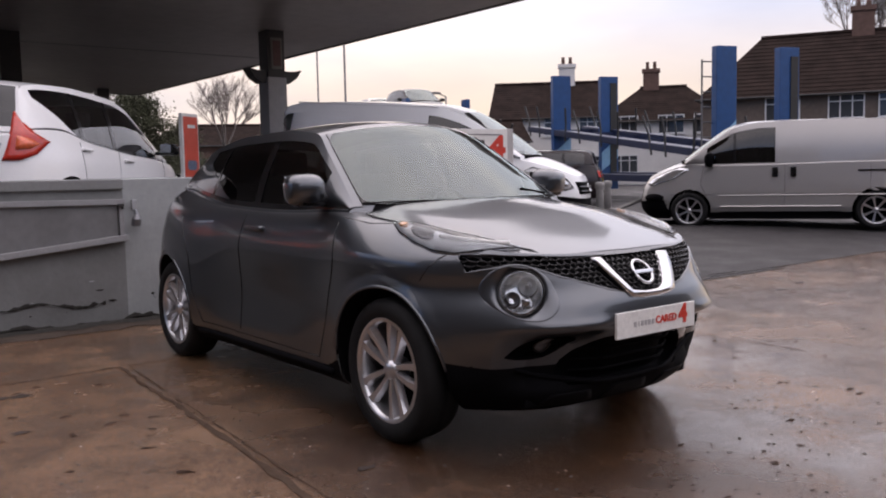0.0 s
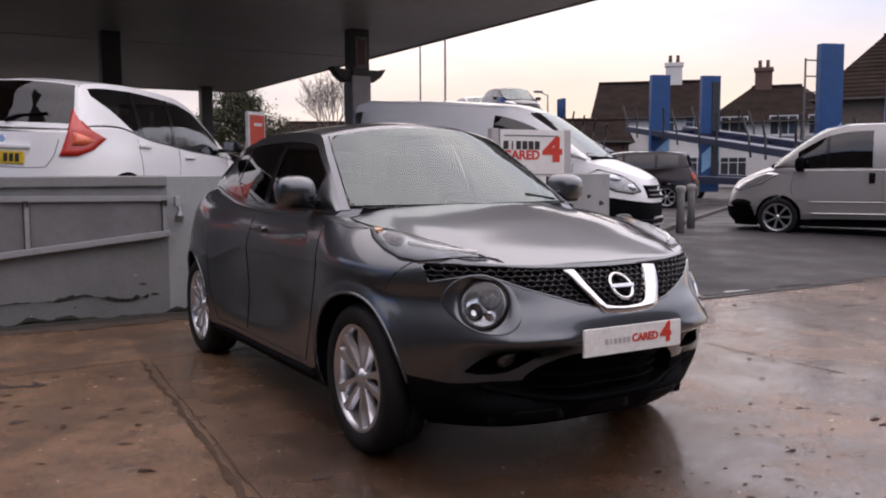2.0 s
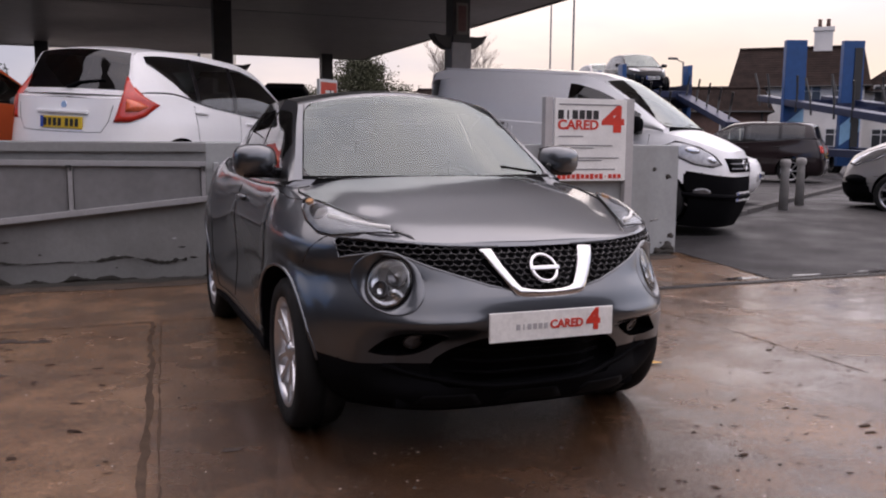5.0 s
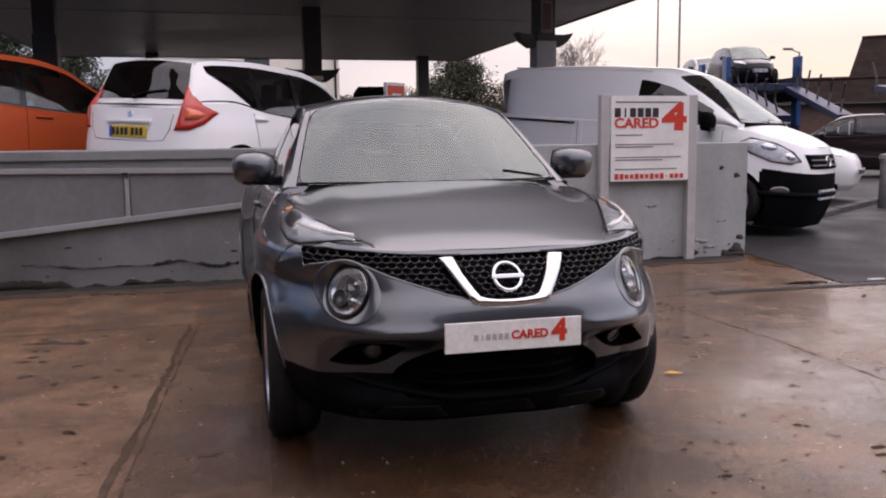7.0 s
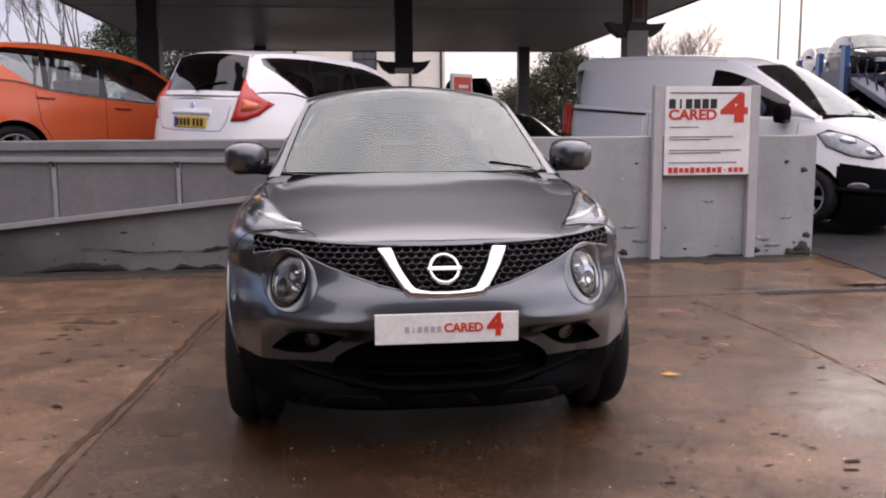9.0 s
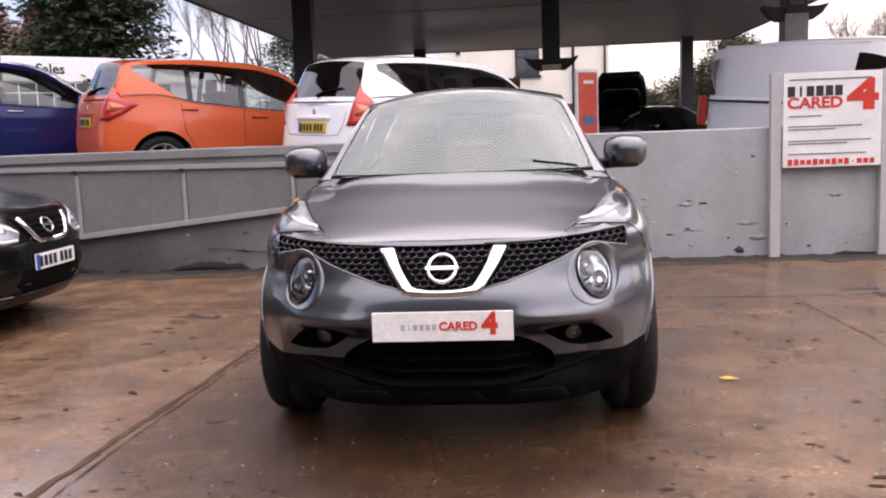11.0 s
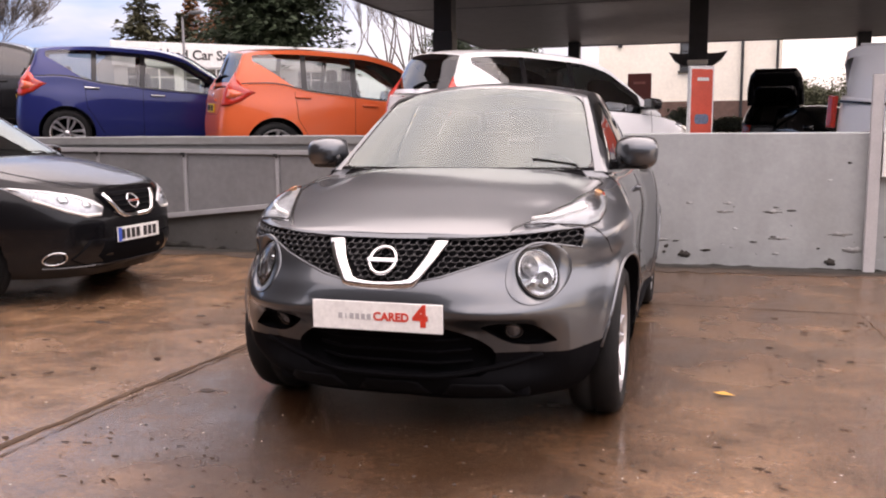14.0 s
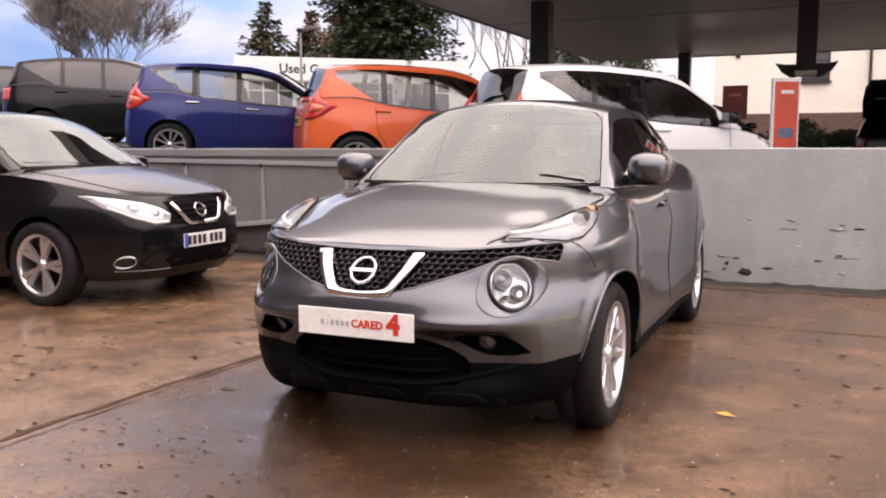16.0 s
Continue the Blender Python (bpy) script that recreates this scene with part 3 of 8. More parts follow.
    for yc, dy in ((y0, 1), (y1, -1)):
        for sk in (-1, 1):
            arc = [(yc + dy * cy * (1 - math.sin(a)), sk * (kg - ck * (1 - math.cos(a)))) for a in span(0, math.pi / 2, 8)]
            vs = [screen(yc, sk * kg)] + [screen(y, k) for y, k in arc]
            link_mesh("screen_corner", [(x, y - 0.003, z + 0.003) for x, y, z in vs], [(0, i, i + 1) for i in range(1, 9)], M["gloss_black"] if dy > 0 else paintm, root, outward=True)
    link_mesh("windscreen_seal", *grid(lambda y, k: (lambda p: (p[0], p[1] - 0.004, p[2] + 0.006))(screen(y, k)), span(y0, y0 + (yb - ya) * 0.02, 2), glassk), M["plastic"], root, outward=True)
    for kk in (leftk, rightk):
        link_mesh("front_pillar", *grid(screen, span(ya, y1, 14), kk), paintm, root, outward=True)
    for kk in (-kg, kg):
        part("screen_trim", tube([screen(y, kk) for y in span(y0, y1, 10)], 0.0035, 6), M["plastic"], root, smooth=True)
    link_mesh("roof", *grid(roof, span(yb, yd, 20), ks), M[g["roof_mat"]] if g.get("roof_mat") else paintm, root, outward=True)
    bk = g.get("back_k", 0.86)
    z0, z1 = yd + (ye - yd) * g.get("back0", 0.06), yd + (ye - yd) * g.get("back1", 0.9)
    bkind = g.get("back_kind", "privacy")
    link_mesh("tailgate_upper", *grid(back, span(yd, z0, 2), ks), paintm, root, outward=True)
    if bkind == "paint":
        link_mesh("rear_doors", *grid(back, span(z0, z1, 8), ks), paintm, root, outward=True)
    else:
        link_mesh("rear_window", *grid(back, span(z0, z1, 8), span(-bk, bk, 16)), M[bkind], root, outward=True)
        for kk in (span(-1, -bk, 3), span(bk, 1, 3)):
            link_mesh("rear_pillar", *grid(back, span(z0, z1, 8), kk), paintm, root, outward=True)
    link_mesh("tailgate_lower", *grid(back, span(z1, ye, 2), ks), paintm, root, outward=True)
    for side in (-1, 1):
        for yw in (q["axle_f"], q["axle_r"]):
            wheel(root, side * q["track"], yw, q["wr"], q["wheel"])
    # inside: dashboard, seats, steering wheel
    dz = edge(ya)[2]
    part("dashboard", boxes([(-0.62, ya - 0.05, dz - 0.3, 0.62, ya + 0.42, dz - 0.03)], 0.05), M["plastic"], root, smooth=False)
    if q.get("seats", True):
        for sx in (-0.36, 0.36):
            st = boxes([(sx - 0.25, ya + 0.75, 0.4, sx + 0.25, ya + 1.25, 0.62), (sx - 0.12, ya + 1.3, 1.2, sx + 0.12, ya + 1.4, 1.38)], 0.05)
            obox(st, pose(sx, ya + 1.26, 0.9, -14), 0.48, 0.14, 0.66, 0.05)
            part("front_seat", st, M["seat"], root)
        bs = boxes([(-0.62, ya + 1.75, 0.42, 0.62, ya + 2.2, 0.6), (-0.5, ya + 2.33, 1.12, -0.26, ya + 2.42, 1.26), (0.26, ya + 2.33, 1.12, 0.5, ya + 2.42, 1.26)], 0.05)
        obox(bs, pose(0, ya + 2.25, 0.86, -14), 1.26, 0.14, 0.6, 0.05)
        part("rear_seat", bs, M["seat"], root)
        a = Matrix.Translation((0.36, ya + 0.55, dz - 0.08)) @ pose(0, 0, 0, 65)
        part("steering_wheel", tube([a @ Vector((0.18 * math.cos(t), 0.18 * math.sin(t), 0)) for t in span(0, 2 * math.pi, 24)[:-1]], 0.015, 6, closed=True), M["plastic"], root, smooth=True)
    # mirrors
    if q.get("mirror"):
        mx, my, mz, mw, mh = q["mirror"]
        for side in (1, -1):
            cap = bmesh.new()
            bmesh.ops.create_uvsphere(cap, u_segments=24, v_segments=14, radius=1)
            sq = lambda c, p: math.copysign(abs(c) ** p, c)
            fit = Matrix.Translation((side * mx, my, mz)) @ pose(0, 0, 0, 0, side * 5, side * q.get("mirror_turn", 8)) @ Matrix.Diagonal((mw / 2, q.get("mirror_deep", 0.1), mh / 2, 1))
            for v in cap.verts:
                inner = 0.5 - 0.5 * side * v.co.x
                v.co = fit @ Vector((sq(v.co.x, 0.72), min(0.45, sq(v.co.y, 0.85)), sq(v.co.z, 0.68) * (1.0 - 0.22 * inner)))
            mir = part("door_mirror", cap, M[q["mirror_mat"]] if q.get("mirror_mat") else paintm, root, smooth=True)
            low = boxes([(side * (mx - mw * 0.44), my - 0.082, mz - mh * 0.47, side * (mx + mw * 0.33), my + 0.05, mz - mh * 0.06)], 0.025)
            part("mirror_base", low, M["gloss_black"], mir, smooth=True)
            part("mirror_arm", boxes([(side * (mx - mw * 0.72), my - 0.02, mz - mh * 0.5, side * (mx - mw * 0.3), my + 0.05, mz - mh * 0.2)], 0.012), M["gloss_black"], mir)
            part("mirror_glass", boxes([(side * (mx - mw * 0.4), my + 0.046, mz - mh * 0.33, side * (mx + mw * 0.4), my + 0.05, mz + mh * 0.36)]), M["chrome"], mir)
    # wipers
    for x0 in q.get("wipers", (-0.1, 0.5)):
        a, b = screen(y0 + 0.03, x0 / rail(y0)[0]), screen(y0 + 0.07, (x0 - q.get("wiper", 0.52)) / rail(y0)[0])
        part("wiper", tube([(a[0], a[1], a[2] + 0.004), (b[0], b[1], b[2] + 0.004)], 0.0055, 6), M["plastic"], root)
    # door handles and shut lines
    for y, z in q.get("handles", ()):
        for side in (1, -1):
            p = sh.flank(y, z, side, 0.012)
            part("door_handle", boxes([(p[0] - 0.018, y - 0.1, z - 0.014, p[0] + 0.018, y + 0.1, z + 0.016)], 0.012), M["chrome"] if q.get("chrome_handles") else paintm, root, smooth=True)
    for side in (1, -1):
        for path in q.get("doors", ()):
            dense = [(a[0] + (b[0] - a[0]) * i / 8, a[1] + (b[1] - a[1]) * i / 8) for a, b in zip(path, path[1:]) for i in range(8)] + [path[-1]]
            seams([[sh.flank(y, z, side, 0.0008) for y, z in dense]], root, 0.003)
    seams([[(lambda p: (p[0], p[1], p[2] + 0.001))(hood(y, k)) for y in hoody[6:]] for k in q.get("hood_k", ())], root, 0.004)
    return root, sh, edge, hood, back, screen


def number_plate(parent, place, cx, cz, material, w=0.52, h=0.112, name="number_plate", tilt=0.0, turn=0.0, mark=True):
    """A plate whose characters are plain bars."""
    p = place(cx, cz, 0.012)
    pl = part(name, obox(bmesh.new(), pose(*p, tilt, 0, turn), w, 0.012, h, 0.004), material, parent)
    if mark:
        side = -1 if (turn == 0) else 1
        base = pose(*p, tilt, 0, turn)
        for k in range(7):
            gap = 0.03 if k > 3 else 0
            part("character_bar", obox(bmesh.new(), base @ pose((-0.2 + k * 0.061 + gap) * w / 0.52, -0.007, 0), 0.042 * w / 0.52, 0.004, h * 0.66), M["ink"], pl)
        part("blue_band", obox(bmesh.new(), base @ pose(-w / 2 + 0.022, -0.0068, 0), 0.04, 0.003, h * 0.94), M["bluestrip"], pl)
    return pl


GRILLE = [(-0.04, 0.85), (0.16, 0.852), (0.32, 0.857), (0.5, 0.868), (0.64, 0.876), (0.72, 0.876), (0.738, 0.86), (0.728, 0.798), (0.69, 0.81), (0.61, 0.828), (0.52, 0.814), (0.44, 0.78), (0.34, 0.748), (0.24, 0.716), (0.13, 0.692), (-0.04, 0.69)]
FOG = [(0.375, 0.512), (0.41, 0.53), (0.46, 0.54), (0.515, 0.54), (0.56, 0.53), (0.6, 0.507), (0.635, 0.475), (0.66, 0.448), (0.6, 0.434), (0.54, 0.43), (0.49, 0.438), (0.45, 0.456), (0.41, 0.483)]
INTAKE = [(-0.04, 0.52), (0.21, 0.52), (0.26, 0.514), (0.3, 0.495), (0.34, 0.47), (0.38, 0.444), (0.41, 0.42), (0.425, 0.39), (0.415, 0.335), (0.36, 0.3), (-0.04, 0.3)]


def wing_sculpt(x, y, z, top):
    """Bulging wings over both axles, drawn-in doors, arch lips and a rounded shoulder."""
    k = min(1.0, max(0.0, (x - 0.35) / 0.3))
    if k == 0.0:
        return x
    front = math.exp(-abs((y - 0.82) / 0.47) ** 3)
    rear = math.exp(-abs((y - 3.42) / 0.56) ** 3)
    door = math.exp(-(((y - 2.1) / 0.62) ** 2))
    low = min(1.0, max(0.0, 0.55 + (z - 0.2) * 1.6))
    dx = 0.09 * front * low + 0.085 * rear * low
    dx += door * (0.018 * math.exp(-(((z - 0.84) / 0.12) ** 2)) - 0.03 * math.exp(-(((z - 0.53) / 0.21) ** 2)) + 0.012 * math.exp(-(((z - 0.24) / 0.05) ** 2)))
    for ya in (0.84, 3.41):
        d = math.hypot(y - ya, z - 0.343) - 0.375
        if d < 0.075:
            dx += 0.006 * min(1.0, max(0.0, (0.06 - d) / 0.03))
    deep = (0.035 + 0.125 * front + 0.1 * rear) * min(1.0, max(0.0, (y - 0.26) / 0.3))
    t = min(1.0, max(0.0, (top - z) / (0.1 + 0.08 * (front + rear))))
    dx -= deep * (1 - math.sqrt(max(0.0, 1 - (1 - t) ** 2)))
    return x + dx * k


def bumper_press(x, z):
    """The bumper's relief: a shelf above each fog lamp and a hollow round it."""
    k = min(1.0, max(0.0, (x - 0.2) / 0.16)) * min(1.0, max(0.0, (0.7 - x) / 0.15))
    u = (z - 0.46) / 0.078 if z > 0.46 else max(0.0, 0.39 - z) / 0.09
    return k * (0.085 * math.exp(-(u ** 3)) - 0.02 * math.exp(-(((z - 0.575) / 0.03) ** 2)))


CROSSOVER = dict(
    width=[(0.16, 0.78), (0.24, 0.845), (0.36, 0.86), (0.6, 0.855), (0.8, 0.84), (0.95, 0.81), (1.08, 0.785), (1.2, 0.77)],
    front=[(0.16, 0.25), (0.24, 0.17), (0.34, 0.11), (0.44, 0.068), (0.52, 0.032), (0.6, 0.0), (0.66, 0.01), (0.74, 0.055), (0.81, 0.11), (0.88, 0.18), (1.0, 0.3)],
    rear=[(0.2, 4.0), (0.35, 4.1), (0.6, 4.13), (0.85, 4.1), (1.0, 4.05), (1.2, 3.98)],
    top=[(0.1, 0.858), (0.2, 0.872), (0.3, 0.888), (0.5, 0.928), (0.75, 0.979), (1.05, 1.018), (1.3, 1.038), (2.0, 1.022), (2.7, 1.04), (3.2, 1.09), (3.6, 1.14), (4.1, 1.12)],
    zref=0.86, zb=0.19, yc=2.05, mf=[(0.2, 3.6), (0.35, 4.1), (0.5, 4.0), (0.62, 3.6), (0.72, 3.25), (0.8, 3.6), (0.87, 4.0), (1.0, 4.0)], mr=4.5,
    around=span(0, 0.24, 80) + span(0.245, 0.78, 130) + span(0.79, 1.0, 30), levels=span(0, 0.72, 42) + [1 - 0.27 * (1 - i / 18) ** 1.6 for i in range(19)],
    flares=[], sculpt=wing_sculpt, press=bumper_press, cuts=[ellipse(0.585, 0.722, 0.108, 0.111, 40), GRILLE, FOG, INTAKE], skirt=table([(0.0, 0.4), (0.25, 0.4), (0.5, 0.425), (0.7, 0.46), (1.3, 0.3), (1.4, 0.27), (3.0, 0.27), (3.2, 0.42), (4.2, 0.42)]),
    axle_f=0.84, axle_r=3.41, wr=0.333, arch=0.375, track=0.765, wheel="twin",
    crown=[(0.15, 0.0), (0.22, 0.01), (0.4, 0.026), (0.9, 0.045), (1.3, 0.05)], bow=[(0.1, 0.0), (0.7, 0.03), (1.32, 0.19)], dip=0.012, dipk=0.84,
    house=dict(rail=[(1.3, 0.715, 1.065), (1.5, 0.665, 1.2), (1.72, 0.61, 1.345), (1.93, 0.56, 1.462), (2.3, 0.555, 1.492), (2.8, 0.54, 1.485), (3.3, 0.51, 1.44), (3.52, 0.5, 1.4), (3.84, 0.57, 1.15)], ws_top=1.93, roof_end=3.52, windows=[(1.6, 2.3, "sideglass"), (2.38, 3.02, "privacy"), (3.06, 3.3, "privacy")], rise=(2.75, 3.3, 0.62), strip="gloss_black", ws_bow=(0.19, 0.11), roof_crown=0.065, ws_k=0.945, ws_end=0.915, inset=0.012, back_kind="halfglass"),
    mirror=(0.86, 1.55, 1.155, 0.21, 0.185), mirror_deep=0.125, mirror_turn=20, handles=[(2.2, 0.93)],
    doors=[[(1.3, 0.99), (1.27, 0.8), (1.36, 0.5), (1.45, 0.3)], [(2.38, 1.0), (2.4, 0.7), (2.4, 0.32)], [(1.45, 0.3), (2.4, 0.3), (2.9, 0.31)], [(2.9, 0.31), (3.0, 0.5), (3.05, 0.75), (3.2, 0.98)]],
    hood_k=(), wiper=0.22, wipers=(0.6,),
)


def build_grey_crossover(m):
    root, sh, edge, hood, back, screen = vehicle(CROSSOVER, m, M["grey"], "gunmetal grey compact crossover car standing on wet concrete", "car", "crossover_car")
    nose = sh.nose
    # upper grille band, set back, with a mesh of small cells
    def over(x, y, out):
        """The place on bonnet or wing crown above the plan point."""
        e = edge(y)
        if abs(x) <= e[0]:
            p = hood(y, x / e[0])
            return (p[0], p[1], p[2] + out)
        lo, hi = e[2] - 0.2, e[2]
        for _ in range(24):
            mid = (lo + hi) / 2
            lo, hi = (mid, hi) if sh.flank(y, mid, 1)[0] > abs(x) else (lo, mid)
        return (x + math.copysign(0.5 * out, x), y, lo + 0.8 * out)

    for sx in (1, -1):
        turned = lambda o: [(max(a, 0.0005), b) for a, b in o] if sx > 0 else mirrored([(max(a, 0.0005), b) for a, b in o])
        gr = patch("grille", turned(GRILLE), nose, M["plastic"], root, -0.035, -0.034, 6, "black plastic mesh grille")
        cells = bmesh.new()
        for r in range(9):
            for c in range(22):
                x, z = 0.017 + c * 0.034 + (r % 2) * 0.017, 0.7 + r * 0.0195
                band = 0.06 + 0.74 * (z - 0.69)
                if inside(x, z, GRILLE) and inside(x, z - 0.008, GRILLE) and not (band + 0.02 < x < band + 0.1):
                    ring = ((0, 0.0118), (0.0155, 0.006), (0.0155, -0.006), (0, -0.0118), (-0.0155, -0.006), (-0.0155, 0.006))
                    tube([nose(sx * x + a, z + b, -0.007 if b < 0 else -0.018) for a, b in ring], 0.0034, 5, cells, closed=True)
        tagged(part("grille_mesh", cells, M["mesh_grey"], gr, smooth=True), kind="stuff")
        part("grille_lip", tube([nose(sx * max(x, 0.0005), z, -0.003) for x, z in GRILLE[1:-1]], 0.006, 6), M["grey"], root, smooth=True)
        # big round headlamp in a body-coloured bezel
        cx, cz = sx * 0.585, 0.722
        mid = Vector(nose(cx, cz, 0.01))
        across = (Vector(nose(cx + 0.09, cz, 0)) - Vector(nose(cx - 0.09, cz, 0))).normalized()
        upward = (Vector(nose(cx, cz + 0.09, 0)) - Vector(nose(cx, cz - 0.09, 0))).normalized()
        face = across.cross(upward).normalized()
        upward = face.cross(across)

        def disc(a, b, out):
            return mid + across * (a - cx) + upward * (b - cz) + face * out

        def swell(a, b, out):
            """Runs from the bumper's skin at the rim into the lamp's own plane."""
            r = math.hypot(a - cx, (b - cz) / 1.03)
            w = min(1.0, max(0.0, (0.11 - r) / 0.012))
            w = w * w * (3 - 2 * w)
            return Vector(nose(a, b, 0.0015 + out)) * (1 - w) + disc(a, b, out) * w

        annulus("headlamp_bezel", cx, cz, [(0.113, -0.006), (0.111, 0.0005), (0.109, 0.002), (0.107, 0.0035), (0.1045, 0.003), (0.102, -0.001), (0.099, -0.009), (0.0965, -0.017)], swell, M["grey"], root)
        hl = annulus("headlamp", cx, cz, [(0.096, -0.008), (0.086, -0.016), (0.064, -0.024), (0.036, -0.03), (0.0, -0.032)], disc, M["reflector"], root, "round clear headlamp")
        annulus("headlamp_ring", cx, cz, [(0.1, -0.004), (0.096, 0.0), (0.09, -0.009)], disc, M["gloss_black"], hl)
        annulus("lamp_rim", cx, cz, [(0.0905, -0.008), (0.088, -0.003), (0.083, -0.011)], disc, M["chrome"], hl)
        for dx, dz, r in ((-0.026, 0.03, 0.042), (0.036, -0.028, 0.034)):
            annulus("reflector_lobe", cx + sx * dx, cz + dz, [(r, -0.018), (r * 0.94, -0.012), (r * 0.8, -0.017), (r * 0.4, -0.027), (0.0, -0.029)], disc, M["smoke"], hl, n=24)
        annulus("bulb_shield", cx - sx * 0.02, cz - 0.034, [(0.02, -0.026), (0.02, -0.012), (0.016, -0.008), (0.0, -0.006)], disc, M["chrome"], hl, n=20)
        annulus("bulb_cap", cx - sx * 0.026, cz + 0.03, [(0.014, -0.022), (0.01, -0.01), (0.0, -0.006)], disc, M["chrome"], hl, n=16)
        annulus("lamp_cover", cx, cz, [(0.095, -0.006), (0.08, 0.003), (0.053, 0.011), (0.024, 0.015), (0.0, 0.016)], disc, M["lens"], hl)
        # fog lamp recess, with a lip of the bumper round it
        fr = patch("fog_recess", turned(FOG), nose, M["plastic"], root, -0.055, -0.054, 4)
        fog = [(0.034, -0.05), (0.036, -0.018), (0.032, -0.012), (0.027, -0.016)]
        annulus("fog_ring", sx * 0.5, 0.492, fog, nose, M["gloss_black"], fr, n=20)
        annulus("fog_lamp", sx * 0.5, 0.492, [(0.028, -0.02), (0.02, -0.014), (0.0, -0.012)], nose, M["smoke"], fr, n=20)
        # upper running lamp on the wing, long and pointed
        o = [(0.515, 0.31), (0.585, 0.345), (0.67, 0.4), (0.735, 0.48), (0.775, 0.58), (0.79, 0.7), (0.78, 0.82), (0.745, 0.92), (0.705, 0.84), (0.645, 0.66), (0.57, 0.46)]
        drl(root, sx, o, over)
        seams([[over(sx * x, y, 0.001) for x, y in ((0.46, 0.2), (0.48, 0.28), (0.565, 0.46), (0.64, 0.66), (0.7, 0.84), (0.735, 1.1), (0.72, 1.2), (0.66, 1.25))]], root, 0.006)
        seams([[over(sx * x, y, 0.001) for x, y in ((0.75, 0.93), (0.79, 1.05), (0.79, 1.27))]], root, 0.003)
        seams([[sh.flank(y, z, sx, 0.001) for y, z in ((0.5, 0.885), (0.53, 0.86), (0.57, 0.82), (0.61, 0.76))]], root, 0.003)
    # chrome V bar, one piece
    bar, rows = bmesh.new(), []
    half = [((0.252, 0.846), (0.184, 0.846)), ((0.24, 0.822), (0.176, 0.82)), ((0.222, 0.79), (0.163, 0.788)), ((0.195, 0.75), (0.143, 0.755)), ((0.168, 0.712), (0.123, 0.727)), ((0.15, 0.684), (0.112, 0.712)), ((0.125, 0.662), (0.09, 0.705)), ((0.06, 0.656), (0.05, 0.7))]
    full = [(1, a, b) for a, b in half] + [(1, (0.0, 0.655), (0.0, 0.699))] + [(-1, a, b) for a, b in half[::-1]]
    for sx, (xa, za), (xb, zb) in full:
        row = []
        foot = xa < 0.13
        for t, o in ((0.0, -0.03), (0.08, -0.012), (0.3, 0.0), (0.8, 0.02), (0.94, 0.016), (1.0, -0.03)) if foot else ((0.0, -0.03), (0.05, 0.004), (0.2, 0.016), (0.72, 0.014), (0.94, 0.0), (1.0, -0.03)):
            row.append(bar.verts.new(nose(sx * (xa + (xb - xa) * t), za + (zb - za) * t, o)))
        rows.append(row)
    for a, b in zip(rows, rows[1:]):
        for k in range(5):
            bar.faces.new((a[k], a[k + 1], b[k + 1], b[k]))
    bar.faces.new(rows[0])
    bar.faces.new(rows[-1])
    part("grille_trim", bar, M["chrome"], root, "chrome V-shaped grille trim", smooth=True)
    # lower intake and chin
    full_intake = INTAKE[1:-1] + mirrored(INTAKE[1:-1])
    lo = patch("lower_intake", full_intake, nose, M["plastic"], root, -0.07, -0.069, 7, "black plastic lower air intake")
    for k in range(3):
        z = 0.355 + k * 0.05
        part("intake_slat", tube([nose(x, z, -0.04) for x in span(-0.33, 0.33, 16)], 0.007, 5), M["plastic"], lo)
    satin = mat("satin_trim", (0.006, 0.006, 0.007), 0.6, 0.0, spec=0.06)
    for x0, x1 in ((-0.5, -0.2), (-0.16, 0.16), (0.2, 0.5)):
        o = [(x0, 0.21), (x1, 0.21), (x1 - 0.05, 0.27), (x0 + 0.05, 0.27)]
        patch("chin_guard", o, nose, satin, root, 0.004, 0.04, 4, "satin grey skid trim")
    part("chin_lip", tube([nose(x, 0.3 + 0.1 * abs(x / 0.62) ** 2.5, 0.0) for x in span(-0.6, 0.6, 30)], 0.012, 8), M["plastic"], root, smooth=True)
    # bonnet badge: ring and bar
    b = [nose(0.053 * math.cos(t), 0.772 + 0.047 * math.sin(t), 0.004) for t in span(0, 2 * math.pi, 28)[:-1]]
    bd = part("badge", tube(b, 0.0078, 8, closed=True), M["chrome"], root, "chrome ring and bar badge", smooth=True)
    p = nose(0, 0.772, 0.008)
    part("badge_bar", obox(bmesh.new(), pose(*p, -20), 0.128, 0.014, 0.02, 0.005), M["chrome"], bd)
    # dealer plate
    pl = number_plate(root, nose, 0, 0.565, M["wplate"], 0.53, 0.112, "dealer_plate", mark=False)
    tagged(pl, "white dealer plate with grey and red lettering")
    p = nose(0, 0.565, 0.012)
    f = pose(p[0], p[1] - 0.0068, p[2], 90)
    for k in range(6):
        part("word_bar", obox(bmesh.new(), f @ pose(-0.148 + k * 0.0235, -0.002, 0), 0.016 if k != 1 else 0.004, 0.022, 0.002), M["paleink"], pl)
    lettering("CARED", 0.045, f @ pose(0.06, 0, 0), M["redink"], pl, "", 0.03)
    lettering("4", 0.112, f @ pose(0.178, 0.006, 0), M["redink"], pl, "", 0.045)
    # aerial and roof edge trims, tail lamps
    a = Vector((0, 3.3, 1.52))
    part("aerial", tube([a, a + Vector((0, 0.09, 0.1))], [0.006, 0.003], 6), M["plastic"], root)
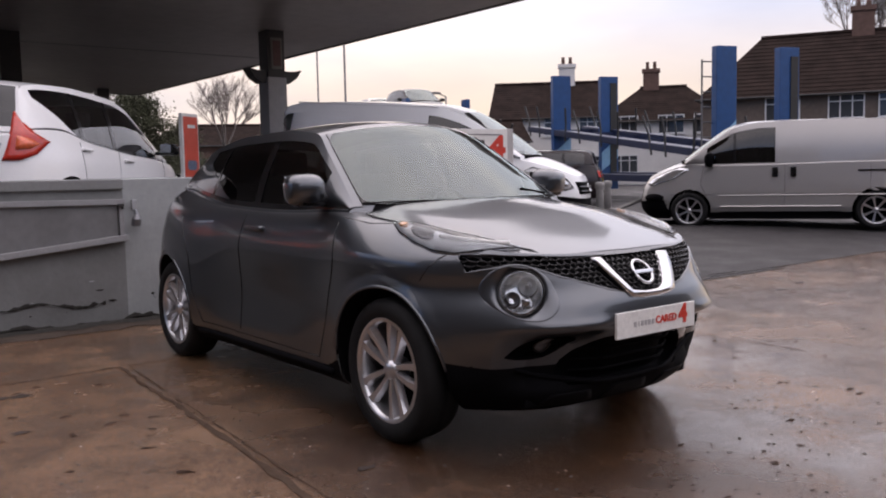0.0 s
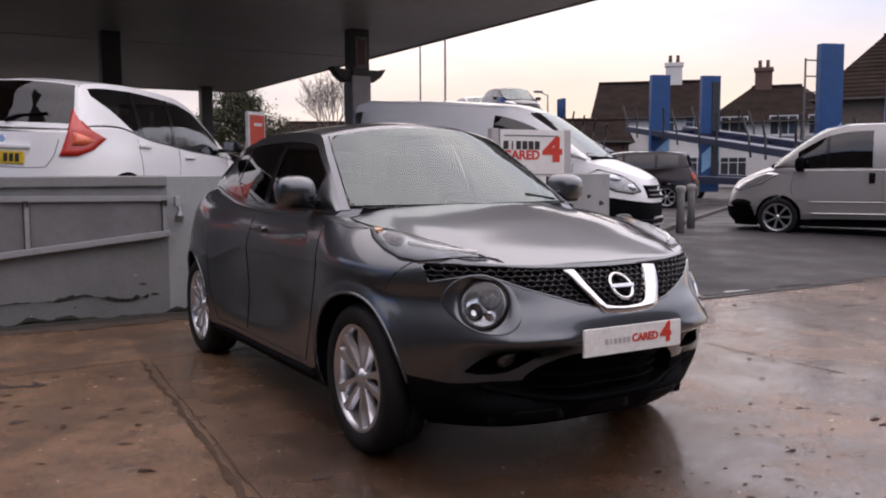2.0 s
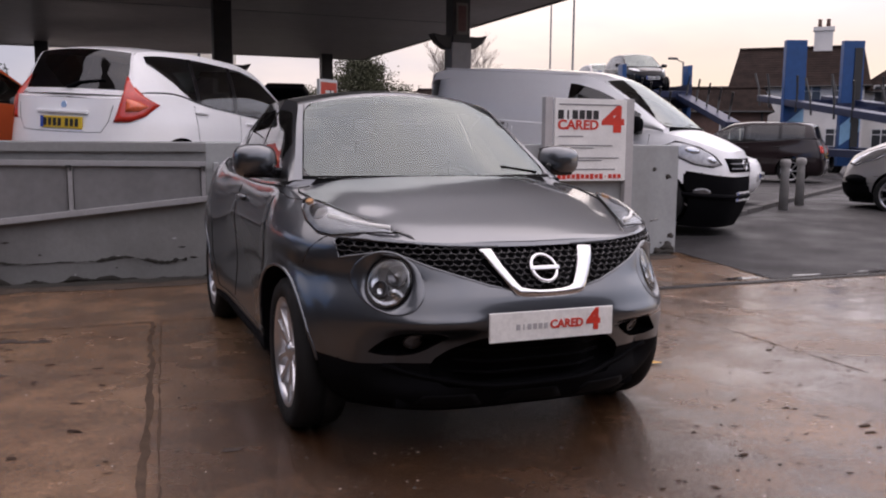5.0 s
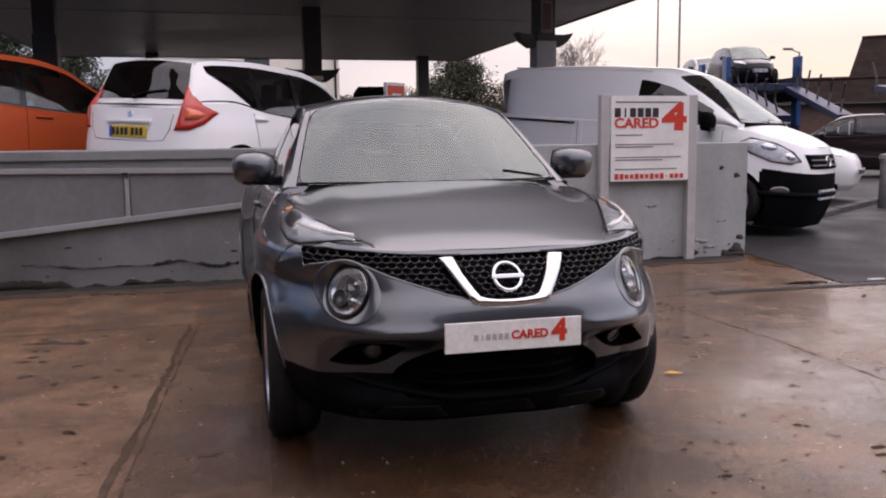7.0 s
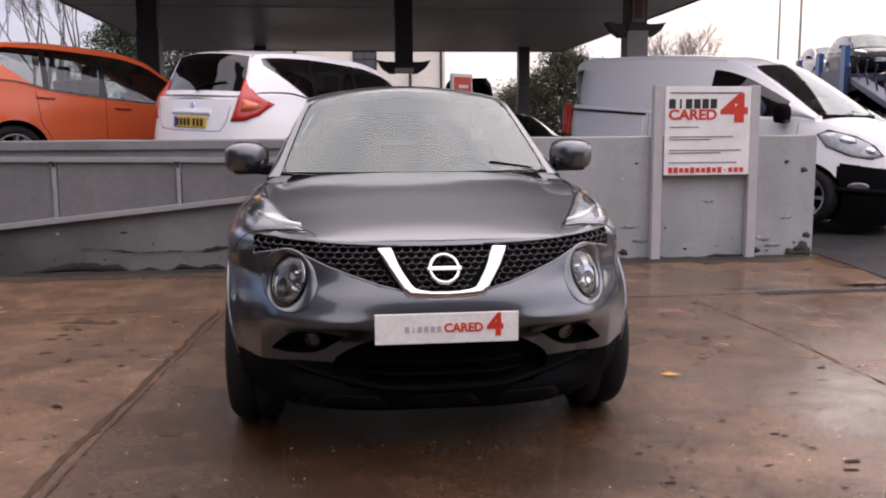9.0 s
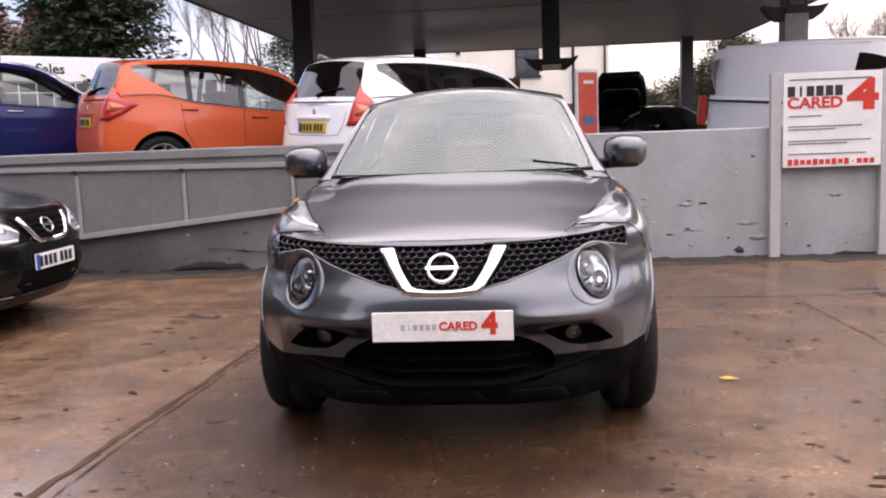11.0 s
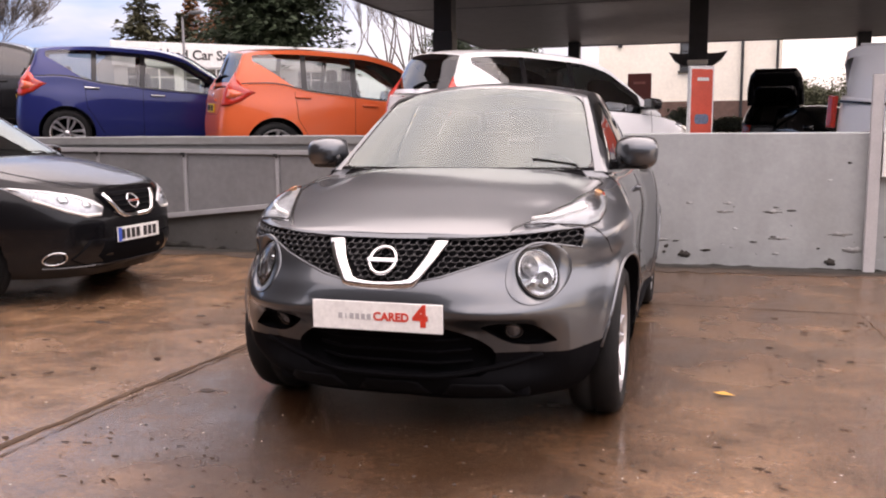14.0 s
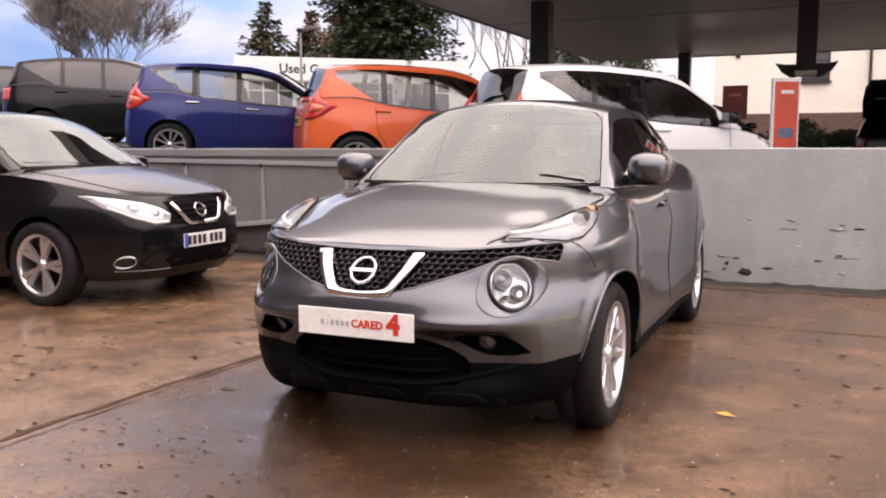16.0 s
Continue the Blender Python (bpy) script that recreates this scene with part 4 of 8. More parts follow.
    for sx in (1, -1):
        o = [(0.62, 1.05), (0.72, 1.0), (0.7, 0.86), (0.6, 0.92)]
        patch("tail_lamp", o if sx > 0 else mirrored(o), sh.tail, M["redlamp"], root, 0.006, 0.03, 3)
        part("sill_trim", tube([sh.flank(y, 0.25, sx, 0.004) for y in span(1.3, 2.95, 12)], 0.018, 8), M["plastic"], root, smooth=True)
        for yw in (0.84, 3.41):
            part("arch_lip", tube([sh.flank(yw + 0.376 * math.cos(radians(a)), 0.343 + 0.376 * math.sin(radians(a)), sx, -0.002) for a in range(6, 175, 4)], 0.008, 8), M["grey"], root, smooth=True)
    return root


def drl(root, sx, outline, place):
    """A raised, pointed lamp that lies on the wing top; outline in plan (x, y)."""
    o = outline if sx > 0 else mirrored(outline)
    base = patch("running_lamp", o, place, M["bowl"], root, 0.006, 0.012, 5, "clear pointed upper lamp", 0.006)
    patch("lamp_cover", o, place, M["lens"], base, 0.014, 0.02, 5, "", 0.022)
    part("lamp_seal", tube([place(a, b, 0.008) for a, b in o], 0.0035, 6, closed=True), M["gloss_black"], base, smooth=True)
    part("light_guide", tube([place(sx * a, b, 0.022) for a, b in ((0.54, 0.35), (0.61, 0.41), (0.675, 0.5), (0.71, 0.6))], 0.009, 6), M["wplate"], base, smooth=True)
    patch("lamp_chamber", ellipse(sx * 0.735, 0.7, 0.03, 0.075, 16), place, M["smoke"], base, 0.02, 0.02, 3, "", -0.008)
    patch("indicator", ellipse(sx * 0.742, 0.835, 0.012, 0.024, 12), place, M["amber"], base, 0.024, 0.02, 2)
    return base


M["paleink"] = mat("pale_ink", (0.4, 0.4, 0.41), 0.5)
M["greyink"] = mat("grey_ink", (0.16, 0.16, 0.17), 0.5)
M["redink"] = mat("red_ink", (0.6, 0.04, 0.02), 0.5)

build_grey_crossover(pose(3.03, 2.40, 0))
# ---- ground, wall and canopy ----
def wet_concrete():
    m = bpy.data.materials.new("wet_concrete")
    m.use_nodes = True
    n, l = m.node_tree.nodes, m.node_tree.links
    b = n["Principled BSDF"]
    co = n.new("ShaderNodeTexCoord")

    def noise_node(scale, detail=6, rough=0.6):
        a = n.new("ShaderNodeTexNoise")
        a.inputs["Scale"].default_value, a.inputs["Detail"].default_value, a.inputs["Roughness"].default_value = scale, detail, rough
        l.new(co.outputs["Object"], a.inputs["Vector"])
        return a.outputs["Fac"]

    def ramp(src, p0, c0, p1, c1):
        r = n.new("ShaderNodeValToRGB")
        r.color_ramp.elements[0].position, r.color_ramp.elements[0].color = p0, (*c0, 1)
        r.color_ramp.elements[1].position, r.color_ramp.elements[1].color = p1, (*c1, 1)
        l.new(src, r.inputs["Fac"])
        return r.outputs["Color"]

    def mix(f, a, c, mode="MIX"):
        x = n.new("ShaderNodeMix")
        x.data_type, x.blend_type = "RGBA", mode
        if isinstance(f, float):
            x.inputs["Factor"].default_value = f
        else:
            l.new(f, x.inputs["Factor"])
        l.new(a, x.inputs["A"])
        l.new(c, x.inputs["B"])
        return x.outputs["Result"]

    big, mid, fine, speck = noise_node(0.55, 5), noise_node(3.2, 8, 0.65), noise_node(38, 6, 0.7), noise_node(150, 3)
    base = ramp(mid, 0.3, (0.15, 0.092, 0.054), 0.7, (0.325, 0.205, 0.125))
    stain = ramp(big, 0.38, (0.45, 0.4, 0.38), 0.62, (1.0, 1.0, 1.0))
    grain = ramp(fine, 0.32, (0.55, 0.53, 0.5), 0.62, (1.15, 1.12, 1.1))
    col = mix(0.85, base, stain, "MULTIPLY")
    col = mix(0.8, col, grain, "MULTIPLY")
    peb = n.new("ShaderNodeTexVoronoi")
    peb.inputs["Scale"].default_value = 55
    l.new(co.outputs["Object"], peb.inputs["Vector"])
    col = mix(0.35, col, ramp(peb.outputs["Distance"], 0.1, (1.5, 1.4, 1.3), 0.5, (0.7, 0.68, 0.66)), "MULTIPLY")
    # the slab beyond the tar joint is darker and redder than the one before it
    sep, lean, side = n.new("ShaderNodeSeparateXYZ"), n.new("ShaderNodeMath"), n.new("ShaderNodeMapRange")
    lean.operation = "MULTIPLY_ADD"
    lean.inputs[1].default_value = -0.06
    l.new(co.outputs["Object"], sep.inputs["Vector"])
    l.new(sep.outputs["Y"], lean.inputs[0])
    l.new(sep.outputs["X"], lean.inputs[2])
    side.inputs["From Min"].default_value, side.inputs["From Max"].default_value = 1.39, 1.43
    l.new(lean.outputs[0], side.inputs["Value"])
    tone = n.new("ShaderNodeMix")
    tone.data_type = "RGBA"
    tone.inputs["A"].default_value, tone.inputs["B"].default_value = (1.18, 1.16, 1.16, 1), (0.86, 0.82, 0.8, 1)
    l.new(side.outputs["Result"], tone.inputs["Factor"])
    col = mix(1.0, col, tone.outputs["Result"], "MULTIPLY")
    # shade under and in front of the parked car, darkened into the slab's colour
    mp, ln, nz, sk, car_shade, dark = (n.new("ShaderNodeMapping"), n.new("ShaderNodeVectorMath"), n.new("ShaderNodeTexNoise"), n.new("ShaderNodeMath"), n.new("ShaderNodeMapRange"), n.new("ShaderNodeMix"))
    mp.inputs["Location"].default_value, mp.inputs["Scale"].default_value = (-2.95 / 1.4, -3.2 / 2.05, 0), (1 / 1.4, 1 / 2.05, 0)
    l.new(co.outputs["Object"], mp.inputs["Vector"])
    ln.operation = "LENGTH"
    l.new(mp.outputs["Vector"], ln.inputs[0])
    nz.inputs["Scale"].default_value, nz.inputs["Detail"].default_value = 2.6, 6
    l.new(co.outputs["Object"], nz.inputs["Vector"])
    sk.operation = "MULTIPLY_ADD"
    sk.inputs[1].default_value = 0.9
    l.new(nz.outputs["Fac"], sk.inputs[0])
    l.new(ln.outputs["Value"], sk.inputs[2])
    car_shade.inputs["From Min"].default_value, car_shade.inputs["From Max"].default_value = 1.55, 1.05
    l.new(sk.outputs[0], car_shade.inputs["Value"])
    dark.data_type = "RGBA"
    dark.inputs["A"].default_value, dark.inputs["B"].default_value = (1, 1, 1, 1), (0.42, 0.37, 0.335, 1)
    l.new(car_shade.outputs["Result"], dark.inputs["Factor"])
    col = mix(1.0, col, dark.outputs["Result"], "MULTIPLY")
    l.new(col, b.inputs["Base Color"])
    wet = noise_node(0.8, 6, 0.6)
    q = n.new("ShaderNodeMapRange")
    q.inputs["From Min"].default_value, q.inputs["From Max"].default_value = 0.38, 0.64
    q.inputs["To Min"].default_value, q.inputs["To Max"].default_value = 0.06, 0.34
    l.new(wet, q.inputs["Value"])
    l.new(q.outputs["Result"], b.inputs["Roughness"])
    b.inputs["Specular IOR Level"].default_value = 0.5
    # a film of rain water over the pores
    film, cr = n.new("ShaderNodeMapRange"), n.new("ShaderNodeMapRange")
    film.inputs["From Min"].default_value, film.inputs["From Max"].default_value = 0.35, 0.6
    film.inputs["To Min"].default_value, film.inputs["To Max"].default_value = 0.8, 0.2
    l.new(wet, film.inputs["Value"])
    l.new(film.outputs["Result"], b.inputs["Coat Weight"])
    cr.inputs["From Min"].default_value, cr.inputs["From Max"].default_value = 0.35, 0.65
    cr.inputs["To Min"].default_value, cr.inputs["To Max"].default_value = 0.1, 0.26
    l.new(mid, cr.inputs["Value"])
    l.new(cr.outputs["Result"], b.inputs["Coat Roughness"])
    b.inputs["Coat IOR"].default_value = 1.4
    h = n.new("ShaderNodeMath")
    h.operation = "ADD"
    l.new(fine, h.inputs[0])
    l.new(speck, h.inputs[1])
    k = n.new("ShaderNodeBump")
    k.inputs["Strength"].default_value, k.inputs["Distance"].default_value = 0.5, 0.01
    l.new(h.outputs[0], k.inputs["Height"])
    l.new(k.outputs["Normal"], b.inputs["Normal"])
    return m


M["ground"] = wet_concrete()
M["asphalt"] = mat("wet_asphalt", (0.032, 0.03, 0.031), 0.62, var=0.35, scale=1.2, bump=0.8, bscale=90, spec=0.25, rvar=0.15)
M["render"] = mat("painted_wall", (0.34, 0.358, 0.36), 0.7, var=0.06, scale=2.2, bump=0.2, bscale=28, rvar=0.1)
# darker copy of the wall paint, with the framed stretch's shade in its colour
M["shaderender"] = mat("shaded_painted_wall", (0.21, 0.216, 0.216), 0.7, var=0.08, scale=2.2, bump=0.25, bscale=28, rvar=0.1)
M["soffit"] = mat("canopy_soffit", (0.385, 0.345, 0.32), 0.42, var=0.14, scale=0.35, rvar=0.08)
M["column"] = mat("dark_column", (0.045, 0.042, 0.042), 0.45, var=0.2, scale=4)
M["lightgrey"] = mat("light_grey_cladding", (0.42, 0.41, 0.41), 0.5, var=0.1)
M["cream_clad"] = mat("cream_cladding", (0.93, 0.87, 0.76), 0.6, var=0.08)
M["railgrey"] = mat("rail_paint", (0.28, 0.28, 0.285), 0.55, var=0.12)
M["dullred"] = mat("faded_notice", (0.13, 0.06, 0.055), 0.5, var=0.3, scale=12)
M["fascia"] = mat("fascia", (0.2, 0.19, 0.18), 0.5)
M["galv"] = mat("galvanised", (0.45, 0.46, 0.47), 0.45, 0.6, var=0.15)
M["jointfill"] = mat("joint_filler", (0.07, 0.047, 0.034), 0.9, spec=0.1, var=0.4, scale=9, bump=0.4, bscale=50)
M["panel"] = mat("weathered_panel", (0.175, 0.177, 0.18), 0.6, var=0.12, scale=1.5, bump=0.15, bscale=10)
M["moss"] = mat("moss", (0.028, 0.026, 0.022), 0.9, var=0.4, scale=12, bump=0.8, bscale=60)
M["dirt"] = mat("dirt", (0.035, 0.03, 0.026), 0.8, var=0.4, scale=14, bump=0.5, bscale=80)


def lie(x, y):
    """The height of the lower ground: level to the drain, then a gentle rise."""
    return table([(5.6, 0.0), (5.8, 0.005), (7.3, 0.075), (9.5, 0.17), (13, 0.22)])(y)


def ramp_z(x):
    """The height of the raised forecourt behind the wall, which falls to the lower end."""
    return max(0.2, min(1.35, 0.66 - 0.06 * (x - 2.0)))


def spaced(a, b, n):
    return [a + (b - a) * i / n for i in range(n + 1)]


gx = [-1500, -400, -120, -50, -25] + spaced(-12, 20, 40) + [28, 50, 120, 400, 1500]
gy = [-1500, -400, -100, -30, -12] + spaced(-6, 15, 60) + [20, 35, 60, 150, 500, 1500]
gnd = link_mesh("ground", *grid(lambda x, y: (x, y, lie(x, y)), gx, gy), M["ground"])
tagged(gnd, "wet brown concrete yard with dark stains and shade painted round the car", "ground", kind="structure")

# road beyond, and the kerb in front of it
road = link_mesh("road", *grid(lambda x, y: (x + 0.03 * math.sin(5.0 * y) * (x < 7.3), y, lie(x, y) + 0.006), spaced(7.24, 90, 44), spaced(5.8, 60, 60)), M["asphalt"])
tagged(road, "wet dark asphalt road surface", "road", kind="structure")

# raised forecourt
rf = bmesh.new()
xs = spaced(-40, 7.0, 47)
for x0, x1 in zip(xs, xs[1:]):
    vs = [rf.verts.new(p) for p in ((x0, 7.4, ramp_z(x0)), (x1, 7.4, ramp_z(x1)), (x1, 70, ramp_z(x1)), (x0, 70, ramp_z(x0)))]
    rf.faces.new(vs)
vs = [rf.verts.new(p) for p in ((7.0, 7.4, ramp_z(7.0)), (7.0, 7.4, 0), (7.0, 70, 0), (7.0, 70, ramp_z(7.0)))]
rf.faces.new(vs)
tagged(part("raised_forecourt", rf, M["asphalt"]), "raised dark asphalt forecourt behind the wall", "forecourt", kind="structure")


def wall_south():
    """The long rendered wall: uneven top edge, chipped end."""
    bm = bmesh.new()
    xs = spaced(-16, 7.2, 90)
    rows = []
    for x in xs:
        w = 0.006 * noise.noise((x * 1.3, 0, 0)) + 0.004 * noise.noise((x * 6, 3, 0))
        c = 0.02
        rows.append([bm.verts.new(p) for p in ((x, 7.25 + 0.01, -0.2), (x, 7.25 + w, 0.25), (x, 7.25 - w, 0.7), (x, 7.25 + w * 0.5, 1.225 + w), (x, 7.25 + c, 1.235 + w), (x, 7.43, 1.235 + w), (x, 7.45, 1.2), (x, 7.45, -0.2))])
    for a, b in zip(rows, rows[1:]):
        for k in range(7):
            bm.faces.new((a[k], b[k], b[k + 1], a[k + 1]))
    bm.faces.new(rows[-1])
    bm.faces.new(rows[0][::-1])
    bm.normal_update()
    w = tagged(part("wall_south", bm, M["render"]), "pale grey painted retaining wall with scuffs and chips", "wall", kind="structure")
    # the framed stretch takes the darker copy of the paint, for its shade and dirt
    w.data.materials.append(M["shaderender"])
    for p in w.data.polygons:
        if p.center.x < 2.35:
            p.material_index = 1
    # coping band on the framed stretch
    part("coping", boxes([(-16, 7.215, 1.15, 2.3, 7.249, 1.228)], 0.008), M["shaderender"], w)
    # chips, scuffs and moss at the foot
    rnd = random.Random(3)
    for k in range(70):
        x = rnd.uniform(-1.5, 7.1) if k < 50 else rnd.uniform(3.6, 7.1)
        z = rnd.uniform(0.12, 1.0) if rnd.random() < 0.4 else 0.12 + 0.3 * rnd.random() ** 1.6
        r = 0.003 + 0.01 * rnd.random() ** 2
        long = rnd.choice((1.0, 1.3, 1.6, 2.0, 3.0))
        o = [(x + r * rnd.uniform(0.5, 1.6) * math.cos(a) * long, z + r * rnd.uniform(0.4, 1.1) * math.sin(a)) for a in spaced(0, 2 * math.pi, 11)[:-1]]
        patch("chip", o, lambda a, b, out: (a, 7.249 - out, b), M["dirt"] if rnd.random() < 0.7 else M["galv"], w, 0.003, 0.006, 1, flat=False)
    # rubbed grey scuffs, long and ragged
    for k in range(16):
        x, z = rnd.uniform(3.6, 7.0), 0.16 + 0.55 * rnd.random() ** 1.7
        r, long = 0.012 + 0.018 * rnd.random(), rnd.choice((2.0, 3.0, 4.5))
        o = [(min(7.19, x + r * rnd.uniform(0.4, 1.6) * math.cos(a) * long), z + r * rnd.uniform(0.2, 1.1) * math.sin(a)) for a in spaced(0, 2 * math.pi, 21)[:-1]]
        patch("scuff", o, lambda a, b, out: (a, 7.249 - out, b), M["scuff"], w, 0.002, 0.006, 1, flat=False)
    # broken render at the wall's end
    for x, z, r in ((7.1, 0.14, 0.06), (6.98, 0.11, 0.045), (7.13, 0.27, 0.03), (7.08, 0.9, 0.028), (6.9, 0.98, 0.02), (6.62, 0.13, 0.03), (5.3, 0.14, 0.03), (4.1, 0.17, 0.035), (3.95, 0.24, 0.016)):
        o = [(min(7.19, x + r * rnd.uniform(0.6, 1.4) * math.cos(a) * 1.3), max(0.075, z + r * rnd.uniform(0.6, 1.3) * math.sin(a))) for a in spaced(0, 2 * math.pi, 13)[:-1]]
        patch("chip", o, lambda a, b, out: (a, 7.249 - out, b), M["dirt"], w, 0.003, 0.006, 1, flat=False)
    for x0, x1, hi in ((-6, 2.5, 0.11), (2.5, 7.18, 0.06)):
        n = int((x1 - x0) * 60)
        vs, fs = [], []
        for i in range(n + 1):
            x = x0 + (x1 - x0) * i / n
            b = 0.07 + 0.02 * noise.noise((x * 2, 1, 0))
            h = hi * max(0.03, 0.3 + 0.9 * noise.noise((x * 1.3, 5, 0)) + 0.4 * noise.noise((x * 7, 7, 0)) + 0.12 * noise.noise((x * 30, 9, 0)))
            vs += [(x, 7.245, b), (x, 7.222, b + h * 0.4), (x, 7.242, b + h)]
        fs = [(3 * i + k, 3 * i + 3 + k, 3 * i + 4 + k, 3 * i + 1 + k) for i in range(n) for k in (0, 1)]
        tagged(link_mesh("moss", vs, fs, M["moss"], w), kind="stuff")
    # a ragged mossy line where the render has come away above the foot
    level = table([(0.3, 0.28), (0.5, 0.282), (0.7, 0.25), (0.95, 0.237), (1.13, 0.244), (1.37, 0.24), (1.55, 0.262), (1.65, 0.265), (1.75, 0.245), (1.92, 0.208), (2.12, 0.23)])
    vs, n = [], 280
    for i in range(n + 1):
        x = 0.35 + 1.77 * i / n
        big = 0.35 + 0.65 * min(1.0, max(0.0, (x - 1.2) / 0.3))
        h = max(0.0008, big * (0.013 + 0.03 * noise.noise((x * 5, 11, 0)) + 0.014 * noise.noise((x * 22, 13, 0)) + 0.006 * noise.noise((x * 70, 15, 0))))
        z = level(x) + 0.008 * noise.noise((x * 14, 17, 0))
        vs += [(x, 7.24, z - h * 0.7), (x, 7.234, z), (x, 7.24, z + h)]
    fs = [(3 * i + k, 3 * i + 3 + k, 3 * i + 4 + k, 3 * i + 1 + k) for i in range(n) for k in (0, 1)]
    tagged(link_mesh("moss_line", vs, fs, M["moss"], w), kind="stuff")
    return w


def weathered(m, tint=(0.5, 0.48, 0.44)):
    """Adds rain streaks and blotches to a painted surface."""
    n, l = m.node_tree.nodes, m.node_tree.links
    b = n["Principled BSDF"]
    src = b.inputs["Base Color"].links[0].from_socket
    co, mp, a, c = n.new("ShaderNodeTexCoord"), n.new("ShaderNodeMapping"), n.new("ShaderNodeTexNoise"), n.new("ShaderNodeTexNoise")
    mp.inputs["Scale"].default_value = (2.0, 2.0, 0.6)
    a.inputs["Scale"].default_value, a.inputs["Detail"].default_value = 1.6, 8
    c.inputs["Scale"].default_value, c.inputs["Detail"].default_value, c.inputs["Roughness"].default_value = 1.1, 9, 0.7
    l.new(co.outputs["Object"], mp.inputs["Vector"])
    l.new(mp.outputs["Vector"], a.inputs["Vector"])
    l.new(co.outputs["Object"], c.inputs["Vector"])
    for node in (a, c):
        r, x = n.new("ShaderNodeValToRGB"), n.new("ShaderNodeMix")
        r.color_ramp.elements[0].position, r.color_ramp.elements[0].color = 0.36, (*tint, 1)
        r.color_ramp.elements[1].position, r.color_ramp.elements[1].color = 0.58, (1, 1, 1, 1)
        x.data_type, x.blend_type = "RGBA", "MULTIPLY"
        x.inputs["Factor"].default_value = 0.2
        l.new(node.outputs["Fac"], r.inputs["Fac"])
        l.new(src, x.inputs["A"])
        l.new(r.outputs["Color"], x.inputs["B"])
        src = x.outputs["Result"]
    l.new(src, b.inputs["Base Color"])


def darken_far_end(m):
    """Darkens the far stretch of the framed wall below the frame, grey-brown with a ragged edge."""
    n, l = m.node_tree.nodes, m.node_tree.links
    b = n["Principled BSDF"]
    src = b.inputs["Base Color"].links[0].from_socket
    co, sep, nz, ad, rg, x, top, mu = (n.new("ShaderNodeTexCoord"), n.new("ShaderNodeSeparateXYZ"), n.new("ShaderNodeTexNoise"), n.new("ShaderNodeMath"), n.new("ShaderNodeMapRange"), n.new("ShaderNodeMix"), n.new("ShaderNodeMapRange"), n.new("ShaderNodeMath"))
    nz.inputs["Scale"].default_value, nz.inputs["Detail"].default_value = 1.6, 7
    l.new(co.outputs["Object"], sep.inputs["Vector"])
    l.new(co.outputs["Object"], nz.inputs["Vector"])
    ad.operation = "MULTIPLY_ADD"
    ad.inputs[1].default_value = 1.8
    l.new(nz.outputs["Fac"], ad.inputs[0])
    l.new(sep.outputs["X"], ad.inputs[2])
    rg.inputs["From Min"].default_value, rg.inputs["From Max"].default_value = 2.2, 0.9
    l.new(ad.outputs[0], rg.inputs["Value"])
    top.inputs["From Min"].default_value, top.inputs["From Max"].default_value = 1.0, 0.7
    l.new(sep.outputs["Z"], top.inputs["Value"])
    mu.operation = "MULTIPLY"
    l.new(rg.outputs["Result"], mu.inputs[0])
    l.new(top.outputs["Result"], mu.inputs[1])
    x.data_type, x.blend_type = "RGBA", "MULTIPLY"
    x.inputs["B"].default_value = (0.42, 0.4, 0.385, 1)
    l.new(mu.outputs[0], x.inputs["Factor"])
    l.new(src, x.inputs["A"])
    l.new(x.outputs["Result"], b.inputs["Base Color"])


weathered(M["render"])
weathered(M["shaderender"])
darken_far_end(M["shaderender"])
weathered(M["panel"])
M["scuff"] = mat("grey_scuff", (0.3, 0.3, 0.295), 0.85, var=0.45, scale=30, bump=0.3, bscale=90)
WALL = wall_south()


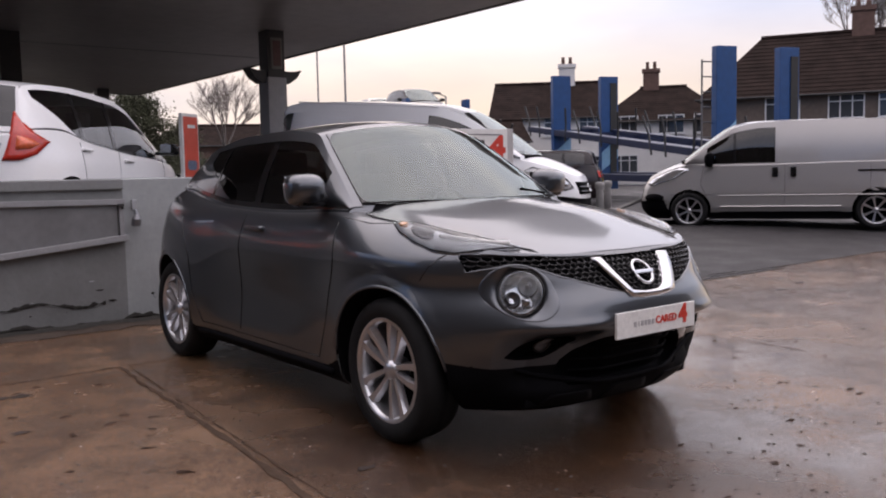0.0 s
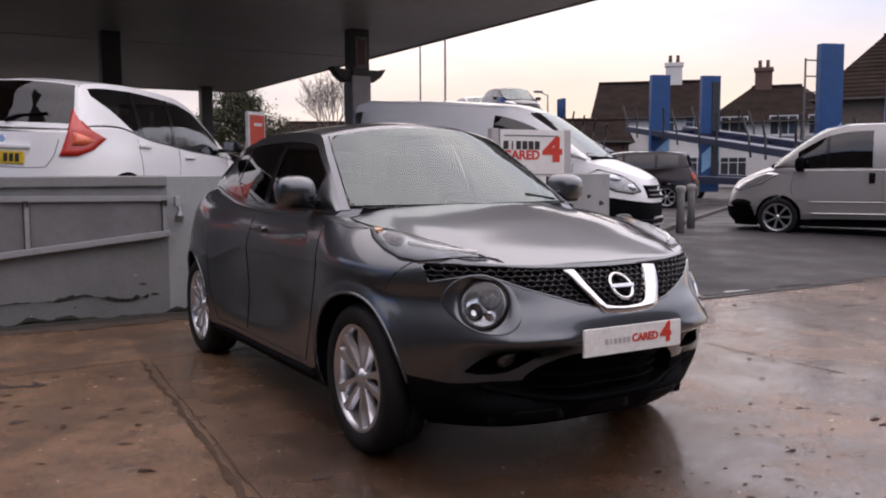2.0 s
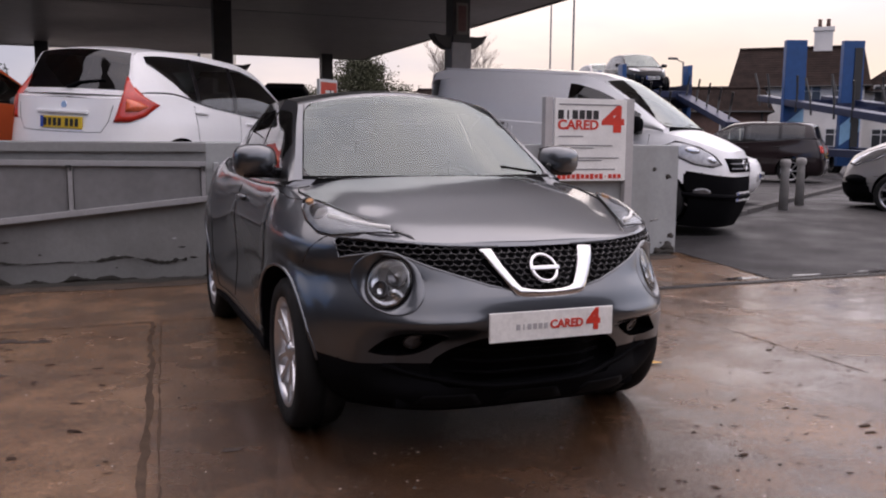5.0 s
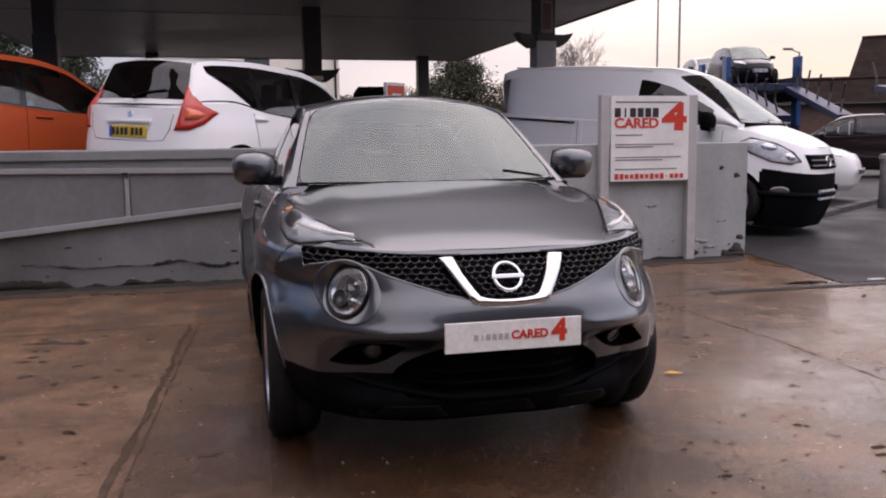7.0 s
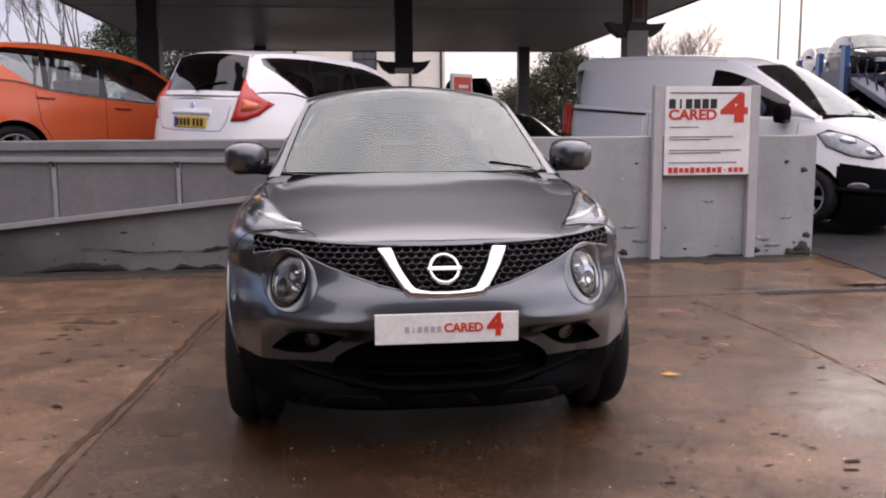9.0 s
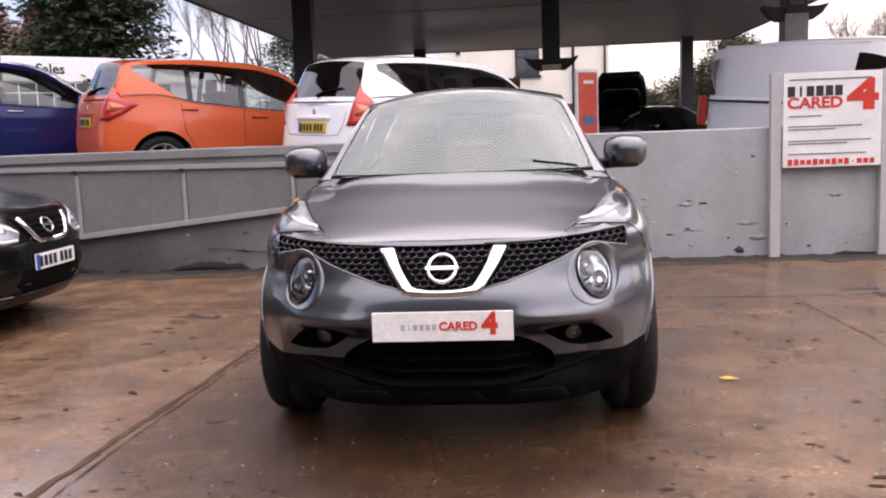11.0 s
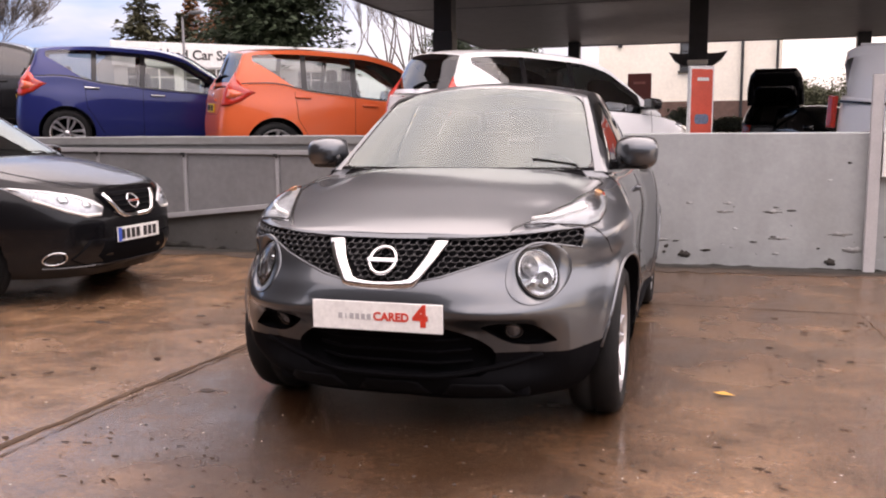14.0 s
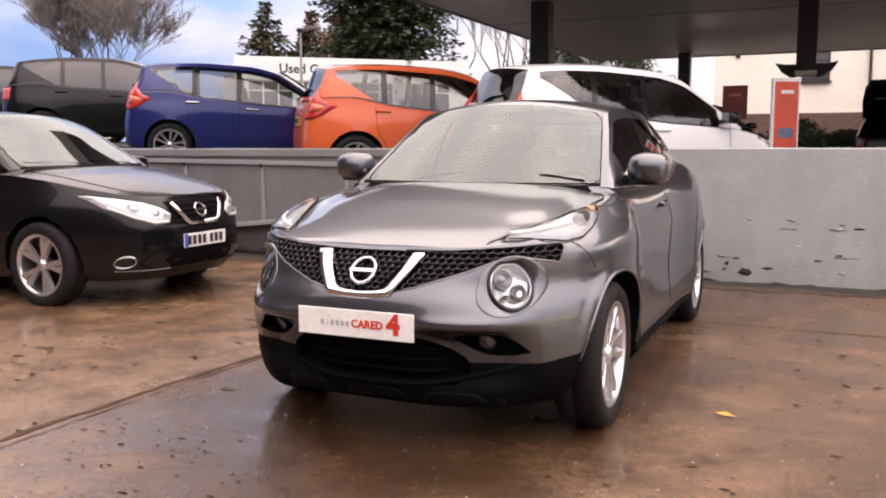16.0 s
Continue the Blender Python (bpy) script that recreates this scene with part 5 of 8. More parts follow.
def wall_frame():
    """Metal frame fixed on the wall: level top rail, posts, and a lower rail that falls."""
    root = thing("wall_frame", pose(0, 7.2, 0), "pale grey metal railing frame fixed on the wall", "railing")
    lowz = lambda x: 0.75 - 0.1 * (2.27 - x)
    topz = lambda x: 1.045 + 0.012 * (2.27 - x)
    for x in [2.27 - 1.05 * k for k in range(0, 14)]:
        part("post", boxes([(x - 0.018, -0.008, lowz(x), x + 0.018, 0.05, topz(x))], 0.006), M["railgrey"], root)
        part("clip", boxes([(x - 0.03, -0.03, topz(x) - 0.035, x + 0.015, -0.012, topz(x) - 0.015), (x - 0.002, -0.028, topz(x) - 0.06, x + 0.012, -0.012, topz(x) - 0.035)]), M["ink"], root)
    bm = bmesh.new()
    for za, h, d in ((topz, 0.045, 0.05),):
        a, b = (-11.4, za(-11.4)), (2.3, za(2.3))
        obox(bm, Matrix.Translation(((a[0] + b[0]) / 2, 0.01, (a[1] + b[1]) / 2)) @ pose(0, 0, 0, 0, math.degrees(math.atan2(a[1] - b[1], b[0] - a[0])), 0), 13.7, d, h, 0.006)
    part("top_rail", bm, M["railgrey"], root)
    bm = bmesh.new()
    a, b = (-5.0, lowz(-5.0)), (2.3, lowz(2.3))
    obox(bm, Matrix.Translation(((a[0] + b[0]) / 2, 0.01, (a[1] + b[1]) / 2)) @ pose(0, 0, 0, 0, -math.degrees(math.atan2(b[1] - a[1], b[0] - a[0])), 0), 7.35, 0.07, 0.05, 0.008)
    part("lower_rail", bm, M["railgrey"], root)
    for k in range(13):
        xa, xb = 2.27 - 1.05 * (k + 1), 2.27 - 1.05 * k
        pn = bmesh.new()
        pn.faces.new([pn.verts.new(p) for p in ((xa + 0.026, 0.015, lowz(xa) - 0.01), (xb - 0.026, 0.015, lowz(xb) - 0.01), (xb - 0.026, 0.015, topz(xb)), (xa + 0.026, 0.015, topz(xa)))])
        part("infill_panel", pn, M["panel"], root)
    # padlock bracket at the end
    part("bracket", boxes([(2.36, 0.0, 0.98, 2.4, 0.04, 1.06)], 0.006), M["galv"], root)
    part("padlock", tube([(2.38, -0.01, 0.98), (2.39, -0.015, 0.94), (2.385, -0.015, 0.9), (2.38, -0.01, 0.845)], [0.012, 0.02, 0.038, 0.036], 10), M["darkalloy"], root)


wall_frame()


def dealer_sign():
    root = thing("dealer_sign", pose(6.06, 7.2, 0), "white dealer sign board on two pale grey posts against the wall", "sign")
    for x in (-0.47, 0.47):
        part("post", boxes([(x - 0.045, -0.03, 0.06, x + 0.045, 0.045, 1.7)], 0.008), M["lightgrey"], root)
    bd = part("board", boxes([(-0.415, -0.045, 0.87, 0.415, -0.02, 1.69)], 0.004), M["wplate"], root, "white printed panel")
    f = lambda x, z: pose(x, -0.0475, z, 90)
    for k in range(6):
        part("word_bar", obox(bmesh.new(), f(-0.35 + k * 0.08, 1.53), 0.062 if k != 1 else 0.018, 0.088, 0.003), M["ink"], bd)
    lettering("CARED", 0.13, f(-0.15, 1.425) @ Matrix.Diagonal((1.12, 1, 1, 1)), M["redink"], bd, "", 0.03)
    lettering("4", 0.34, f(0.255, 1.475) @ Matrix.Diagonal((1.4, 1, 1, 1)), M["redink"], bd, "", 0.05)
    part("top_rule", obox(bmesh.new(), f(-0.02, 1.63), 0.7, 0.012, 0.003), M["greyink"], bd)
    for z, w in ((1.315, 0.28), (1.225, 0.62), (1.2, 0.4), (1.1, 0.7), (1.075, 0.5), (0.985, 0.66)):
        part("text_line", obox(bmesh.new(), f(-0.37 + w / 2, z), w, 0.01, 0.003), M["greyink"], bd)
    for k in range(14):
        h = 0.055 if k in (0, 1, 4, 7, 9) else 0.042
        part("web_bar", obox(bmesh.new(), f(-0.355 + k * 0.0535, 0.915), 0.04 if k != 10 else 0.012, h if k != 10 else 0.014, 0.003), M["redink"], bd)


dealer_sign()


# drain channel, slab joints and stains in the yard
def drain():
    bm = boxes([(5.9, 5.66, -0.05, 9.6, 5.78, 0.008)], 0.003)
    d = part("drain_channel", bm, M["dirt"])
    tagged(d, "narrow dark drainage channel across the yard", "drain", kind="structure")
    for k in range(60):
        x = 5.93 + k * 0.06
        part("drain_bar", boxes([(x, 5.67, 0.006, x + 0.03, 5.77, 0.013)]), M["column"], d)


drain()


def strip(name, pts, w, material, z=0.004, wob=0.012, label="", seed=1):
    """A thin uneven band along a line on the ground."""
    rnd = random.Random(seed)
    vs = []
    n = 60
    for i in range(n + 1):
        t = i / n * (len(pts) - 1)
        k = min(int(t), len(pts) - 2)
        a, b = Vector(pts[k]), Vector(pts[k + 1])
        p = a + (b - a) * (t - k)
        d = (b - a).normalized()
        s = Vector((-d.y, d.x))
        for e in (-1, 1):
            q = p + s * e * (w / 2 + rnd.uniform(-wob, wob))
            vs.append((q.x, q.y, lie(q.x, q.y) + z))
    fs = [(2 * i, 2 * i + 2, 2 * i + 3, 2 * i + 1) for i in range(n)]
    return tagged(link_mesh(name, vs, fs, material, smooth=False), label, "ground mark", kind="structure")


strip("slab_joint", [(1.44, 0.5), (1.5, 2.2), (1.66, 4.4), (1.74, 5.72)], 0.027, M["jointfill"], 0.004, 0.014, "dark tar-filled joint between concrete slabs", 2)
strip("joint_edge", [(1.56, 1.5), (1.6, 2.8), (1.72, 4.6), (1.8, 5.72)], 0.007, M["jointfill"], 0.004, 0.005, "second dark line beside the slab joint", 3)


def canopy():
    root = thing("canopy", pose(0, 0, 0), "large flat forecourt canopy with a glossy grey underside on columns", "canopy")
    x0, x1, y0, y1, z = -3.6, 10.95, 8.6, 32.0, 4.32
    part("canopy_deck", boxes([(x0, y0, z, x1, y1, z + 0.55)], 0.02), M["soffit"], root)
    rim = boxes([(x0 - 0.03, y0 - 0.03, z - 0.03, x0 + 0.03, y1 + 0.03, z + 0.6), (x1 - 0.03, y0 - 0.03, z - 0.03, x1 + 0.03, y1 + 0.03, z + 0.6), (x0 + 0.03, y1 - 0.03, z - 0.03, x1 - 0.03, y1 + 0.03, z + 0.6), (x0 + 0.03, y0 - 0.03, z - 0.03, x1 - 0.03, y0 + 0.03, z + 0.6)])
    part("fascia", rim, M["fascia"], root)
    for y in (10.9, 21.0):
        part("soffit_seam", boxes([(x0 + 0.05, y - 0.02, z - 0.008, x1 - 0.05, y + 0.02, z + 0.01)]), M["fascia"], root)
    for x, y, light, ct in ((8.7, 17.05, True, 3.33), (4.12, 19.8, True, 2.78), (-1.2, 18.0, False, 3.4), (9.2, 30.6, False, 2.9), (-0.1, 30.6, False, 2.9)):
        gz = ramp_z(x) if x < 7 else 0.2
        part("column", boxes([(x - 0.2, y - 0.2, ct, x + 0.2, y + 0.2, z)], 0.02), M["column"], root)
        if ct < 3 and light:
            gz = ct - 0.1
        part("column_casing", boxes([(x - 0.22, y - 0.22, gz, x + 0.22, y + 0.22, ct)], 0.02), (M["cream_clad"] if ct < 3 else M["lightgrey"]) if light else M["column"], root)
        if light:
            for s in (-1, 1):
                fl = bmesh.new()
                pts = [(0.2, 0.0), (0.2, 0.26), (0.42, 0.26), (0.62, 0.3), (0.5, 0.12), (0.32, 0.0)]
                a = [fl.verts.new((x + s * px, y - 0.16, ct - 0.12 + pz)) for px, pz in pts]
                b = [fl.verts.new((x + s * px, y + 0.16, ct - 0.12 + pz)) for px, pz in pts]
                fl.faces.new(a)
                fl.faces.new(b[::-1])
                for k in range(6):
                    fl.faces.new((a[k], b[k], b[(k + 1) % 6], a[(k + 1) % 6]))
                part("floodlight", fl, M["column"], root)
    sg = part("notice", boxes([(8.57, 16.82, 3.5, 8.83, 16.84, 4.15)], 0.004), M["fascia"], root, "narrow notice on the column")
    part("notice_panel", boxes([(8.61, 16.812, 3.56, 8.79, 16.822, 4.09)]), M["dullred"], sg)


canopy()


def totem():
    root = thing("totem_sign", pose(4.18, 10.57, ramp_z(4.18), 0, 0, 35), "slim red and white standing totem sign", "sign")
    part("totem_frame", boxes([(-0.175, -0.06, 0, 0.175, -0.01, 1.5)], 0.012), M["wplate"], root)
    f = part("totem_face", boxes([(-0.15, -0.066, 0.04, 0.15, -0.058, 1.46)]), M["redpanel"], root, "red printed face")
    part("picture", patch_free(rounded(0.2, 0.12, 0.04, 0, 0.86)), M["bluegrey"], f)
    part("heading_bar", boxes([(-0.07, -0.07, 1.32, 0.09, -0.066, 1.36)]), M["wplate"], f)
    for z, w in ((0.66, 0.12), (0.46, 0.2), (0.42, 0.2), (0.3, 0.16)):
        part("text_bar", boxes([(-w / 2, -0.07, z, w / 2, -0.066, z + 0.03)]), M["pinkish"], f)


def patch_free(outline, y=-0.071):
    bm = bmesh.new()
    bm.faces.new([bm.verts.new((a, y, b)) for a, b in outline])
    return bm


M["redpanel"] = mat("red_panel", (0.68, 0.085, 0.045), 0.4)
M["bluegrey"] = mat("blue_grey_print", (0.12, 0.16, 0.24), 0.4, var=0.5, scale=40)
M["pinkish"] = mat("pale_red_print", (0.6, 0.2, 0.16), 0.5)
totem()
M["paleredlamp"] = mat("pale_red_lamp", (0.75, 0.13, 0.05), 0.15, coat=0.8, var=0.25, scale=30)
# ---- other vehicles ----
FIVE_DOOR = dict(
    width=[(0.18, 0.76), (0.28, 0.82), (0.5, 0.84), (0.8, 0.835), (1.0, 0.81), (1.2, 0.79)],
    front=[(0.18, 0.16), (0.3, 0.05), (0.5, 0.0), (0.65, 0.03), (0.8, 0.12), (0.95, 0.3)],
    rear=[(0.2, 4.0), (0.35, 4.08), (0.55, 4.1), (0.8, 4.08), (1.0, 4.06), (1.2, 4.02)],
    top=[(0.2, 0.76), (0.5, 0.85), (0.9, 0.92), (1.3, 0.94), (2.2, 0.96), (3.0, 1.02), (3.5, 1.09), (3.9, 1.06), (4.1, 1.0)],
    zref=0.85, zb=0.2, yc=2.1, mf=2.7, mr=7.0,
    flares=[(0.82, 0.03, 0.4), (3.42, 0.035, 0.4)],
    axle_f=0.82, axle_r=3.42, wr=0.32, arch=0.37, track=0.745, wheel="twin",
    crown=[(0.2, 0.03), (1.2, 0.06)], bow=[(0.2, 0.0), (1.2, 0.2)],
    house=dict(rail=[(1.05, 0.72, 0.98), (1.3, 0.68, 1.13), (1.6, 0.64, 1.31), (1.9, 0.61, 1.47), (2.3, 0.6, 1.54), (2.9, 0.59, 1.55), (3.4, 0.58, 1.52), (3.78, 0.56, 1.46), (3.87, 0.61, 1.26), (3.95, 0.65, 1.05)], ws_top=1.9, roof_end=3.78, windows=[(1.4, 2.39, "sideglass"), (2.46, 3.04, "halfglass"), (3.11, 3.7, "halfglass")], rise=(3.2, 3.7, 0.72), t0=0.04, t1=0.89, ws_bow=(0.2, 0.12), roof_crown=0.055, back_kind="privacy", back_k=0.96, inset=0.03),
    mirror=(0.92, 1.38, 1.08, 0.22, 0.15), mirror_mat="gloss_black", handles=[(2.22, 0.9), (3.1, 0.96)],
    doors=[[(1.25, 1.0), (1.25, 0.6), (1.35, 0.3)], [(2.42, 0.99), (2.4, 0.3)], [(3.2, 1.02), (3.16, 0.7), (3.0, 0.45), (2.9, 0.3)], [(1.35, 0.3), (2.9, 0.3)]],
    hood_k=(-0.78, 0.78),
)


def build_hatchback(m, paintm, label, plate=True, q=FIVE_DOOR):
    root, sh, edge, hood, back, screen = vehicle(q, m, paintm, label, "car", "hatchback_car", "hatchbacks on the forecourt")
    for s in (1, -1):
        # tail lamp: climbs the rear corner and points forward along the flank
        def wrap(a, z, out):
            zz = min(z, sh.top(3.9) - 0.01)
            p = sh.at(1.0 - a, zz)
            f = max(0.0, z - zz)
            return (s * (p[0] + out * 0.8 - f * 0.42), p[1] + out * 0.7 - f * 0.55, z)
        o = [(0.152, 1.23), (0.178, 1.23), (0.21, 1.13), (0.27, 1.05), (0.345, 0.99), (0.27, 0.87), (0.18, 0.81), (0.085, 0.8), (0.11, 0.92), (0.14, 1.08)]
        tl = patch("tail_lamp", o, wrap, M["redlamp"], root, 0.014, 0.05, 4, "red tail lamp")
        o = [(0.16, 1.02), (0.24, 1.0), (0.29, 0.96), (0.23, 0.91), (0.15, 0.9)]
        patch("lamp_insert", o, wrap, M["paleredlamp"], tl, 0.022, 0.02, 1)
        o = [(0.4, 0.72), (0.6, 0.76), (0.72, 0.86), (0.68, 0.9), (0.55, 0.82)]
        hl = patch("headlamp", o if s > 0 else mirrored(o), sh.nose, M["reflector"], root, 0.006, 0.03, 3)
    if plate:
        number_plate(root, sh.tail, 0, 0.775, M["yplate"], 0.5, 0.11, turn=180)
        part("boot_handle", boxes([(-0.3, 4.05, 0.86, 0.3, 4.1, 0.89)], 0.008), paintm, root)
        seams([[sh.tail(x, z, 0.001) for x, z in ((-0.56, 0.95), (-0.53, 0.8), (-0.46, 0.7), (-0.3, 0.69), (0.0005, 0.69))], [sh.tail(x, z, 0.001) for x, z in ((0.0005, 0.69), (0.3, 0.69), (0.46, 0.7), (0.53, 0.8), (0.56, 0.95))]], root, 0.003)
        bd = part("badge", lathe([(0.0, 4.1), (0.035, 4.1), (0.04, 4.09)], 20, "Y"), M["chrome"], root)
        bd.location = (0, -0.03, 0.94)
        part("model_badge", boxes([(0.38, 4.03, 0.62, 0.52, 4.075, 0.65)], 0.004), M["chrome"], root)
    wy, wz = back(3.93, 0.0)[1], back(3.93, 0.0)[2]
    part("rear_wiper", tube([(0.0, wy + 0.02, wz), (-0.12, wy - 0.01, wz + 0.05), (-0.38, wy - 0.04, wz + 0.08)], [0.02, 0.014, 0.008], 6), M["plastic"], root)
    o = [(-0.55, 0.36), (0.55, 0.36), (0.5, 0.26), (-0.5, 0.26)]
    patch("rear_valance", o, sh.tail, M["plastic"], root, 0.006, 0.02, 3)
    o = [(-0.3, 0.72), (0.3, 0.72), (0.35, 0.62), (-0.35, 0.62)]
    patch("grille", o, sh.nose, M["plastic"], root, 0.005, 0.02, 3)
    return root


def from_tail(x, y, z, heading, length):
    """The pose of a vehicle whose tail's middle stands at (x, y), driving that many degrees from +y towards +x."""
    a = radians(heading)
    return pose(x + math.sin(a) * length, y + math.cos(a) * length, z, 0, 0, 180 - heading)


def on_ramp(x, y, heading, length):
    """The same, standing on the sloping forecourt."""
    a = radians(heading)
    c = (x + math.sin(a) * length / 2, y + math.cos(a) * length / 2)
    lean = Matrix.Rotation(math.atan(0.06), 4, "Y")
    return Matrix.Translation((*c, ramp_z(c[0]) - 0.08)) @ lean @ Matrix.Translation((-c[0], -c[1], 0)) @ from_tail(x, y, 0, heading, length)


build_hatchback(on_ramp(1.08, 8.44, 43, 4.1), M["white"], "white hatchback car parked at an angle on the forecourt")
build_hatchback(on_ramp(-1.9, 9.35, 50, 4.1), M["orange"], "bright orange hatchback car parked at an angle on the forecourt")
build_hatchback(on_ramp(-5.35, 9.85, 52, 4.1), M["blue"], "dark blue hatchback car parked at an angle on the forecourt", q=dict(FIVE_DOOR, chrome_handles=True))

BLACK_CAR = dict(
    width=[(0.18, 0.8), (0.3, 0.87), (0.5, 0.89), (0.8, 0.88), (1.0, 0.85), (1.25, 0.82)],
    front=[(0.18, 0.16), (0.3, 0.06), (0.45, 0.0), (0.6, 0.0), (0.72, 0.03), (0.85, 0.1), (1.0, 0.3)],
    rear=[(0.2, 4.28), (0.35, 4.36), (0.6, 4.38), (0.85, 4.34), (1.0, 4.3), (1.2, 4.2)],
    top=[(0.1, 0.86), (0.4, 0.945), (0.8, 1.02), (1.3, 1.06), (2.2, 1.07), (3.2, 1.12), (3.8, 1.17), (4.4, 1.15)],
    zref=0.86, zb=0.22, yc=2.2, mf=4.0, mr=4.5,
    flares=[(0.9, 0.04, 0.45), (3.55, 0.04, 0.45)],
    axle_f=0.92, axle_r=3.56, wr=0.345, arch=0.385, track=0.79, wheel="five",
    crown=[(0.1, 0.02), (1.2, 0.05)], bow=[(0.1, 0.0), (1.3, 0.2)],
    house=dict(rail=[(1.3, 0.75, 1.1), (1.6, 0.69, 1.28), (1.85, 0.64, 1.43), (2.1, 0.61, 1.53), (2.6, 0.6, 1.57), (3.2, 0.58, 1.55), (3.6, 0.56, 1.48), (3.8, 0.55, 1.43), (4.1, 0.62, 1.18)], ws_top=2.1, roof_end=3.8, windows=[(1.68, 2.4, "sideglass"), (2.48, 3.3, "privacy"), (3.36, 3.7, "privacy")], ws_bow=(0.14, 0.08), roof_crown=0.05),
    mirror=(0.96, 1.62, 1.12, 0.22, 0.15), handles=[(2.35, 0.95), (3.2, 0.98)],
    doors=[[(1.38, 1.0), (1.4, 0.6), (1.5, 0.3)], [(2.44, 1.0), (2.46, 0.3)], [(3.3, 1.05), (3.2, 0.7), (3.05, 0.3)], [(1.5, 0.3), (3.05, 0.3)]],
    hood_k=(-0.8, 0.8),
)


def build_black_crossover(m):
    root, sh, edge, hood, back, screen = vehicle(BLACK_CAR, m, M["black"], "glossy black crossover car parked beside the wall", "car", "crossover_car")
    nose = sh.nose
    o = [(-0.36, 0.84), (0.36, 0.84), (0.3, 0.74), (0.2, 0.66), (-0.2, 0.66), (-0.3, 0.74)]
    gr = patch("grille", o, nose, M["plastic"], root, 0.004, 0.02, 4)
    for k in range(4):
        part("grille_slat", tube([nose(x, 0.69 + 0.04 * k, 0.01) for x in span(-0.26, 0.26, 10)], 0.006, 5), M["gloss_black"], gr)
    for s in (1, -1):
        part("grille_trim", tube([nose(s * x, z, 0.014) for x, z in ((0.3, 0.83), (0.25, 0.76), (0.2, 0.685), (0.16, 0.66), (0.0005, 0.655))], [0.02, 0.021, 0.02, 0.018, 0.018], 8), M["chrome"], root, "chrome V-shaped grille trim", smooth=True)
        o = [(0.34, 0.735), (0.4, 0.79), (0.52, 0.838), (0.66, 0.875), (0.78, 0.9), (0.73, 0.8), (0.61, 0.71), (0.5, 0.668), (0.38, 0.675)]
        hl = patch("headlamp", o if s > 0 else mirrored(o), nose, M["bowl"], root, 0.006, 0.03, 4, "slim clear headlamp")
        part("running_strip", tube([nose(s * x, z, 0.016) for x, z in ((0.39, 0.688), (0.5, 0.684), (0.61, 0.727), (0.72, 0.81))], 0.011, 6), M["wplate"], hl)
        part("brow_strip", tube([nose(s * x, z, 0.014) for x, z in ((0.36, 0.74), (0.52, 0.82), (0.66, 0.868), (0.76, 0.893))], 0.007, 6), M["chrome"], hl)
        patch("lamp_cover", o if s > 0 else mirrored(o), nose, M["lens"], hl, 0.014, 0.0, 4, "", 0.012)
        for x, z in ((0.47, 0.762), (0.6, 0.805)):
            patch("projector", ellipse(s * x, z, 0.03, 0.028, 16), nose, M["reflector"], hl, 0.014, 0.02, 3, "", 0.008)
        patch("fog_lamp", ellipse(s * 0.67, 0.375, 0.04, 0.04, 20), nose, M["gloss_black"], root, 0.008, 0.02, 2)
        part("fog_ring", tube([nose(s * 0.67 + 0.047 * math.cos(t), 0.375 + 0.047 * math.sin(t), 0.012) for t in span(0, 2 * math.pi, 20)[:-1]], 0.007, 6, closed=True), M["chrome"], root, smooth=True)
        part("bumper_line", tube([nose(s * x, 0.3, 0.01) for x in span(0.0005, 0.7, 10)], 0.01, 6), M["gloss_black"], root)
    o = [(-0.5, 0.5), (0.5, 0.5), (0.6, 0.36), (0.45, 0.28), (-0.45, 0.28), (-0.6, 0.36)]
    patch("lower_intake", o, nose, M["plastic"], root, 0.004, 0.02, 3)
    number_plate(root, nose, 0, 0.515, M["wplate"], 0.52, 0.112)
    part("badge", tube([nose(0.06 * math.cos(t), 0.76 + 0.052 * math.sin(t), 0.018) for t in span(0, 2 * math.pi, 24)[:-1]], 0.009, 8, closed=True), M["chrome"], root, smooth=True)
    part("badge_bar", obox(bmesh.new(), pose(*nose(0, 0.76, 0.02), -15), 0.14, 0.012, 0.022, 0.004), M["chrome"], root)
    return root


build_black_crossover(pose(-0.06, 5.22, -0.015, 0, 0, 90))

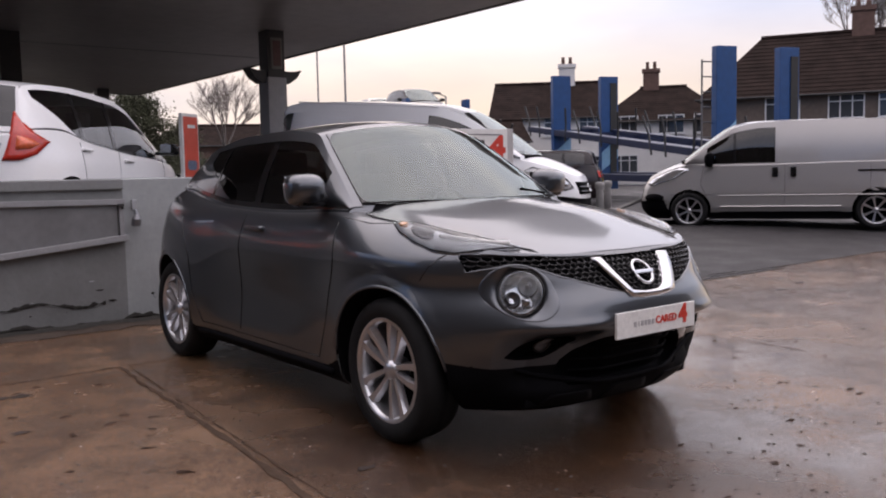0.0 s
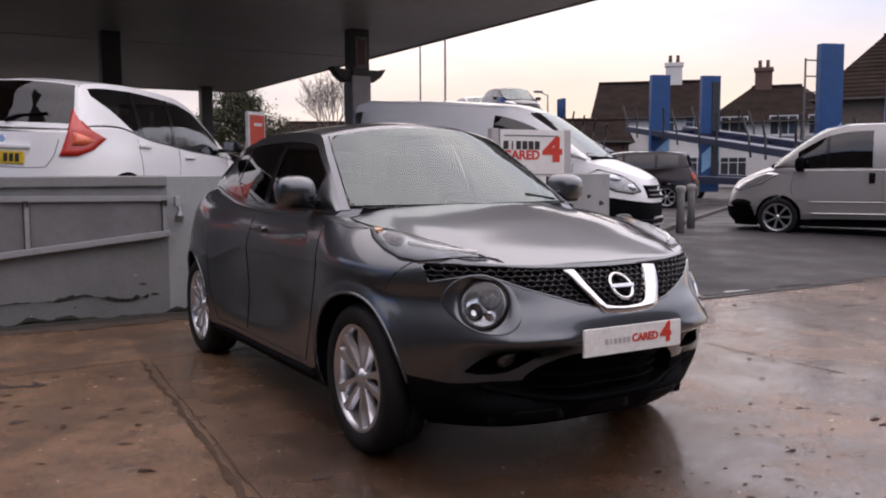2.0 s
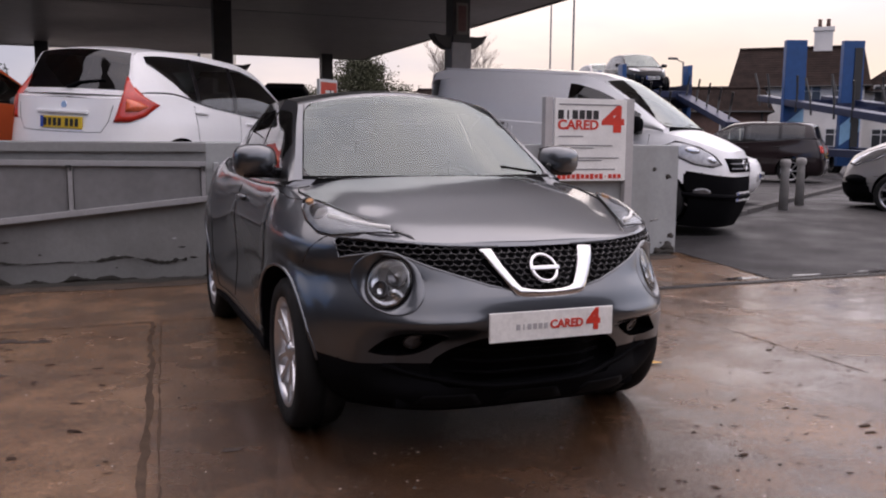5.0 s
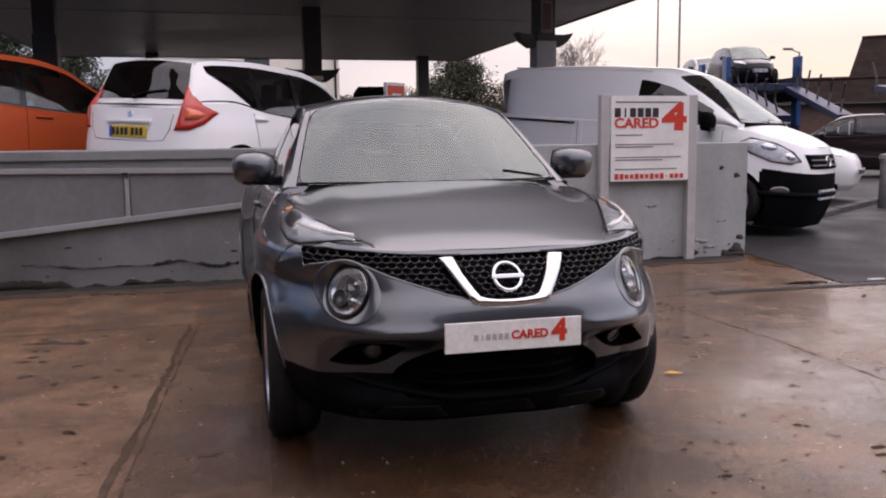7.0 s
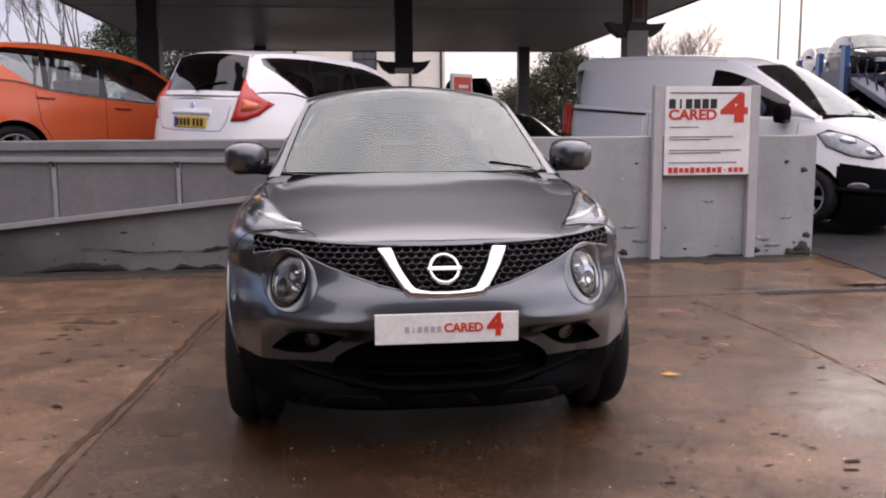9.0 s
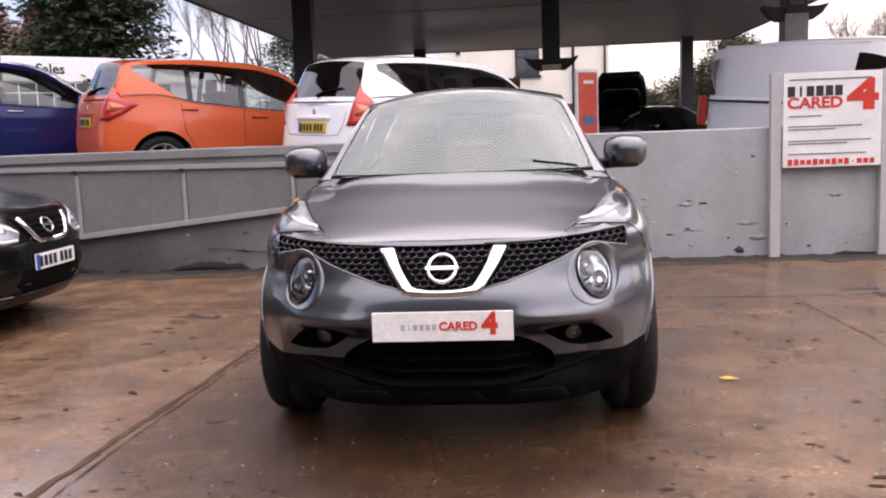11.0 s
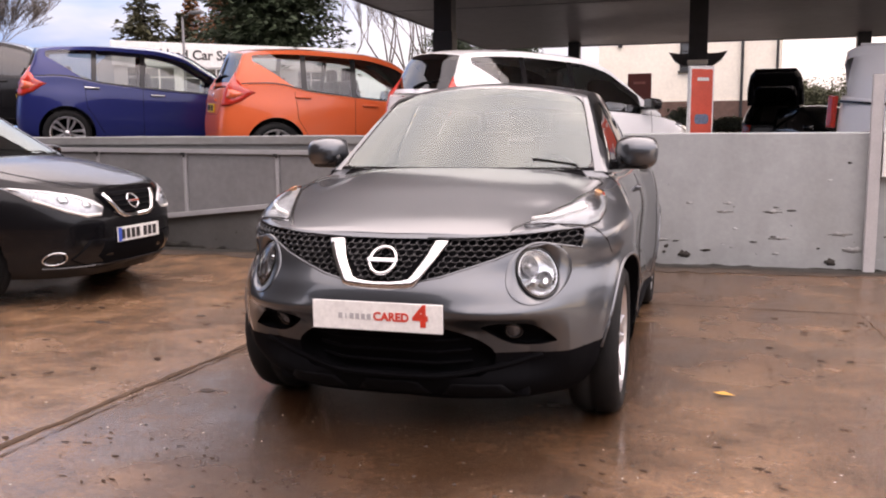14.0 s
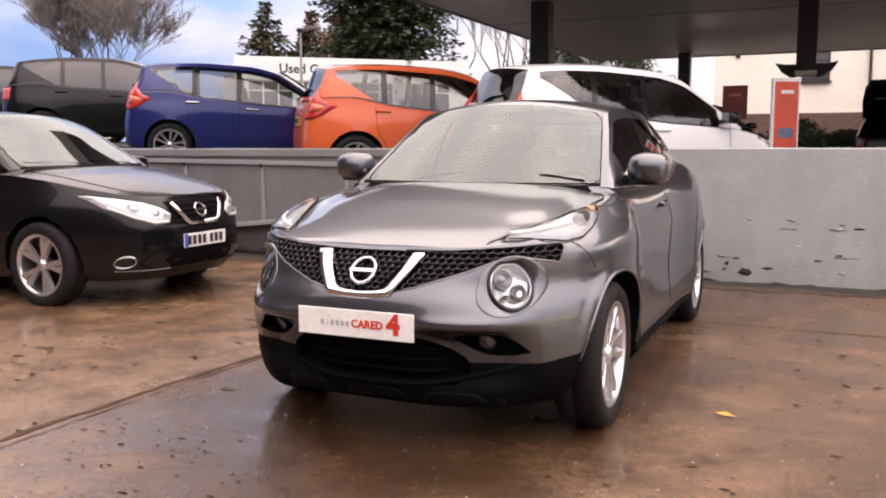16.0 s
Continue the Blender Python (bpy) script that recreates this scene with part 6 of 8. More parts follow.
VAN = dict(
    width=[(0.03, 0.78), (0.16, 0.81), (0.35, 0.84), (0.6, 0.85), (1.0, 0.85), (1.4, 0.835)],
    front=[(0.03, 0.12), (0.16, 0.06), (0.3, 0.02), (0.5, 0.0), (0.7, 0.015), (0.85, 0.06), (1.0, 0.14), (1.12, 0.3)],
    rear=[(0.2, 4.36), (0.5, 4.4), (0.8, 4.4), (1.0, 4.39), (1.4, 4.36)],
    top=[(0.1, 0.95), (0.35, 1.06), (0.6, 1.12), (0.9, 1.15), (1.3, 1.12), (4.4, 1.12)],
    zref=0.9, zb=0.03, yc=2.2, mf=3.6, mr=9.0, ns=150, nv=34,
    skirt=table([(0.0, 0.66), (0.25, 0.68), (0.5, 0.7), (0.56, 0.3), (4.4, 0.3)]),
    flares=[(0.78, 0.02, 0.4), (3.5, 0.01, 0.4)],
    axle_f=0.8, axle_r=3.52, wr=0.31, arch=0.36, track=0.745, wheel="steel", seats=True,
    crown=[(0.1, 0.02), (0.9, 0.06)], bow=[(0.1, 0.0), (0.9, 0.14)],
    house=dict(rail=[(0.82, 0.77, 1.18), (1.1, 0.745, 1.36), (1.4, 0.72, 1.54), (1.75, 0.7, 1.71), (2.1, 0.7, 1.79), (3.0, 0.7, 1.81), (4.0, 0.7, 1.77), (4.3, 0.72, 1.69), (4.38, 0.8, 1.16)], ws_top=1.75, roof_end=4.25, windows=[(1.12, 2.12, "privacy")], ws_bow=(0.15, 0.1), roof_crown=0.06, back_kind="paint", inset=0.012, bulge=0.035, strip="vanwhite", t0=0.03, t1=0.8, rear_bow=0.02, ws_kind="vanglass"),
    mirror=(0.95, 1.12, 1.2, 0.18, 0.24), mirror_mat="plastic", handles=[],
    doors=[[(0.98, 1.1), (0.98, 0.7), (1.1, 0.35)], [(1.98, 1.1), (2.0, 0.35)], [(2.95, 1.1), (2.95, 0.35)]],
)


def build_white_van(m):
    root, sh, edge, hood, back, screen = vehicle(VAN, m, M["vanwhite"], "white panel van with black front bumper", "van", "panel_van")
    nose = sh.nose
    part("bumper_step", tube([nose(x, 0.42, 0.004) for x in span(-0.78, 0.78, 24)], 0.03, 8), M["plastic"], root, "black plastic bumper", smooth=True)
    for s in (1, -1):
        o = [(0.52, 0.8), (0.57, 0.9), (0.66, 0.99), (0.75, 1.04), (0.785, 0.99), (0.775, 0.87), (0.71, 0.785), (0.61, 0.765)]
        hl = patch("headlamp", o if s > 0 else mirrored(o), nose, M["bowl"], root, 0.01, 0.03, 4, "clear headlamp")
        part("lamp_seal", tube([nose(s * a, b, 0.008) for a, b in o], 0.01, 6, closed=True), M["gloss_black"], hl, smooth=True)
        for x, z in ((0.6, 0.85), (0.7, 0.95)):
            patch("reflector_lobe", ellipse(s * x, z, 0.034, 0.04, 16), nose, M["reflector"], hl, 0.016, 0.02, 3, "", 0.006)
        patch("fog_lamp", ellipse(s * 0.66, 0.46, 0.05, 0.05, 16), nose, M["smoke"], root, 0.01, 0.02, 2)
        # pressed panels in the flank
        for y0, y1 in ((2.12, 2.88), (3.04, 4.2)):
            seams([[sh.flank(y, z, s, 0.001) for y, z in ((y0, 1.06), (y0, 0.6), (y0 + 0.08, 0.52), (y1 - 0.08, 0.52), (y1, 0.6), (y1, 1.06))]], root, 0.006, M["vanwhite"], "panel_press")
        part("door_rail", boxes([(s * 0.845, 3.0, 1.07, s * 0.862, 4.2, 1.1)], 0.004), M["gloss_black"], root)
        part("sill", tube([sh.flank(y, 0.28, s, 0.0) for y in span(1.2, 3.1, 6)], 0.03, 6), M["plastic"], root)
        h = sh.flank(2.15, 0.95, s, 0.012)
        part("slide_handle", boxes([(h[0] - 0.02, 2.08, 0.87, h[0] + 0.02, 2.16, 1.02)], 0.012), M["gloss_black"], root)
        part("roof_gutter", tube([(s * 0.705, y, 1.775) for y in span(2.0, 4.1, 6)], 0.012, 6), M["vanwhite"], root)
        part("tail_lamp", boxes([(s * 0.78, 4.3, 0.75, s * 0.852, 4.4, 1.15)], 0.02), M["redlamp"], root)
    o = [(-0.46, 0.88), (0.46, 0.88), (0.42, 0.72), (-0.42, 0.72)]
    patch("grille", o, nose, M["plastic"], root, 0.012, 0.02, 3)
    for z in (0.76, 0.82):
        part("grille_bar", tube([nose(x, z, 0.016) for x in span(-0.4, 0.4, 12)], 0.009, 6), M["darkalloy"], root)
    part("badge", tube([nose(0.06 * math.cos(t), 0.8 + 0.055 * math.sin(t), 0.025) for t in span(0, 2 * math.pi, 20)[:-1]], 0.01, 6, closed=True), M["chrome"], root, smooth=True)
    number_plate(root, nose, 0, 0.42, M["wplate"])


build_white_van(pose(8.85, 8.2, 0.19, 0, 0, 34) @ pose(0, 0, 0, 4.4))

SVAN = dict(VAN)
SVAN.update(
    width=[(0.22, 0.85), (0.4, 0.93), (0.7, 0.95), (1.1, 0.94), (1.5, 0.92)],
    front=[(0.22, 0.12), (0.35, 0.02), (0.5, 0.0), (0.7, 0.04), (0.9, 0.14), (1.1, 0.34)],
    rear=[(0.2, 4.74), (0.5, 4.78), (0.8, 4.78), (1.0, 4.77), (1.5, 4.74)],
    top=[(0.1, 0.9), (0.35, 1.05), (0.6, 1.13), (0.95, 1.17), (1.25, 1.14), (2.4, 1.14), (2.7, 1.16), (4.8, 1.16)],
    skirt=table([(0.0, 0.5), (0.5, 0.52), (0.56, 0.3), (4.8, 0.3)]), mf=3.2, yc=2.4, zb=0.17, axle_f=0.95, axle_r=4.05, wr=0.33, arch=0.38, track=0.83, flares=[(0.95, 0.02, 0.4), (4.05, 0.01, 0.4)],
    crown=[(0.1, 0.02), (0.9, 0.06)],
    house=dict(rail=[(0.88, 0.85, 1.22), (1.15, 0.82, 1.42), (1.45, 0.79, 1.64), (1.78, 0.77, 1.83), (2.2, 0.77, 1.9), (3.2, 0.77, 1.91), (4.4, 0.77, 1.88), (4.65, 0.8, 1.8), (4.76, 0.88, 1.24)], ws_top=1.78, roof_end=4.6, windows=[(1.26, 1.71, "privacy"), (1.76, 2.42, "privacy")], ws_bow=(0.16, 0.1), roof_crown=0.06, back_kind="paint", inset=0.012, bulge=0.03, strip="silver", t0=0.03, t1=0.86, rear_bow=0.02, ws_kind="vanglass"),
    mirror=(1.06, 1.32, 1.25, 0.2, 0.28), mirror_mat="plastic",
    doors=[[(1.2, 1.12), (1.15, 0.8), (1.35, 0.4)], [(2.58, 1.14), (2.58, 0.4)], [(3.95, 1.14), (3.95, 0.4)], [(0.6, 0.62), (2.0, 0.62), (4.6, 0.62)]],
)


def build_silver_van(m):
    root, sh, edge, hood, back, screen = vehicle(SVAN, m, M["silver"], "silver panel van parked at the roadside", "van", "panel_van")
    for s in (1, -1):
        for y in (2.42, 2.72):
            h = sh.flank(y, 1.0, s, 0.015)
            part("door_handle", boxes([(h[0] - 0.02, y - 0.05, 0.92, h[0] + 0.02, y + 0.05, 1.1)], 0.02), M["gloss_black"], root)
        o = [(0.45, 0.82), (0.62, 0.98), (0.78, 1.12), (0.84, 1.08), (0.8, 0.9), (0.62, 0.78)]
        patch("headlamp", o if s > 0 else mirrored(o), sh.nose, M["reflector"], root, 0.01, 0.03, 4, "clear headlamp")
        h = sh.flank(4.2, 1.02, s, 0.01)
        for z, r in ((0.6, 0.014), (0.4, 0.02), (0.3, 0.012)):
            part("side_moulding", tube([sh.flank(y, z, s, 0.004) for y in (span(1.5, 3.5, 8) if z < 0.5 else span(1.45, 4.6, 10))], r, 6), M["plastic"] if z < 0.35 else M["silver"], root)
        part("bumper_corner", tube([sh.flank(y, 0.56, s, -0.045) for y in span(0.14, 0.5, 5)], [0.05, 0.08, 0.09, 0.09, 0.08, 0.05], 10), M["plastic"], root, smooth=True)
        part("door_track", boxes([(h[0] - 0.012, 3.75, 1.0, h[0] + 0.012, 4.65, 1.03)], 0.004), M["gloss_black"], root)
    o = [(-0.85, 0.5), (0.85, 0.5), (0.8, 0.3), (0.6, 0.24), (-0.6, 0.24), (-0.8, 0.3)]
    patch("front_bumper", o, sh.nose, M["plastic"], root, 0.01, 0.02, 4)


SM = pose(0, 0, 0.12, 0, 0, 212)
SW = SM @ Vector((0.85, 0.95, 0))
build_silver_van(Matrix.Translation((13.4 - SW.x, 9.85 - SW.y, 0)) @ SM)
# ---- distant cars, transporter, houses, trees ----
def simple(q, m, paintm, label, name, category="car", rear=True, open_boot=False, roof=None):
    root, sh, edge, hood, back, screen = vehicle(q, m, paintm, label, category, name)
    for s in (1, -1):
        o = [(0.42, 0.75), (0.6, 0.8), (0.72, 0.88), (0.68, 0.92), (0.5, 0.84)]
        patch("headlamp", o if s > 0 else mirrored(o), sh.nose, M["reflector"], root, 0.008, 0.03, 3, "clear headlamp")
        o = [(0.52, 1.0), (0.72, 1.02), (0.74, 0.82), (0.56, 0.8)]
        patch("tail_lamp", o if s > 0 else mirrored(o), sh.tail, M["redlamp"], root, 0.01, 0.03, 3, "red tail lamp")
    number_plate(root, sh.tail, 0, 0.75, M["yplate"], turn=180)
    number_plate(root, sh.nose, 0, 0.5, M["wplate"])
    return root, sh


HATCH = dict(FIVE_DOOR)
HATCH.update(ns=60, nv=16, wheel="five", house=dict(FIVE_DOOR["house"], windows=[(1.4, 2.39, "privacy"), (2.46, 3.04, "privacy"), (3.11, 3.7, "privacy")]))
MPV = dict(BLACK_CAR)
MPV.update(ns=60, nv=16, mr=8.0, wheel="steel", house=dict(BLACK_CAR["house"], rail=[(1.15, 0.75, 1.06), (1.45, 0.71, 1.25), (1.75, 0.67, 1.44), (2.05, 0.64, 1.57), (2.6, 0.63, 1.62), (3.4, 0.62, 1.62), (3.85, 0.61, 1.58), (4.0, 0.6, 1.53), (4.15, 0.66, 1.16)], ws_top=2.05, roof_end=4.0, windows=[(1.6, 2.3, "sideglass"), (2.38, 3.2, "privacy"), (3.28, 3.85, "privacy")]))

# maroon people carrier and a small white car by the road, behind the bollards
simple(MPV, pose(16.9, 20.9, 0.2, 0, 0, -140), M["maroon"], "dark maroon people carrier parked behind the bollards", "people_carrier")
simple(HATCH, pose(12.2, 11.6, 0.2, 0, 0, 40), M["white"], "small white car parked beside the white van", "hatchback_car")
# black cars beyond the forecourt
simple(HATCH, from_tail(-8.6, 10.4, 1.22, 50, 4.1), M["black"], "black estate car parked on the forecourt", "estate_car")
simple(HATCH, from_tail(-12.0, 11.5, 1.3, 50, 4.1), M["black"], "black car at the far end of the forecourt", "hatchback_car")
simple(HATCH, pose(3.3, 17.4, 0.55, 0, 0, 40), M["black"], "black hatchback car under the canopy", "hatchback_car")
simple(HATCH, pose(8.0, 19.5, 0.2, 0, 0, 30), M["black"], "black hatchback car parked by the column", "hatchback_car")


def open_boot_car(m):
    root, sh = simple(HATCH, m, M["black"], "black hatchback car with its boot lid raised", "hatchback_car")
    hinge = pose(0, 3.78, 1.5, -34)
    o = [(-0.64, 0.0), (0.64, 0.0), (0.63, 0.45), (0.57, 0.75), (0.45, 0.92), (-0.45, 0.92), (-0.57, 0.75), (-0.63, 0.45)]
    lid = patch("boot_lid", o, lambda a, b, out: hinge @ Vector((a, out - 0.06 * (b / 0.9) ** 2, b)), M["black"], root, 0.05, 0.1, 5, "raised black boot lid", 0.04)
    patch("lid_window", [(a * 0.8, 0.1 + b * 0.5) for a, b in o], lambda a, b, out: hinge @ Vector((a, out - 0.06 * (b / 0.9) ** 2, b)), M["privacy"], lid, 0.1, 0.01, 3)
    for s in (-1, 1):
        part("gas_strut", tube([(s * 0.52, 3.95, 1.12), (s * 0.5, 4.2, 1.98)], 0.03, 6), M["plastic"], root)
    part("boot_floor", boxes([(-0.5, 3.4, 0.6, 0.5, 4.09, 0.66)], 0.01), M["seat"], root)
    part("boot_sill", boxes([(-0.45, 4.05, 0.72, 0.45, 4.11, 0.76)], 0.008), M["chrome"], root)
    return root


open_boot_car(from_tail(5.9, 21.6, 0.34, 8, 4.1))

M["darkblue"] = mat("transporter_blue", (0.012, 0.02, 0.055), 0.45, 0.2, var=0.3)
M["postblue"] = mat("post_blue", (0.0025, 0.058, 0.19), 0.4, var=0.15)
M["paleblue"] = mat("pale_blue", (0.2, 0.42, 0.62), 0.4)
M["polegrey"] = mat("grey_pole", (0.13, 0.13, 0.135), 0.5, 0.3, var=0.1)
M["rendwhite"] = mat("white_render", (0.68, 0.66, 0.63), 0.85, var=0.1, scale=1.2, bump=0.2, bscale=12)
M["cream"] = mat("cream_render", (0.86, 0.79, 0.67), 0.8, var=0.07, scale=0.8, bump=0.15, bscale=20)
M["rooftile"] = mat("brown_roof_tiles", (0.028, 0.0185, 0.0155), 0.9, var=0.45, scale=1.4, bump=0.5, bscale=8, spec=0.1)
M["darkwall"] = mat("dark_blocking_wall", (0.035, 0.03, 0.028), 0.8, var=0.3, scale=3, bump=0.4, bscale=14)
M["pebble"] = mat("brown_pebbledash", (0.13, 0.1, 0.082), 0.9, var=0.2, scale=5, bump=0.5, bscale=40)
M["brick"] = mat("brown_brick", (0.13, 0.075, 0.058), 0.85, var=0.25, scale=4, bump=0.4, bscale=14)
M["pane"] = mat("dark_pane", (0.05, 0.055, 0.06), 0.1, coat=0.5)
M["frame"] = mat("white_frame", (0.65, 0.65, 0.64), 0.5)
M["bark"] = mat("bark", (0.11, 0.095, 0.085), 0.9, var=0.3, scale=6, bump=0.6, bscale=20)
M["twig"] = mat("twig", (0.18, 0.16, 0.15), 0.9, var=0.3, scale=4)
M["conifer"] = mat("conifer_leaf", (0.028, 0.045, 0.02), 0.8, var=0.5, scale=2)
M["olive"] = mat("olive_brown_needles", (0.06, 0.06, 0.028), 0.8, var=0.5, scale=2)
M["variegated"] = mat("variegated_leaf", (0.06, 0.075, 0.03), 0.6, var=0.3, scale=3, col2=(0.45, 0.45, 0.3))
M["hedge"] = mat("hedge_leaf", (0.048, 0.052, 0.024), 0.8, var=0.5, scale=2)
M["russet"] = mat("russet_leaf", (0.2, 0.085, 0.035), 0.85, var=0.4, scale=2)
M["concrete"] = mat("bollard_concrete", (0.3, 0.29, 0.28), 0.85, var=0.2, scale=8, bump=0.4, bscale=60)


def transporter():
    """A car transporter: deck frames on paired uprights, a sloping ramp, a ladder, and cars on the upper deck."""
    root = thing("car_transporter", pose(20.4, 13.9, 0.2, 0, 0, -20.5), "dark blue car transporter with tall blue uprights", "truck")
    for y, w, tall in ((0.0, 0.62, 4.25), (10.2, 0.72, 4.6)):
        for x in (0.0, 2.0):
            up = part("upright", boxes([(x - w / 2, y - 0.12, 0.3, x + w / 2, y + 0.12, tall)], 0.02), M["postblue"], root, "tall blue upright")
            st = bmesh.new()
            vs = [st.verts.new(p) for p in ((x - w / 2 + 0.01, y - 0.126, 1.0), (x + w / 2 - 0.01, y - 0.126, 1.5), (x + w / 2 - 0.01, y - 0.126, 2.3), (x - w / 2 + 0.01, y - 0.126, 1.7))]
            st.faces.new(vs)
            part("pale_stripe", st, M["paleblue"], up)
    decks = ((-2.0, 1.15, 12.6, 2.75), (0.0, 0.7, 13.5, 0.9))
    for y0, z0, y1, z1 in decks:
        for x in (-0.1, 2.3):
            dk = bmesh.new()
            L = math.hypot(y1 - y0, z1 - z0)
            obox(dk, Matrix.Translation((x, (y0 + y1) / 2, (z0 + z1) / 2)) @ pose(0, 0, 0, math.degrees(math.atan2(z1 - z0, y1 - y0))), 0.5, L, 0.22, 0.02)
            part("deck_track", dk, M["darkblue"], root)
        for k in range(8):
            f = (k + 0.5) / 8
            part("cross_member", boxes([(0.1, y0 + (y1 - y0) * f - 0.06, z0 + (z1 - z0) * f - 0.1, 2.1, y0 + (y1 - y0) * f + 0.06, z0 + (z1 - z0) * f + 0.02)]), M["darkblue"], root)
    for k, y in enumerate((0.9, 2.3, 3.1, 5.2, 6.3, 7.9, 9.1, 11.4, 12.3)):
        for x in (-0.35, 2.55):
            z = 1.15 + (y + 2.0) * 0.1096
            part("strut", tube([(x, y, z - 0.25), (x + 0.03, y + 0.1 * (k % 3), z + 0.35), (x - 0.04, y + 0.28 * (k % 3) - 0.1, z + 0.95)], 0.035, 6), M["ink"], root)
    for y, w, tall in ((0.0, 0.62, 4.25), (10.2, 0.72, 4.6)):
        part("post_channel", boxes([(2.02, y - 0.15, 0.8, 2.02 + w * 0.38, y - 0.121, tall - 0.25)]), M["ink"], root)
    part("ladder_rail", tube([(-0.62, 0.1, 1.2), (-0.62, 0.1, 3.9)], 0.025, 6), M["polegrey"], root)
    for k in range(7):
        part("ladder_rung", tube([(-0.62, 0.1, 1.45 + 0.4 * k), (-0.3, 0.1, 1.45 + 0.4 * k)], 0.02, 6), M["polegrey"], root)
    for y in (0.8, 1.9, 11.5, 12.7):
        for x in (0.0, 2.2):
            wheel(root, x if x else -0.05, y, 0.42, "steel", 0.3)


transporter()
simple(HATCH, pose(20.8, 27.2, 3.15, 0, 0, -15), M["black"], "dark car carried on the transporter's upper deck", "hatchback_car")
simple(HATCH, pose(21.95, 31.5, 3.15, 0, 0, -15), M["silver"], "silver car carried on the transporter's upper deck", "hatchback_car")
simple(HATCH, pose(20.8, 27.2, 1.15, 0, 0, -15), M["black"], "dark car carried on the transporter's lower deck", "hatchback_car")
load = thing("loaded_trailer", pose(21.9, 31.4, 0.2, 0, 0, 75), "dark blue transporter trailer with an upper deck", "truck")
part("upper_deck", boxes([(-5.0, -1.2, 2.7, 5.0, 1.2, 2.95)], 0.03), M["darkblue"], load)
part("lower_deck", boxes([(-5.0, -1.2, 0.7, 5.0, 1.2, 0.95)], 0.03), M["darkblue"], load)
for y in (-0.95, 0.95):
    part("tail_ramp", obox(bmesh.new(), pose(-7.1, y, 2.2, 0, -14.5, 0), 4.5, 0.5, 0.2, 0.02), M["darkblue"], load)
    for k in range(5):
        part("ramp_strut", tube([(-8.9 + 0.9 * k, y, 1.75 + 0.23 * k), (-8.8 + 0.9 * k, y * 1.1, 2.25 + 0.23 * k), (-8.95 + 0.9 * k, y * 1.1, 2.7 + 0.2 * k)], 0.035, 6), M["ink"], load)
for y in (-1.22, 1.22):
    part("side_beam", boxes([(-5.0, y - 0.06, 2.35, 5.0, y + 0.06, 3.2)], 0.02), M["darkblue"], load)
    part("side_rail", boxes([(-5.0, y - 0.05, 0.75, 5.0, y + 0.05, 1.5)], 0.02), M["darkblue"], load)
for x in (-4.6, -1.5, 1.5, 4.6):
    for y in (-1.25, 1.25):
        part("upright", boxes([(x - 0.25, y - 0.08, 0.3, x + 0.25, y + 0.08, 3.9)], 0.02), M["postblue"], load)


def sash(root, m, w, h, cols=3, wood="frame"):
    """A window: frame, pane and glazing bars, facing local -y."""
    f = bmesh.new()
    t = 0.07
    outer = [(-w / 2, -h / 2), (w / 2, -h / 2), (w / 2, h / 2), (-w / 2, h / 2)]
    inner = [(a - math.copysign(t, a), b - math.copysign(t, b)) for a, b in outer]
    rings = [[f.verts.new((a, y, b)) for a, b in pts] for pts, y in ((outer, -0.06), (inner, -0.06), (inner, 0.04), (outer, 0.04))]
    for a, b in zip(rings, rings[1:] + rings[:1]):
        for k in range(4):
            f.faces.new((a[k], a[(k + 1) % 4], b[(k + 1) % 4], b[k]))
    o = part("window", f, M[wood], root)
    o.matrix_basis = m
    for k in range(1, cols):
        x = -w / 2 + w * k / cols
        part("glazing_bar", boxes([(x - 0.03, -0.05, -h / 2 + t, x + 0.03, 0.03, h / 2 - t)]), M[wood], o)
    part("transom", boxes([(-w / 2 + t, -0.045, h * 0.18, w / 2 - t, 0.025, h * 0.18 + 0.05)]), M[wood], o)
    g = part("pane", boxes([(-w / 2 + t, -0.01, -h / 2 + t, w / 2 - t, 0.01, h / 2 - t)]), M["pane"], o)
    sl = part("sill", boxes([(-w / 2 - 0.08, -0.14, -h / 2 - 0.08, w / 2 + 0.08, 0.02, -h / 2)]), M[wood], o)
    return o


